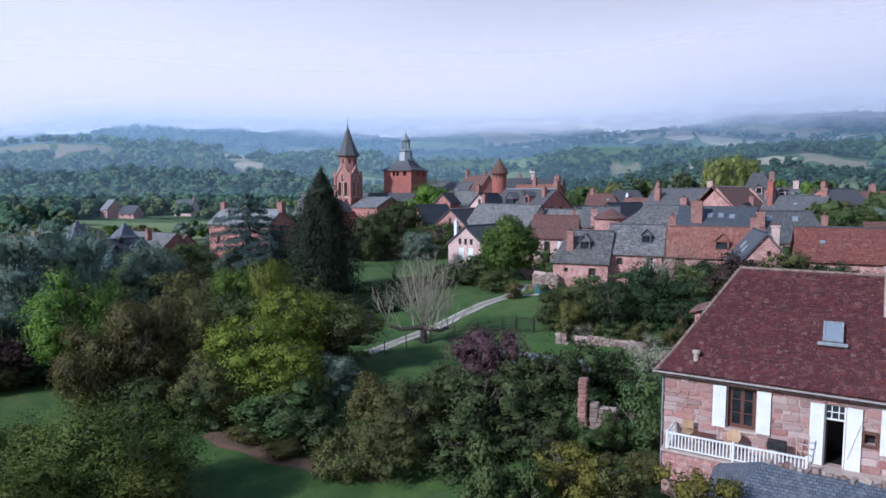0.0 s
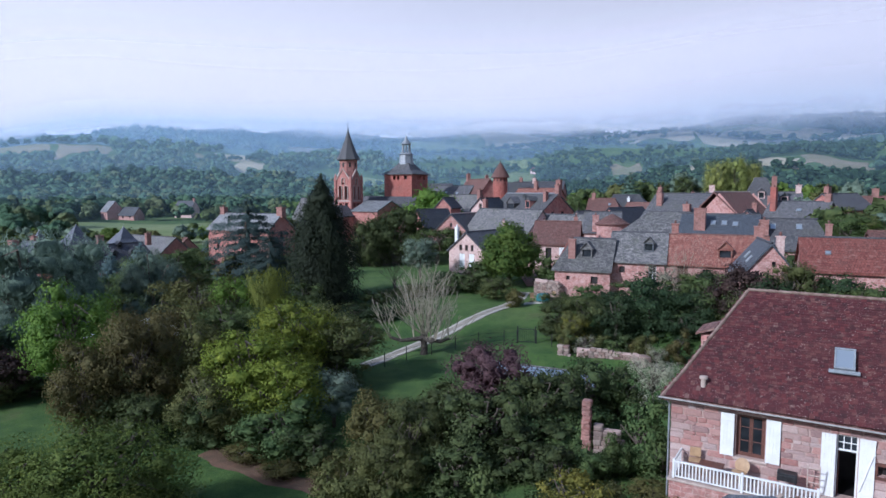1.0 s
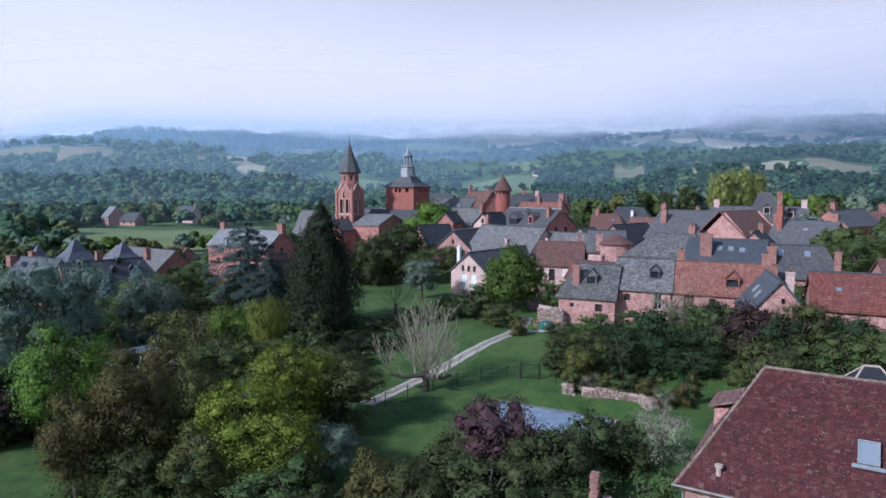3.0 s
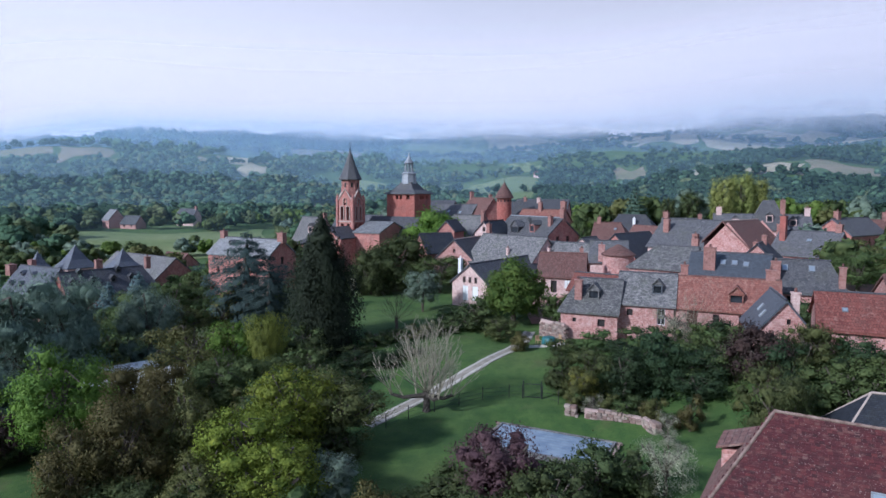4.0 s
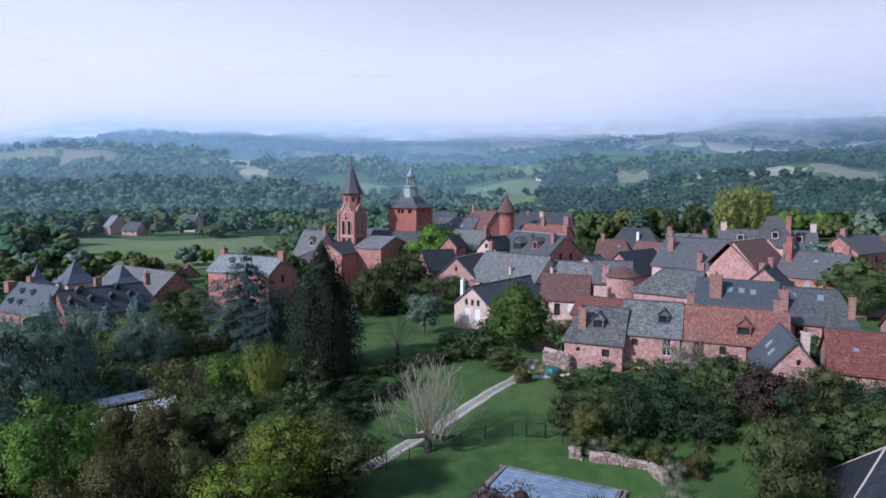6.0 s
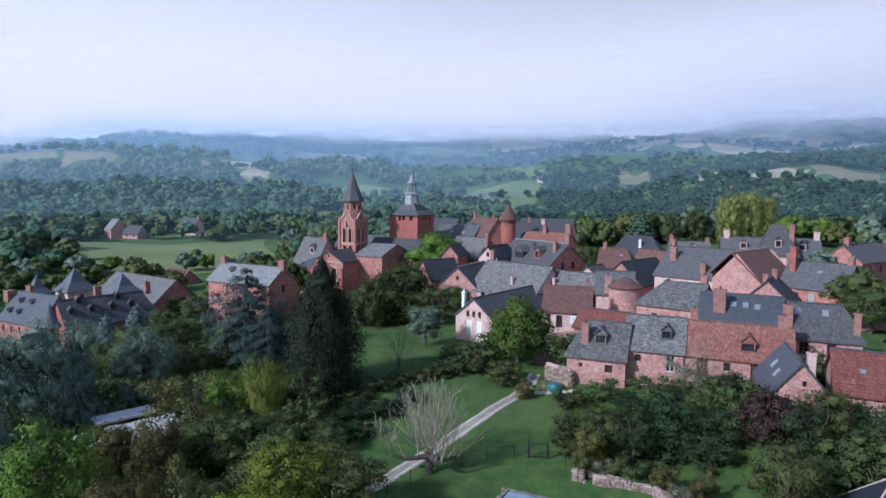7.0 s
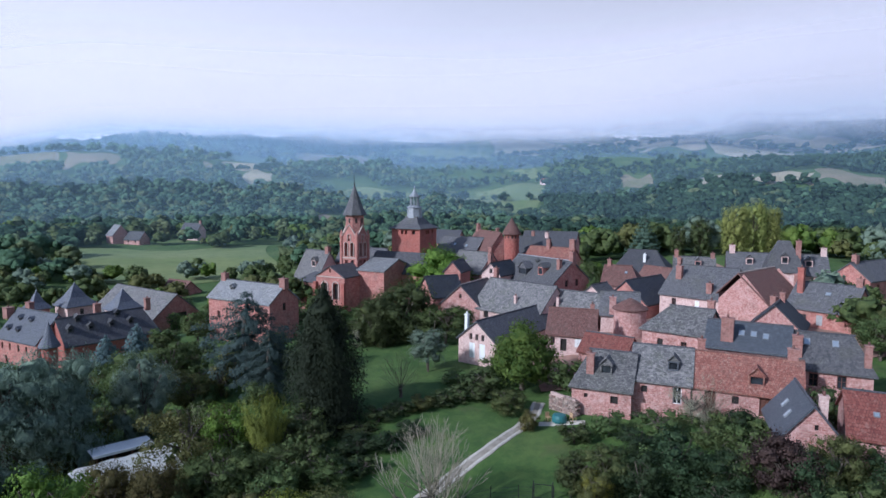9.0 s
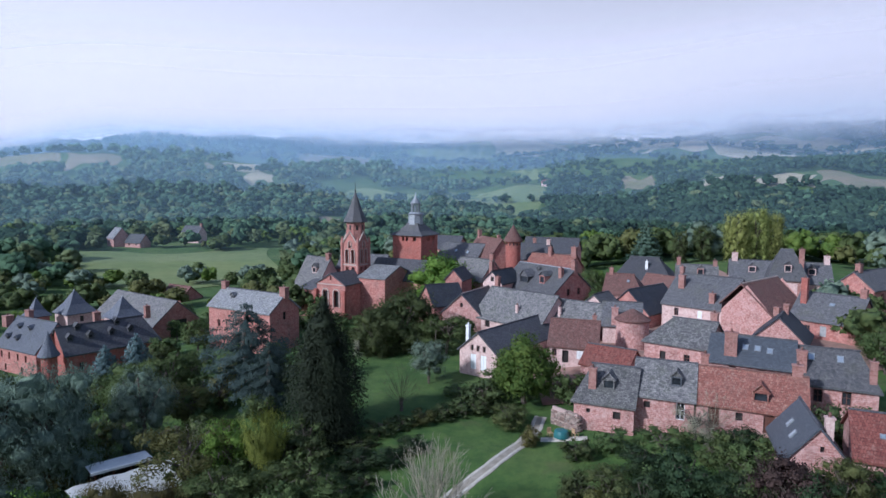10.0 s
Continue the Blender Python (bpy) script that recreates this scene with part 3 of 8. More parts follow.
def wall_face(bm, m, u0, u1, z0, ze, zr, holes, deep=0.28):
    """A wall in the plane y = 0 of m, facing -y, from u0 to u1, with a gable up to zr above ze, and holes (u, z, w, h) with their reveals."""
    us = sorted({u0, u1, *(h[0] for h in holes), *(h[0] + h[2] for h in holes)})
    top = max(ze, zr)
    zs = sorted({z0, top, *(h[1] for h in holes), *(h[1] + h[3] for h in holes)})
    mid, half = (u0 + u1) / 2, (u1 - u0) / 2
    for a, b in zip(us, us[1:]):
        for c, d in zip(zs, zs[1:]):
            if any(h[0] - 1e-6 < a and b < h[0] + h[2] + 1e-6 and h[1] - 1e-6 < c and d < h[1] + h[3] + 1e-6 for h in holes):
                continue
            poly = [(a, c), (b, c), (b, d), (a, d)]
            if zr > ze:
                k = (zr - ze) / half
                poly = clip_poly(poly, k, 1, zr + k * mid)
                poly = clip_poly(poly, -k, 1, zr - k * mid) if len(poly) > 2 else poly
            poly = [p for i, p in enumerate(poly) if abs(p[0] - poly[i - 1][0]) + abs(p[1] - poly[i - 1][1]) > 1e-5]
            if len(poly) > 2:
                bm.faces.new([bm.verts.new(m @ Vector((u, 0, z))) for u, z in poly])
    for u, z, w, h in holes:
        ring = ((u, z), (u + w, z), (u + w, z + h), (u, z + h))
        for k, p in enumerate(ring):
            q = ring[(k + 1) % 4]
            bm.faces.new([bm.verts.new(m @ Vector(c)) for c in ((q[0], 0, q[1]), (p[0], 0, p[1]), (p[0], deep, p[1]), (q[0], deep, q[1]))])


def window_part(parent, m, u, z, w, h, style="window", deep=0.2):
    """A window or a door in its hole: frame with its bars and a dark pane behind."""
    if style == "hole":
        ob = part("opening", boxed(0, 0, 0, w, 0.02, h), M_DARK, parent)
        ob.matrix_local = m @ Matrix.Translation((u, deep + 0.02, z))
        return ob
    white = style in ("white", "shutters")
    fm = M_WHITE if white else M_WOOD
    bm = bmesh.new()
    t = 0.07
    for b in ((0, 0, 0, t, 0.06, h), (w - t, 0, 0, w, 0.06, h), (t, 0, 0, w - t, 0.06, t), (t, 0, h - t, w - t, 0.06, h), (w / 2 - 0.03, 0.005, t, w / 2 + 0.03, 0.055, h - t)):
        box(bm, *b)
    if h > 0.9:
        box(bm, t, 0.01, h * 0.55, w / 2 - 0.03, 0.05, h * 0.55 + 0.04)
        box(bm, w / 2 + 0.03, 0.01, h * 0.55, w - t, 0.05, h * 0.55 + 0.04)
    ob = part("door" if style == "door" else "window", bm, fm, parent)
    ob.matrix_local = m @ Matrix.Translation((u, deep - 0.08, z))
    part("pane", boxed(0.03, 0.07, 0.03, w - 0.03, 0.09, h - 0.03), M_GLASS if style != "door" else M_WOOD, ob)
    if style == "shutters":
        for x in (-w * 0.52, w * 1.02):
            part("shutter", boxed(x, -deep + 0.02, 0, x + w * 0.5, -deep + 0.07, h, 0.01), M_WHITE, ob, "white painted shutter")
    if style == "closed":
        for x in (0.01, w / 2 + 0.01):
            part("shutter", boxed(x, -0.09, 0.01, x + w / 2 - 0.02, -0.04, h - 0.01, 0.01), M_WHITE, ob, "closed white shutter")
    if style == "grey":
        for x in (0.01, w / 2 + 0.01):
            part("shutter", boxed(x, -0.09, 0.01, x + w / 2 - 0.02, -0.04, h - 0.01, 0.01), M_GREYDOOR, ob, "closed grey board shutter")
    return ob


def chimney_part(parent, x, y, z0, z1, w=0.7, d=0.55, mat=None, pots=1, yaw=0.0):
    bm = bmesh.new()
    box(bm, -w / 2, -d / 2, z0, w / 2, d / 2, z1 - 0.24)
    box(bm, -w / 2 - 0.06, -d / 2 - 0.06, z1 - 0.236, w / 2 + 0.06, d / 2 + 0.06, z1 - 0.1)
    ob = part("chimney", bm, mat or M_CHIM, parent)
    ob.matrix_local = pose(x, y, 0, 0, 0, yaw)
    bm = bmesh.new()
    for k in range(pots):
        px = (k - (pots - 1) / 2) * 0.32
        lathe(bm, ((0.11, z1 - 0.1), (0.12, z1 + 0.05), (0.09, z1 + 0.22), (0.10, z1 + 0.24)), 8, px)
    part("chimney_pot", bm, M_TILE_BROWN if mat != M_WHITE else M_WHITE, ob)
    return ob


def roof_mesh(L, w0, w1, zr, ze0, ze1, hip0, hip1, over=0.3, thick=0.16, bell=0.0):
    """A pitched roof of even thickness: ridge along x from -L/2 to L/2, eaves at y = -w0 and y = w1; hips shorten the ridge."""
    s0, s1 = (zr - ze0) / w0, (zr - ze1) / w1
    a0, a1 = -(w0 + over), w1 + over
    b0, b1 = ze0 - over * s0 + bell, ze1 - over * s1 + bell
    g = 0.22
    x0 = -L / 2 - (over if hip0 else g)
    x1 = L / 2 + (over if hip1 else g)
    r0, r1 = (-L / 2 + hip0 if hip0 else x0), (L / 2 - hip1 if hip1 else x1)
    bm = bmesh.new()
    top = [(x0, a0, b0), (x1, a0, b0), (x1, a1, b1), (x0, a1, b1), (r0, 0, zr), (r1, 0, zr)]
    t = [bm.verts.new(c) for c in top]
    b = [bm.verts.new((c[0], c[1], c[2] - thick * 1.3)) for c in top]
    for f in ((0, 1, 5, 4), (2, 3, 4, 5)):
        bm.faces.new([t[k] for k in f])
        bm.faces.new([b[k] for k in f[::-1]])
    if hip0:
        bm.faces.new((t[3], t[0], t[4])), bm.faces.new((b[4], b[0], b[3]))
        rim0 = ((3, 0),)
    else:
        rim0 = ((3, 4), (4, 0))
    if hip1:
        bm.faces.new((t[1], t[2], t[5])), bm.faces.new((b[5], b[2], b[1]))
        rim1 = ((1, 2),)
    else:
        rim1 = ((1, 5), (5, 2))
    for p, q in ((0, 1), (2, 3), *rim0, *rim1):
        bm.faces.new((t[p], b[p], b[q], t[q]))
    return bm


def dormer_part(parent, m, w, h, roof, wall=None, kind="gable"):
    """A dormer whose front stands at y = 0 of m, its sill at z = 0, running back into the roof."""
    bm = bmesh.new()
    deep = h * 1.6
    box(bm, -w / 2, 0, -0.3, -w / 2 + 0.12, deep, h)
    box(bm, w / 2 - 0.12, 0, -0.3, w / 2, deep, h)
    box(bm, -w / 2 + 0.12, 0, -0.3, w / 2 - 0.12, 0.14, 0.08)
    box(bm, -w / 2 + 0.12, 0, h - 0.14, w / 2 - 0.12, 0.14, h)
    ob = part("dormer", bm, wall or roof, parent)
    ob.matrix_local = m
    bm = bmesh.new()
    box(bm, -w / 2 + 0.12, 0.16, 0.08, w / 2 - 0.12, 0.18, h - 0.14)
    part("pane", bm, M_GLASS, ob)
    rise = w * (0.55 if kind == "gable" else 0.12)
    bm = bmesh.new()
    o = 0.14
    t = [bm.verts.new(c) for c in ((-w / 2 - o, -o, h - o * 0.8), (0, -o, h + rise), (w / 2 + o, -o, h - o * 0.8), (-w / 2 - o, deep, h - o * 0.8), (0, deep, h + rise), (w / 2 + o, deep, h - o * 0.8))]
    b = [bm.verts.new(v.co + Vector((0, 0, 0.1))) for v in t]
    for s, flip in ((t, True), (b, False)):
        for f in ((0, 1, 4, 3), (1, 2, 5, 4)):
            bm.faces.new([s[k] for k in (f if flip else f[::-1])])
    for p, q in ((0, 1), (1, 2), (2, 5), (5, 4), (4, 3), (3, 0)):
        bm.faces.new((t[p], t[q], b[q], b[p]))
    if kind == "gable":
        bm.faces.new([bm.verts.new(c) for c in ((-w / 2, 0.05, h), (w / 2, 0.05, h), (0, 0.05, h + rise))])
    part("dormer_roof", bm, roof, ob)
    return ob


def skylight_part(parent, x, y, z, slope, side, w=0.6, h=0.8):
    """A roof window that lies 6 cm proud of the slope. side -1: on the slope towards -y."""
    bm = bmesh.new()
    t = 0.07
    for b in ((-w / 2, -h / 2, 0, -w / 2 + t, h / 2, 0.1), (w / 2 - t, -h / 2, 0, w / 2, h / 2, 0.1), (-w / 2 + t, -h / 2, 0, w / 2 - t, -h / 2 + t, 0.1), (-w / 2 + t, h / 2 - t, 0, w / 2 - t, h / 2, 0.1)):
        box(bm, *b)
    ob = part("skylight", bm, M_LEAD, parent, "small grey roof window")
    ob.matrix_local = pose(x, y, z, slope if side < 0 else -slope)
    part("pane", boxed(-w / 2 + t, -h / 2 + t, 0.03, w / 2 - t, h / 2 - t, 0.07), M_SKYGLASS, ob)
    return ob


def sky_glass():
    k = Nodes("roof_window_glass")
    return k.done((0.50, 0.55, 0.60), 0.3, metal=0.7)


M_SKYGLASS = sky_glass()


def house(name, A, B, zr, w, ze, wall, roof, label, base=None, hips=(0, 0), w1=None, ze1=None, front=(), back=(), ends=((), ()), chimneys=(), dormers=(), sky=(), category="house", verge=None, over=0.3, group="village houses"):
    """A house by its ridge: from A to B at height zr; the eave on the -y side (right hand of B seen from A) at w from it and height ze.
    front, back: holes (u, z, w, h, style) with u from the middle; ends: the same for the A and the B gable."""
    A, B = Vector(A), Vector(B)
    d = B - A
    L, yaw = d.length, math.atan2(d.y, d.x)
    c = (A + B) / 2
    w1, ze1 = w1 or w, ze if ze1 is None else ze1
    if base is None:
        base = min(gz(c.x + sx * d.x / 2 + sy * w * -d.y / L, c.y + sx * d.y / 2 + sy * w * d.x / L) for sx in (-1, 1) for sy in (-1, 1))
    base -= 0.5
    root = thing(name, Matrix.Translation((c.x, c.y, base)) @ Matrix.Rotation(yaw, 4, "Z"), label, category, group)
    zr, ze, ze1 = zr - base, ze - base, ze1 - base
    bm = bmesh.new()
    lo = 0.06
    faces = (
        (Matrix.Translation((0, -w, 0)), -L / 2, L / 2, ze - lo, ze - lo, front),
        (Matrix.Translation((0, w1, 0)) @ Matrix.Rotation(math.pi, 4, "Z"), -L / 2, L / 2, ze1 - lo, ze1 - lo, back),
        (Matrix.Translation((-L / 2, (w1 - w) / 2, 0)) @ Matrix.Rotation(-math.pi / 2, 4, "Z"), -(w + w1) / 2, (w + w1) / 2, min(ze, ze1) - lo, zr - 0.18 if not hips[0] else 0, ends[0]),
        (Matrix.Translation((L / 2, (w1 - w) / 2, 0)) @ Matrix.Rotation(math.pi / 2, 4, "Z"), -(w + w1) / 2, (w + w1) / 2, min(ze, ze1) - lo, zr - 0.18 if not hips[1] else 0, ends[1]),
    )
    for m, u0, u1, e, r, holes in faces:
        wall_face(bm, m, u0, u1, 0, e, r if r > e else e, [(h[0] - h[2] / 2, h[1] - base, h[2], h[3]) for h in holes])
    bmesh.ops.remove_doubles(bm, verts=bm.verts[:], dist=0.0005)
    part("wall", bm, wall, root)
    for m, u0, u1, e, r, holes in faces:
        for h in holes:
            window_part(root, m, h[0] - h[2] / 2, h[1] - base, h[2], h[3], h[4] if len(h) > 4 else "window")
    part("roof", roof_mesh(L, w, w1, zr, ze, ze1, hips[0], hips[1], over), roof, root)
    # ridge cap of half-round tiles or lead
    bm = bmesh.new()
    tube(bm, [(-L / 2 + hips[0] - 0.2, 0, zr - 0.02), (L / 2 - hips[1] + 0.2, 0, zr - 0.02)], (0.11, 0.11), 8)
    part("ridge_cap", bm, verge or (M_TILE_BROWN if roof in (M_TILE, M_TILE_BROWN) else M_SLATE_DARK), root)
    for ch in chimneys:
        x, y, top = ch[:3]
        under = zr - abs(y) * ((zr - ze) / w) - 0.6
        chimney_part(root, x, y, under, top - base, *ch[3:])
    s = math.degrees(math.atan2(zr - ze, w))
    for x, z, dw, dh, *kind in dormers:
        y = -(zr - (z - base)) / ((zr - ze) / w)
        dormer_part(root, Matrix.Translation((x, y - 0.05, z - base)), dw, dh, roof, kind[0] if kind else None, kind[1] if len(kind) > 1 else "gable")
    for x, z, *size in sky:
        y = -(zr - (z - base)) / ((zr - ze) / w)
        skylight_part(root, x, y, z - base + 0.02, s, -1, *size)
    return root


# the gabled house with white shutters beside the round tree
house("house", (3.1, 86.8), (12.9, 99.5), 7.6, 2.95, 5.2, M_PALE, M_SLATE_DARK, "pale pink stone house with slate roof and white shutters",
      ends=(((-0.95, 5.0, 0.45, 0.8, "hole"), (0.0, 5.0, 0.45, 0.8, "hole"), (0.95, 5.0, 0.45, 0.8, "hole"), (-0.75, 2.6, 0.9, 2.0, "closed"), (0.85, 2.6, 0.9, 2.0, "closed")), ()),
      chimneys=((-7.6, 1.9, 8.3, 0.45, 0.45, M_WHITE),), verge=M_SLATE_DARK)
# gable house behind, left
house("house", (1.2, 106.4), (6.8, 117.0), 9.45, 3.5, 6.3, M_PINK, M_SLATE_DARK, "stone house with dark slate roof and a small gable window", ends=(((0, 7.2, 0.45, 0.7, "hole"),), ()), verge=M_STONE)
house("house", (-4.6, 111.2), (0.6, 113.8), 10.1, 3.0, 7.2, M_RED, M_SLATE_BLACK, "low stone house with dark slate roof", chimneys=())
house("house", (-0.1, 116.6), (1.8, 121.5), 12.1, 1.5, 10.5, M_RED, M_SLATE_DARK, "narrow gabled red stone house")
# long slate roof in the middle
house("house", (6.3, 109), (15.4, 99.9), 10.3, 4.4, 6.2, M_PALE, M_SLATE_OLD, "long stone house with weathered slate roof", front=((-3.6, 4.6, 1.0, 1.3, "hole"), (0, 4.6, 0.9, 1.1)), chimneys=((-5.9, 0.6, 12.0, 0.7, 0.6), (1.2, -3.0, 8.6, 0.4, 0.4, M_PALE)))
house("house", (16.0, 101.5), (22.0, 97.0), 9.6, 3.2, 6.6, M_PINK, M_SLATE_OLD, "small stone house with weathered slate roof", chimneys=((-2.6, -2.2, 8.8, 0.4, 0.4, M_PALE),))
house("house", (13.0, 89.5), (18.8, 87.8), 9.0, 3.0, 6.3, M_PALE, M_TILE_BROWN, "pale stone house with mossy brown tile roof", front=((-0.9, 3.9, 0.8, 1.6, "hole"), (0.9, 4.5, 0.8, 1.1, "closed"), (-2.3, 4.7, 0.6, 0.9)), chimneys=((2.4, 0.4, 9.7, 0.5, 0.5),))
house("shed", (16.9, 84.4), (21.6, 81.0), 6.9, 2.5, 5.1, M_PINK, M_TILE_RED, "low outbuilding with red-brown tile roof", category="shed")
# slate houses by the round tower
house("house", (12.2, 122.4), (19.9, 111.2), 12.9, 4.6, 9.2, M_RED, M_SLATE, "tall red stone house with broad slate roof and dormers",
      ends=((), ((-1.2, 8.6, 0.7, 1.1), (1.2, 8.6, 0.7, 1.1))), dormers=((2.6, 10.3, 1.2, 1.3, M_RED), (-1.6, 10.0, 2.0, 1.1, M_SLATE_DARK), (-0.6, 11.9, 0.5, 0.45, M_SLATE)), chimneys=((6.6, 0.2, 14.4, 0.9, 0.7), (5.4, -1.6, 13.2, 0.7, 0.6)), verge=M_LEAD)
house("house", (6.6, 115.1), (10.4, 120.4), 12.1, 1.9, 10.2, M_PALE, M_SLATE_BLACK, "narrow gabled stone house with dark slate roof", ends=(((0, 10.2, 0.6, 0.8, "hole"),), ()), chimneys=((-2.6, 0.6, 13.6, 0.7, 0.6),), verge=M_TILE_BROWN)
# behind: roofs of the upper street
house("house", (5.4, 147), (9.8, 136), 16.0, 2.8, 12.2, M_RED, M_TILE_BROWN, "tall red stone house with steep brown roof", chimneys=((-5.2, 0, 17.4, 0.8, 0.7), (3.8, 0.3, 16.8, 0.6, 0.6)))
house("house", (-1.8, 146), (6.5, 141), 14.6, 4.0, 11.4, M_PINK, M_SLATE, "stone house with pale slate roof", sky=((-1, 13.0), (2, 12.8)))
house("house", (16.5, 150), (27.5, 146), 15.6, 3.6, 12.8, M_PINK, M_SLATE_DARK, "pale house with dark slate roof on the upper street")
house("house", (12.6, 138.2), (19.6, 135.0), 15.2, 3.2, 12.4, M_PALE, M_SLATE_DARK, "pale house with dark slate roof on the upper street", chimneys=((3.4, 0.0, 16.2, 0.7, 0.6, M_PALE), (0.4, 0.2, 16.3, 0.6, 0.5)))
house("house", (15.4, 130.0), (22.8, 124.4), 13.9, 3.4, 11.2, M_RED, M_TILE, "red stone house with orange tile roof", chimneys=((4.2, 0, 15.6, 1.0, 0.8), (-0.6, -0.4, 15.4, 0.7, 0.6, M_CHIM)))
house("house", (1.5, 134), (7.5, 128), 12.6, 3.4, 9.0, M_PINK, M_SLATE_OLD, "stone house with lichened slate roof", chimneys=((4.0, 0, 13.7, 0.8, 0.6),))
house("house", (-8, 160), (2, 156), 15.2, 3.4, 12.6, M_PINK, M_SLATE_DARK, "far stone house with dark slate roof")
# round turret of red stone
turret = thing("tower", pose(11.5, 130, gz(11.5, 130) - 0.5), "round red stone tower with conical slate roof", "tower")
tz = gz(11.5, 130) - 0.5
bm = bmesh.new()
lathe(bm, ((1.5, 0), (1.45, 16.2 - tz)), 24)
part("wall", bm, M_DEEP, turret)
bm = bmesh.new()
lathe(bm, ((1.88, 16.0 - tz), (1.9, 16.12 - tz), (1.35, 17.2 - tz), (0.5, 18.5 - tz), (0.1, 19.2 - tz), (0.0, 19.3 - tz)), 24)
part("roof", bm, M_TILE_BROWN, turret)
for k in range(7):
    a = -2.6 + 0.5 * k
    ob = part("opening", boxed(-0.13, -0.04, 0, 0.13, 0.03, 0.45), M_DARK, turret)
    ob.matrix_local = pose(1.46 * math.cos(a), 1.46 * math.sin(a), 15.3 - tz, 0, 0, math.degrees(a) + 90)
bm = bmesh.new()
lathe(bm, ((0.05, 19.1 - tz), (0.1, 19.35 - tz), (0.03, 19.5 - tz), (0.02, 20.2 - tz), (0.0, 20.25 - tz)), 8)
part("finial", bm, M_IRON, turret)
# round oven tower with a low cone
rtz = gz(24.3, 92) - 0.6
oven = thing("tower", pose(24.3, 92.0, rtz), "squat round pink stone tower with low stone-tiled cone", "tower")
bm = bmesh.new()
lathe(bm, ((2.2, 0), (2.15, 8.45 - rtz)), 28)
part("wall", bm, M_PINK, oven)
bm = bmesh.new()
lathe(bm, ((2.4, 8.35 - rtz), (2.43, 8.48 - rtz), (1.25, 9.3 - rtz), (0.3, 9.8 - rtz), (0.0, 9.9 - rtz)), 28)
part("roof", bm, M_TILE_BROWN, oven)
for a, z in ((-1.2, 5.2), (-2.1, 6.3)):
    ob = part("opening", boxed(-0.25, -0.05, 0, 0.25, 0.02, 0.5), M_DARK, oven)
    ob.matrix_local = pose(2.02 * math.cos(a), 2.02 * math.sin(a), z - rtz, 0, 0, math.degrees(a) + 90)
house("house", (21.6, 97.2), (26.6, 95.9), 10.1, 3.0, 7.4, M_PALE, M_SLATE, "pale stone house with slate roof behind the round tower", chimneys=((-1.0, -2.9, 9.8, 0.9, 0.6, M_PINK),))
house("house", (27.4, 105.6), (35.2, 113.0), 10.5, 3.6, 7.2, M_RED, M_SLATE_BLACK, "stone house with steep dark slate roof", chimneys=())
house("house", (21.6, 103.6), (24.6, 107.0), 10.0, 2.0, 8.3, M_PALE, M_SLATE, "small pale gabled house with slate roof", chimneys=())
house("house", (26.2, 114.4), (31.8, 111.8), 12.0, 3.0, 9.2, M_PINK, M_TILE_BROWN, "pale house with brown tile roof and white gable", hips=(0, 1.8), sky=((0.6, 10.9, 0.45, 0.5),), chimneys=((-2.4, 0, 13.0, 0.6, 0.6),))
house("house", (34.5, 139), (44.5, 134), 12.6, 4.6, 8.6, M_PALE, M_SLATE_DARK, "large house with dark hipped slate roof", hips=(2.5, 3.2), chimneys=((0.5, -2.4, 12.0, 0.5, 0.5, M_WHITE),))
house("house", (35.0, 121), (40.0, 113.5), 11.2, 2.6, 8.4, M_PINK, M_TILE_BROWN, "stone house with brown tile roof")
house("house", (42.4, 127.2), (49.2, 125.0), 12.3, 3.0, 9.6, M_PINK, M_SLATE_OLD, "stone house with lichened slate roof and chimneys", dormers=((0.6, 10.6, 1.1, 1.1, M_PINK),), chimneys=((-3.2, 0, 13.6, 0.7, 0.6), (3.2, 0, 13.2, 0.7, 0.6)))
# stone house by the garden, in two parts
house("house", (13.3, 72.0), (18.7, 69.7), 7.9, 3.0, 4.95, M_PINK, M_SLATE_OLD, "pink stone cottage with lichened slate roof and dormer",
      hips=(1.3, 0), front=((1.3, 3.2, 0.75, 0.8, "hole"), (-1.5, 3.5, 0.4, 0.45, "hole")), dormers=((0.3, 5.9, 1.15, 1.0, M_SLATE_OLD),), chimneys=((-1.3, -1.9, 8.0, 0.75, 0.6),))
house("house", (19.0, 71.2), (24.2, 69.1), 8.6, 3.2, 5.9, M_PINK, M_SLATE_OLD, "pink stone cottage with lichened slate roof and blue dormer",
      front=((-1.5, 4.4, 0.6, 0.7, "hole"), (1.6, 3.6, 0.8, 1.7, "white")), dormers=((1.1, 6.7, 1.0, 0.9, M_BLUE),))
house("house", (24.5, 69.0), (33.0, 65.1), 8.5, 3.05, 5.85, M_PINK, M_TILE, "long pink stone house with orange tile roof", front=((-3.1, 3.5, 1.0, 2.0, "door"), (-0.9, 4.3, 0.6, 0.8, "hole"), (1.6, 3.5, 0.9, 1.7, "door"), (3.4, 3.6, 0.7, 1.6, "hole")),
      dormers=((0.85, 6.25, 1.3, 0.95, M_TILE),), chimneys=((-4.2, 0.2, 9.7, 0.7, 0.5), (3.9, 0.2, 9.6, 0.9, 0.7, M_CHIM)))
house("cottage", (28.4, 57.8), (26.3, 51.3), 8.85, 2.1, 6.3, M_PINK, M_BLUE, "small gabled stone cottage with blue slate roof and roof windows", ends=((), ((0.25, 6.9, 0.3, 0.45, "hole"),)), chimneys=((2.7, 0.75, 9.5, 0.55, 0.55, M_PALE),),
      sky=((-0.8, 7.5, 0.55, 0.75), (1.3, 7.3, 0.55, 0.75)), category="cottage")
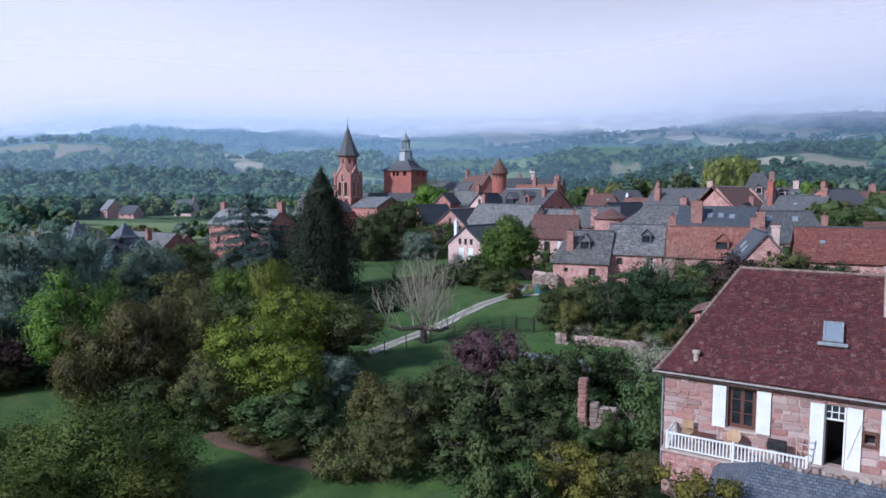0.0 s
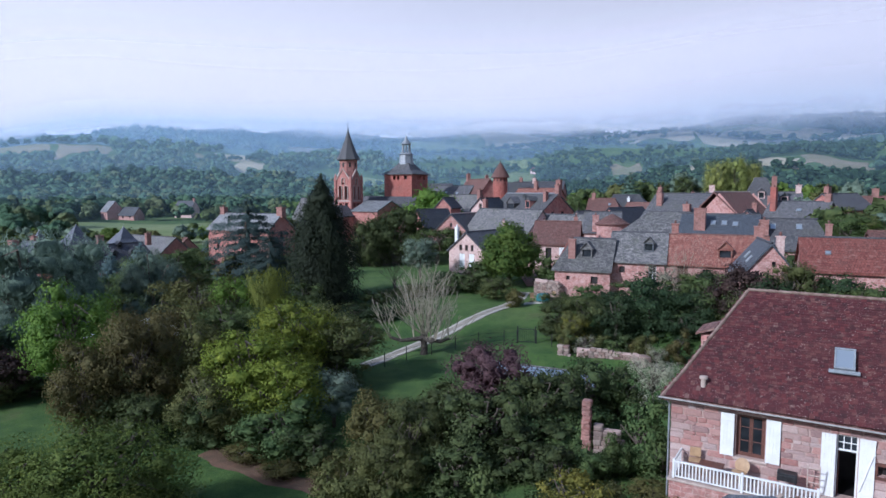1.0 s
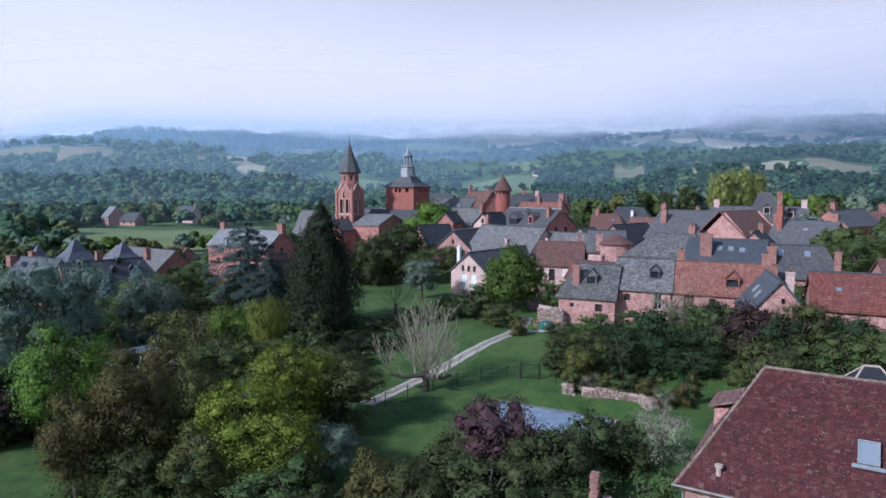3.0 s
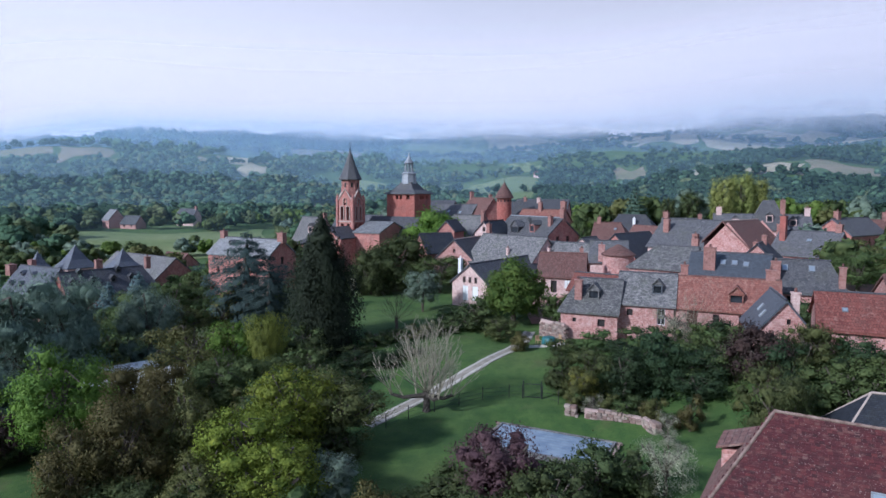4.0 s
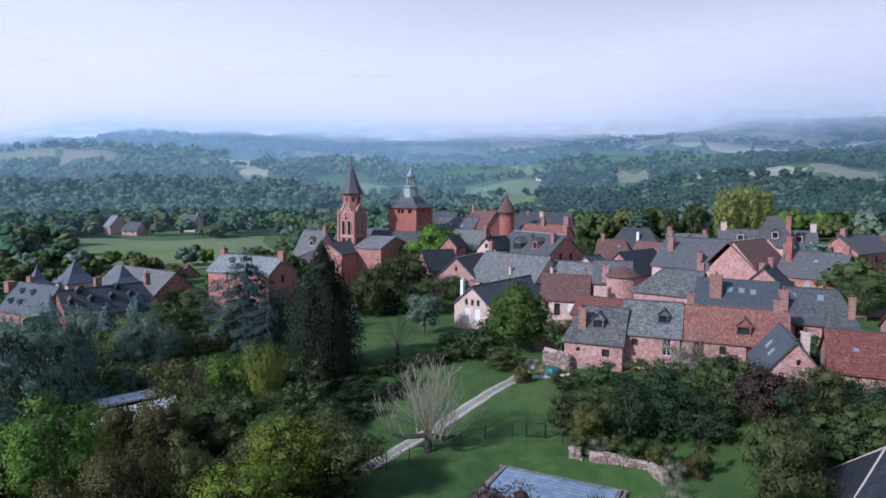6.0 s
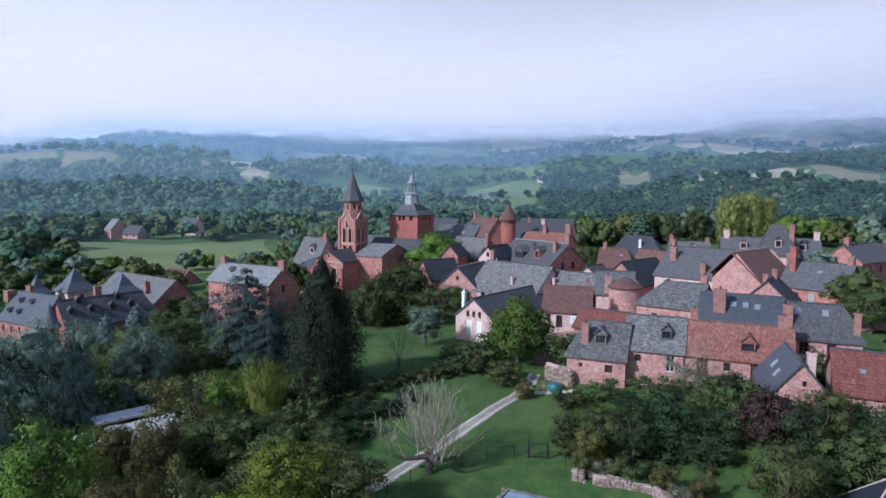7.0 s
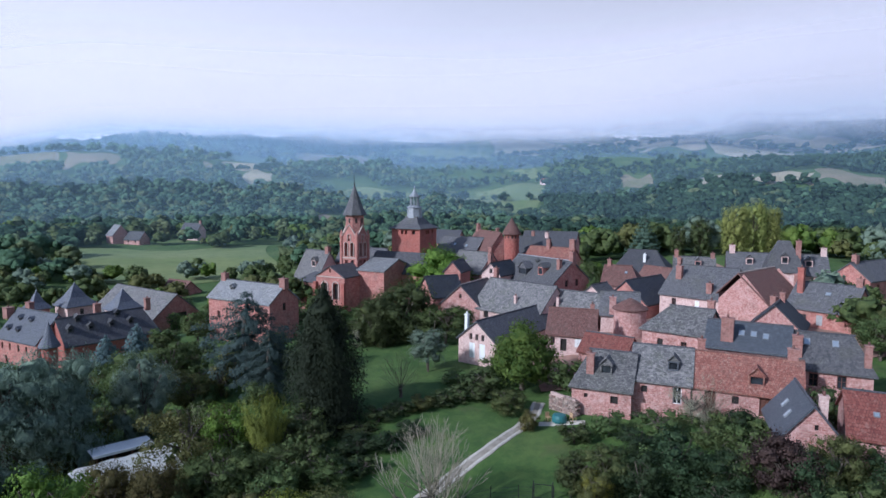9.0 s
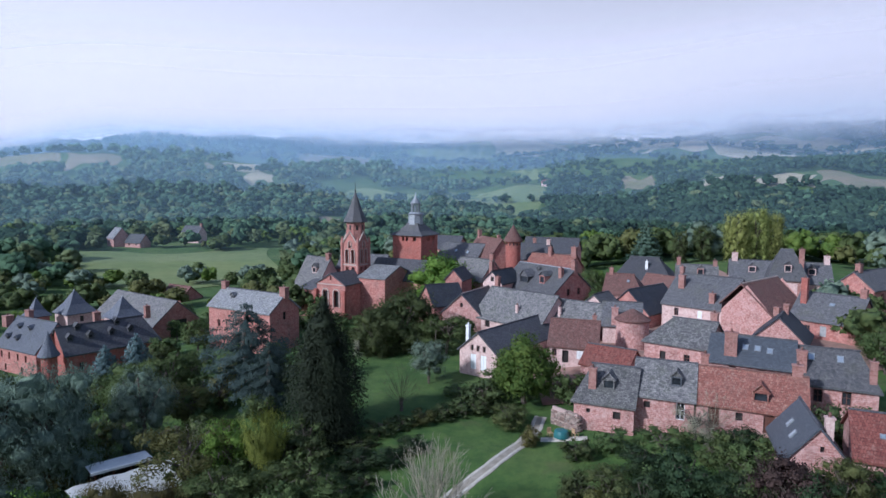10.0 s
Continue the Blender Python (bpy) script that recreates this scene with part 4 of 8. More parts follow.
house("barn", (30.3, 54.2), (41.1, 48.9), 9.2, 3.9, 6.95, M_PINK, M_TILE_RED, "stone barn with weathered red tile roof", sky=((-4.2, 8.0, 0.4, 0.45),), category="barn")
# the terrace of slate roofs behind
house("house", (25.2, 84.9), (30.9, 80.4), 10.5, 3.6, 8.1, M_PINK, M_SLATE_OLD, "stone house with broad lichened slate roof", hips=(2.2, 0), front=((-1.4, 5.9, 0.7, 1.0, "hole"), (1.4, 5.9, 0.7, 1.0)), chimneys=((3.2, 0.3, 11.6, 0.8, 0.6),))
house("house", (28.2, 75.0), (35.1, 71.2), 10.5, 3.2, 8.35, M_PINK, M_BLUE, "terraced house with new blue slate roof and roof windows", front=((-1.6, 6.6, 0.7, 1.2), (1.2, 6.6, 0.7, 1.2)), sky=((-0.6, 9.5), (0.55, 9.5), (1.7, 9.4)), chimneys=((-1.9, -2.3, 11.3, 1.2, 0.8),))
house("house", (35.3, 71.1), (41.4, 68.2), 10.1, 2.9, 7.2, M_PINK, M_SLATE, "terraced house with blue-grey slate roof", hips=(0, 1.5), front=((-1.6, 5.2, 0.8, 1.3), (0.8, 5.2, 0.8, 1.3)), sky=((-2.2, 9.2), (0.3, 9.2)), chimneys=((2.9, -2.3, 9.8, 0.6, 0.6, M_CHIM), (-3.1, -1.9, 10.1, 0.9, 0.8, M_CHIM)))
house("house", (44.0, 66.0), (54.0, 63.0), 9.0, 3.4, 6.5, M_PINK, M_TILE_BROWN, "stone house with brown tile roof")
# big gabled house
house("house", (40.2, 95.0), (49.2, 103.2), 13.1, 4.2, 9.2, M_PINK, M_TILE_BROWN, "tall gabled pink stone house with brown tile roof", w1=2.7, ze1=10.3, verge=M_STONE,
      chimneys=((4.6, -4.1, 12.6, 0.9, 0.9, M_CHIM), (-5.4, -4.6, 10.4, 0.8, 0.7)))
house("house", (36.2, 108.2), (43.2, 101.4), 12.9, 5.6, 8.9, M_PALE, M_SLATE, "pale stone wing with slate roof", front=((-2.6, 7.0, 0.7, 1.2), (1.0, 7.0, 0.7, 1.2, "closed")), chimneys=((-3.2, -2.6, 13.0, 0.9, 0.7), (2.4, -4.6, 11.0, 0.8, 0.7), (-4.4, 0, 14.0, 0.6, 0.6)))
house("house", (50.2, 97.8), (55.6, 91.6), 11.7, 4.0, 8.6, M_RED, M_SLATE, "red stone house with slate roof and grey shutters", front=((0.2, 6.3, 0.8, 1.4, "grey"), (-1.8, 6.3, 0.7, 1.3), (0.2, 3.6, 0.8, 1.4, "grey")), sky=((0.4, 10.4, 0.7, 0.6),), chimneys=((3.6, 0.2, 12.9, 0.8, 0.7), (-3.2, -1.6, 13.9, 0.8, 0.7, M_DEEP)))
# black slate puts the shadow on the right slope into the roof colour
house("house", (43.4, 89.0), (39.4, 83.0), 10.75, 3.0, 7.8, M_PINK, M_SLATE_BLACK, "small gabled house with slate roof darkened for its shadowed slope", chimneys=((-1.4, 0.2, 11.7, 0.8, 0.6, M_CHIM),))
# mansion with a pyramid roof
house("mansion", (52.6, 127.6), (68.0, 121.6), 13.2, 4.2, 10.0, M_PALE, M_SLATE, "stone mansion with slate roofs and dormers", front=tuple((x, 8.2, 0.9, 1.6, "grey") for x in (-7, -4, 4, 7)), chimneys=((-7.4, 0, 14.6, 1.0, 0.8, M_PALE), (7.8, 0, 14.6, 0.9, 0.8, M_PALE)), dormers=((-4.5, 11.2, 1.2, 1.1, M_PALE), (5.2, 11.2, 1.2, 1.1, M_PALE)), category="mansion")
pav = thing("tower", pose(59.6, 120.5, 5.5, 0, 0, -20), "square stone pavilion with steep hipped slate roof", "tower")
part("wall", boxed(-3, -3, 0, 3, 3, 5.6), M_PALE, pav)
part("roof", roof_mesh(6.0, 3.0, 3.0, 10.4, 5.6, 5.6, 2.0, 2.0, 0.35, 0.14), M_SLATE, pav)
dormer_part(pav, Matrix.Translation((0, -2.5, 6.4)), 1.1, 1.3, M_SLATE, M_PALE)
dormer_part(pav, Matrix.Rotation(math.pi / 2, 4, "Z") @ Matrix.Translation((0, -2.5, 6.4)), 1.1, 1.3, M_SLATE, M_PALE)
chimney_part(pav, 2.2, -1.2, 6, 10.6, 0.8, 0.7)
house("house", (78.0, 120), (98.0, 113), 12.4, 4.2, 9.0, M_PINK, M_TILE_BROWN, "long stone house with brown roof at the village edge", chimneys=((-8.0, 0, 13.9, 1.0, 0.8), (-4.5, 0.5, 15.6, 1.2, 0.9, M_DEEP), (6, 0, 14.4, 0.9, 0.8)))
house("house", (70, 95), (82, 91), 10.4, 3.8, 7.6, M_PINK, M_SLATE, "stone house with slate roof at the village edge")
# left: house by the cedar, barn
house("house", (-38.4, 110.6), (-26.4, 103.6), 9.5, 3.1, 7.1, M_RED, M_SLATE_PALE, "red stone house with pale lichened slate roof", chimneys=((-6.6, 0, 10.6, 1.0, 0.8, M_CHIM), (6.9, 0, 10.7, 1.2, 0.9, M_CHIM)), dormers=((-3.0, 8.2, 0.7, 0.5, M_SLATE_OLD),),
      front=((-4.6, 3.6, 0.7, 1.2), (4.4, 3.6, 0.7, 1.2)), ends=((), ((0, 5.5, 0.7, 1.2, "hole"),)))
house("barn", (-72.7, 141.2), (-54.2, 128.2), 3.95, 5.4, -0.6, M_RED, M_SLATE_OLD, "big stone barn with slate roof and a dark arched doorway", ends=((), ((0.3, -3.8, 3.6, 4.0, "hole"),)), category="barn")
house("house", (-73, 167), (-66, 163), 1.5, 3.2, -1.2, M_RED, M_TILE_BROWN, "small red house among trees")
house("house", (-146.0, 277), (-140, 271), 9.6, 3.4, 5.4, M_PINK, M_SLATE_PALE, "stone farmhouse with pale slate roof on the far meadow", front=((-2, 3, 1, 1.2), (2, 3, 1, 1.2)))
house("house", (-137.6, 273), (-129.6, 270), 7.0, 2.8, 3.8, M_PINK, M_SLATE_DARK, "low farm building with dark slate roof on the far meadow", front=((-2, 2.4, 1, 1.2), (2, 2.4, 1, 1.2)))
house("house", (-124.0, 297), (-115.0, 294), 9.4, 2.9, 6.2, M_PALE, M_SLATE_DARK, "small farmhouse with dark slate roof behind the far meadow", front=((-2.6, 4.0, 0.9, 1.1), (2.4, 4.0, 0.9, 1.1)), chimneys=((4.2, 0, 10.6, 0.9, 0.8),))
house("house", (66.4, 112.0), (76.5, 118.3), 12.9, 3.2, 10.3, M_RED, M_SLATE, "red stone house with slate roof at the village edge", front=((-3.2, 8.2, 0.7, 1.2), (0.4, 8.2, 0.7, 1.2)), chimneys=((-4.4, 0, 14.2, 1.0, 0.8),))
fz = gz(92, 638)
house("house", (88, 640), (97, 636), fz + 6.5, 3.6, fz + 3.4, M_PALE, M_TILE, "pale farmhouse alone on the far hillside")


# ---- manor with corner turrets ----
def pyramid_tower(x, y, zb, ze, zt, half, yaw, label, wall=None):
    g = thing("tower", pose(x, y, zb, 0, 0, yaw), label, "tower", "manor towers")
    part("wall", boxed(-half, -half, 0, half, half, ze - zb), wall or M_PALE, g)
    bm = bmesh.new()
    q = math.sqrt(2)
    lathe(bm, (((half + 0.35) * q, ze - zb - 0.1), ((half + 0.35) * q, ze - zb + 0.04), (half * 0.62 * q, ze - zb + (zt - ze) * 0.38), (0.1, zt - zb - 0.05), (0.0, zt - zb)), 4, 0, 0, math.pi / 4)
    part("roof", bm, M_SLATE_BLUE, g)
    part("opening", boxed(-0.3, -half - 0.02, ze - zb - 1.5, 0.3, -half + 0.03, ze - zb - 0.5), M_DARK, g)
    bm = bmesh.new()
    lathe(bm, ((0.1, zt - zb - 0.3), (0.13, zt - zb), (0.02, zt - zb + 0.15), (0.0, zt - zb + 0.9)), 6)
    part("finial", bm, M_LEAD, g)
    return g


house("manor", (-61.2, 101.4), (-52.2, 112.8), 4.3, 3.3, 0.7, M_DEEP, M_SLATE_DARK, "long red stone manor with slate roof and dormers", hips=(0.0, 1.4), base=-4.2,
      front=((-5.0, -2.4, 0.7, 1.4), (-2.6, -2.4, 0.7, 1.4), (-0.2, -2.4, 0.7, 1.4), (2.2, -2.4, 0.7, 1.4), (4.8, -2.4, 0.7, 1.4)),
      dormers=tuple((x, z, 0.8, 0.7, M_SLATE_DARK) for x, z in ((-6, 2.2), (-3, 2.2), (0.2, 2.2), (3.2, 2.2), (-4.4, 3.5), (1.6, 3.5))), chimneys=((-1.0, 0.6, 5.9, 1.0, 0.8), (6.9, 0, 5.9, 0.8, 0.8)), category="manor")
house("manor_wing", (-71.5, 107.9), (-61.8, 102.8), 4.8, 3.4, 0.9, M_RED, M_SLATE_BLUE, "red stone manor wing with slate roof and dormers", base=-4.2,
      front=tuple((x, -1.2, 0.55, 1.1) for x in (-4.2, -2.0, 0.4, 2.6)) + tuple((x, -3.2, 0.55, 1.1) for x in (-3.2, 1.4)),
      dormers=tuple((x, z, 0.6, 0.5, M_SLATE_DARK) for x, z in ((-3.6, 1.7), (-1.0, 1.7), (-2.6, 3.2), (0.4, 3.2))), chimneys=((-6.6, -1.0, 5.0, 1.3, 1.2), (-5.2, 1.6, 5.6, 1.2, 0.8)), category="manor")
pyramid_tower(-70.9, 122.5, -3.5, 2.7, 6.8, 2.5, 55, "stone tower with pyramid slate roof behind the manor")
pyramid_tower(-75.2, 118.0, -3.5, 2.8, 6.0, 1.5, 55, "small stone tower with pyramid slate roof", M_RED)
pyramid_tower(-58.7, 116.5, -3.5, 3.2, 6.7, 2.2, 55, "stone tower with steep pyramid slate roof beside the manor")
ct = thing("tower", pose(-60.0, 97.6, -4.8), "slim round red stone corner turret with pointed slate cone", "tower", "manor towers")
bm = bmesh.new()
lathe(bm, ((1.05, 0), (1.05, 5.4), (1.2, 5.7)), 16)
part("wall", bm, M_DEEP, ct)
bm = bmesh.new()
lathe(bm, ((1.5, 5.65), (1.52, 5.8), (0.8, 7.2), (0.14, 9.1), (0.0, 9.5)), 16)
part("roof", bm, M_SLATE_BLUE, ct)

# ---- church ----
church = thing("church", pose(-17.0, 128.0, 1.5, 0, 0, -24), "red sandstone church with slate roofs and an octagonal spire", "church")
CI = church.matrix_world.inverted()


def church_block(name, x0, y0, x1, y1, z0, ze, zr, along, wall, roof, holes=(), gable_over=0.25):
    """A wing of the church in its own axes, with its ridge along x or y."""
    bm = bmesh.new()
    L, w = ((x1 - x0), (y1 - y0) / 2) if along == "x" else ((y1 - y0), (x1 - x0) / 2)
    m = Matrix.Translation(((x0 + x1) / 2, (y0 + y1) / 2, 0)) @ Matrix.Rotation(0 if along == "x" else math.pi / 2, 4, "Z")
    walls = (
        (Matrix.Translation((0, -w, 0)), L / 2, 0),
        (Matrix.Translation((0, w, 0)) @ Matrix.Rotation(math.pi, 4, "Z"), L / 2, 0),
        (Matrix.Translation((-L / 2, 0, 0)) @ Matrix.Rotation(-math.pi / 2, 4, "Z"), w, 1),
        (Matrix.Translation((L / 2, 0, 0)) @ Matrix.Rotation(math.pi / 2, 4, "Z"), w, 1),
    )
    for k, (f, half, g) in enumerate(walls):
        mine = [h[1:] for h in holes if h[0] == k]
        wall_face(bm, m @ f, -half, half, z0, ze, zr - 0.2 if g else ze, [(h[0] - h[2] / 2, h[1], h[2], h[3]) for h in mine], 0.5)
        for h in mine:
            o = part("opening", boxed(-h[2] / 2, 0.42, h[1], h[2] / 2, 0.46, h[1] + h[3]), M_DARK, church)
            o.matrix_local = m @ f @ Matrix.Translation((h[0], 0, 0))
    bmesh.ops.remove_doubles(bm, verts=bm.verts[:], dist=0.0005)
    part(name, bm, wall, church)
    r = part("roof", roof_mesh(L, w, w, zr, ze, ze, 0, 0, gable_over), roof, church)
    r.matrix_local = m


church.matrix_world = pose(-17.0, 128.0, 0.0, 0, 0, -27)
church_block("apse_wall", 0.5, -3.1, 6.3, 7.0, 1.0, 9.55, 11.4, "x", M_RED, M_SLATE_PALE)
church_block("transept_wall", -5.6, -8.0, 0.9, 4.0, 0.5, 8.6, 10.5, "y", M_RED, M_SLATE_DARK, holes=((2, 1.2, 4.2, 1.1, 3.0), (2, -1.3, 4.2, 1.1, 3.0), (2, 0, 9.2, 0.4, 0.7)))
church_block("aisle_wall", -10.5, -7.4, -5.6, 3.0, 0.5, 7.2, 8.3, "x", M_RED, M_SLATE, holes=((0, 0.2, 3.2, 0.9, 2.4), (0, -1.5, 3.2, 0.6, 2.0)))
church_block("nave_wall", -2.0, 3.4, 15.0, 11.0, 1.0, 8.6, 12.2, "x", M_RED, M_SLATE_DARK)
# buttresses and a string course on the transept front
for a in (-5.9, 0.6):
    bm = bmesh.new()
    box(bm, a, -8.6, 0.5, a + 0.6, -8.0, 7.4)
    part("buttress", bm, M_DEEP, church)
bm = bmesh.new()
box(bm, -5.3, -8.14, 8.3, 0.6, -8.003, 8.5)
part("string_course", bm, M_STONE, church)


def arch_ring(a, b, z, w, h, t=0.18, deep=0.16):
    """A round-headed surround of dressed stone that stands proud of a wall facing -y."""
    bm = bmesh.new()
    n = 8
    inner = [(-w / 2, 0)] + [(-w / 2 * math.cos(math.pi * k / n), h - w / 2 + w / 2 * math.sin(math.pi * k / n)) for k in range(n + 1)] + [(w / 2, 0)]
    r = w / 2 + t
    outer = [(-r, 0)] + [(-r * math.cos(math.pi * k / n), h - w / 2 + r * math.sin(math.pi * k / n)) for k in range(n + 1)] + [(r, 0)]
    v = [[bm.verts.new((a + x, b - (deep if f else 0), z + y)) for x, y in ring] for ring in (inner, outer) for f in (1, 0)]
    for k in range(len(inner) - 1):
        bm.faces.new((v[0][k], v[0][k + 1], v[2][k + 1], v[2][k]))
        bm.faces.new((v[2][k], v[2][k + 1], v[3][k + 1], v[3][k]))
        bm.faces.new((v[1][k], v[1][k + 1], v[0][k + 1], v[0][k]))
    return bm


for a in (-3.55, -1.05):
    part("arch", arch_ring(a, -8.0, 4.2, 1.25, 3.3), M_STONE, church)
# bell tower: square lower stage, gables, octagon and stone-slate spire
bell = thing("bell_tower", pose(-19.35, 130.0, 0, 0, 0, -27), "red stone belfry with gables under a slate octagonal spire", "tower")
bm = bmesh.new()
H = 1.85
for k in range(4):
    f = Matrix.Rotation(k * math.pi / 2, 4, "Z") @ Matrix.Translation((0, -H, 0))
    wall_face(bm, f, -H, H, 2.0, 15.2, 17.6, [(-1.05, 11.6, 0.7, 2.6), (0.35, 11.6, 0.7, 2.6), (-0.3, 14.6, 0.6, 1.2), (-1.05, 10.0, 0.7, 0.9), (0.35, 10.0, 0.7, 0.9)], 0.55)
part("wall", bm, M_RED, bell)
bm = bmesh.new()
box(bm, -H + 0.56, -H + 0.56, 9.5, H - 0.56, H - 0.56, 15.0)
part("opening", bm, M_DARK, bell)
for k in range(4):
    for a, z, w, h in ((-0.7, 11.6, 0.74, 2.75), (0.7, 11.6, 0.74, 2.75), (0, 14.6, 0.64, 1.3)):
        o = part("arch", arch_ring(a, -H, z, w, h, 0.12, 0.14), M_STONE, bell)
        o.matrix_local = Matrix.Rotation(k * math.pi / 2, 4, "Z")
    bm = bmesh.new()
    m = Matrix.Rotation(k * math.pi / 2, 4, "Z")
    tube(bm, [(-H - 0.1, -H - 0.02, 15.2), (0, -H - 0.02, 17.75), (H + 0.1, -H - 0.02, 15.2)], (0.16, 0.16, 0.16), 6)
    o = part("gable_coping", bm, M_STONE, bell)
    o.matrix_local = m
    bm = bmesh.new()
    lathe(bm, ((0.32, 9.6), (0.32, 15.2), (0.38, 15.4), (0.24, 16.2), (0.0, 16.9)), 8, -H, -H)
    o = part("corner_pier", bm, M_RED, bell)
    o.matrix_local = m
    bm = bmesh.new()
    box(bm, -H - 0.1, -H - 0.12, 11.2, H + 0.1, -H - 0.003, 11.45)
    o = part("string_course", bm, M_STONE, bell)
    o.matrix_local = m
bm = bmesh.new()
lathe(bm, ((1.86, 15.0), (1.82, 19.8)), 8, 0, 0, math.pi / 8)
part("octagon", bm, M_RED, bell)
for k in range(8):
    o = part("opening", boxed(-0.2, -1.74, 18.1, 0.2, -1.66, 19.0), M_DARK, bell)
    o.matrix_local = Matrix.Rotation(k * math.pi / 4, 4, "Z")
bm = bmesh.new()
lathe(bm, ((2.38, 19.55), (2.4, 19.7), (1.75, 21.0), (1.02, 22.8), (0.36, 24.7), (0.08, 25.5), (0.0, 25.6)), 8, 0, 0, math.pi / 8)
part("spire", bm, M_SLATE, bell)
bm = bmesh.new()
lathe(bm, ((0.06, 25.4), (0.18, 25.7), (0.05, 25.95), (0.03, 27.6), (0.0, 27.7)), 8)
box(bm, -0.35, -0.03, 26.7, 0.35, 0.03, 26.78)
part("finial", bm, M_IRON, bell)

# clock tower with lead lantern
clock = thing("clock_tower", pose(-17.0, 128.0, 0, 0, 0, -27), "square red stone tower with slate roof and lead lantern", "tower")
x0, x1, y0, y1 = 1.15, 7.75, 7.75, 14.6
bm = bmesh.new()
cx, cy = (x0 + x1) / 2, (y0 + y1) / 2
hx, hy = (x1 - x0) / 2, (y1 - y0) / 2
for k, (half, off) in enumerate(((hx, hy), (hy, hx), (hx, hy), (hy, hx))):
    f = Matrix.Translation((cx, cy, 0)) @ Matrix.Rotation(k * math.pi / 2, 4, "Z") @ Matrix.Translation((0, -off, 0))
    holes = [(-1.15, 15.7, 0.6, 0.75), (-0.25, 15.7, 0.6, 0.75), (1.4, 15.7, 0.75, 0.75)]
    wall_face(bm, f, -half, half, 1.0, 16.9, 0, holes, 0.6)
part("wall", bm, M_DEEP, clock)
part("opening", boxed(x0 + 0.5, y0 + 0.5, 15.2, x1 - 0.5, y1 - 0.5, 16.7), M_DARK, clock)
q = math.sqrt(2)
bm = bmesh.new()
lathe(bm, ((1.0 * q, 16.75), (1.0 * q, 16.9), (0.64 * q, 17.7), (0.37 * q, 18.9), (0.34 * q, 19.2)), 4, 0, 0, math.pi / 4)
for v in bm.verts:
    v.co.x, v.co.y = cx + v.co.x * (hx + 0.45), cy + v.co.y * (hy + 0.45)
part("roof", bm, M_SLATE, clock)
bm = bmesh.new()
lathe(bm, ((1.6, 18.9), (1.4, 20.9), (1.65, 21.0), (1.2, 21.3), (1.1, 21.4)), 8, cx, cy, math.pi / 8)
part("lantern_base", bm, M_LEAD, clock)
for k in range(8):
    a = math.tau * k / 8 + math.pi / 8
    bm = bmesh.new()
    tube(bm, [(cx + 0.88 * math.cos(a), cy + 0.88 * math.sin(a), 21.3), (cx + 0.8 * math.cos(a), cy + 0.8 * math.sin(a), 23.2)], (0.12, 0.1), 5)
    part("lantern_post", bm, M_LEAD, clock)
bm = bmesh.new()
lathe(bm, ((1.05, 23.1), (1.1, 23.25), (0.8, 23.6), (0.45, 24.1), (0.14, 24.7), (0.05, 25.4), (0.0, 25.6)), 8, cx, cy, math.pi / 8)
part("lantern_roof", bm, M_LEAD, clock)
house("house", (-31.5, 141.5), (-25.6, 136.5), 11.8, 3.4, 6.2, M_PALE, M_SLATE_OLD, "pale house with steep slate roof and dormer behind the church", chimneys=((3.3, 0, 12.8, 1.0, 0.8),), dormers=((1.0, 8.6, 1.3, 1.2, M_PALE),))
house("house", (-24, 143), (-14, 140), 12.2, 3.2, 9.6, M_RED, M_SLATE, "slate-roofed house behind the church")

# ---- path, pool, garden walls ----
def ribbon(name, pts, half, material, label, lift, kind="structure", category="path", wobble=0.06):
    """A strip draped on the ground along points."""
    pts = [Vector(p) for p in pts]
    dense = []
    for a, b in zip(pts, pts[1:]):
        n = max(2, int((b - a).length / 0.8))
        dense += [a.lerp(b, k / n) for k in range(n)]
    dense.append(pts[-1])
    bm = bmesh.new()
    last = None
    for k, p in enumerate(dense):
        t = (dense[min(k + 1, len(dense) - 1)] - dense[max(k - 1, 0)]).normalized()
        s = Vector((t.y, -t.x))
        row = []
        for j in range(5):
            q = p + s * half * (j / 2 - 1) * (1 + wobble * math.sin(k * 1.7 + j))
            row.append(bm.verts.new((q.x, q.y, gz(q.x, q.y) + lift - (0.05 if j in (0, 4) else 0))))
        if last:
            for j in range(4):
                bm.faces.new((last[j], row[j], row[j + 1], last[j + 1]))
        last = row
    bmesh.ops.recalc_face_normals(bm, faces=bm.faces[:])
    ob = new(name, mesh_of(name, bm, material))
    return tagged(ob, label, category, kind=kind)


PATH_LINE = ((-6.2, 49.5), (-4.7, 51.7), (-1.9, 55.8), (0.4, 58.8), (3.25, 62.0), (6.6, 66.8), (8.5, 70.2), (9.3, 73.0))
ribbon("path", PATH_LINE, 0.70, plain("trodden_gravel", (0.24, 0.205, 0.165), (0.36, 0.32, 0.27), 1.6, 0.95, 0.5), "straight pale gravel garden path with two wheel tracks", 0.06)
for side in (-0.46, 0.46):
    ribbon("wheel_track", [(x + 0.83 * side, y - 0.55 * side) for x, y in PATH_LINE], 0.19, M_GRAVEL, "pale worn wheel track along the path", 0.085)
ribbon("soil_strip", ((-13.0, 34.2), (-10.2, 32.4), (-7.5, 30.9), (-4.8, 29.6), (-2.6, 28.7)), 0.7, M_SOIL, "bare brown soil along the edge of the lawn", 0.05, category="soil", wobble=0.25)
ribbon("terrace", ((8.6, 67.6), (13.0, 66.6)), 0.5, M_GRAVEL, "small pale paved terrace by the cottage", 0.06)

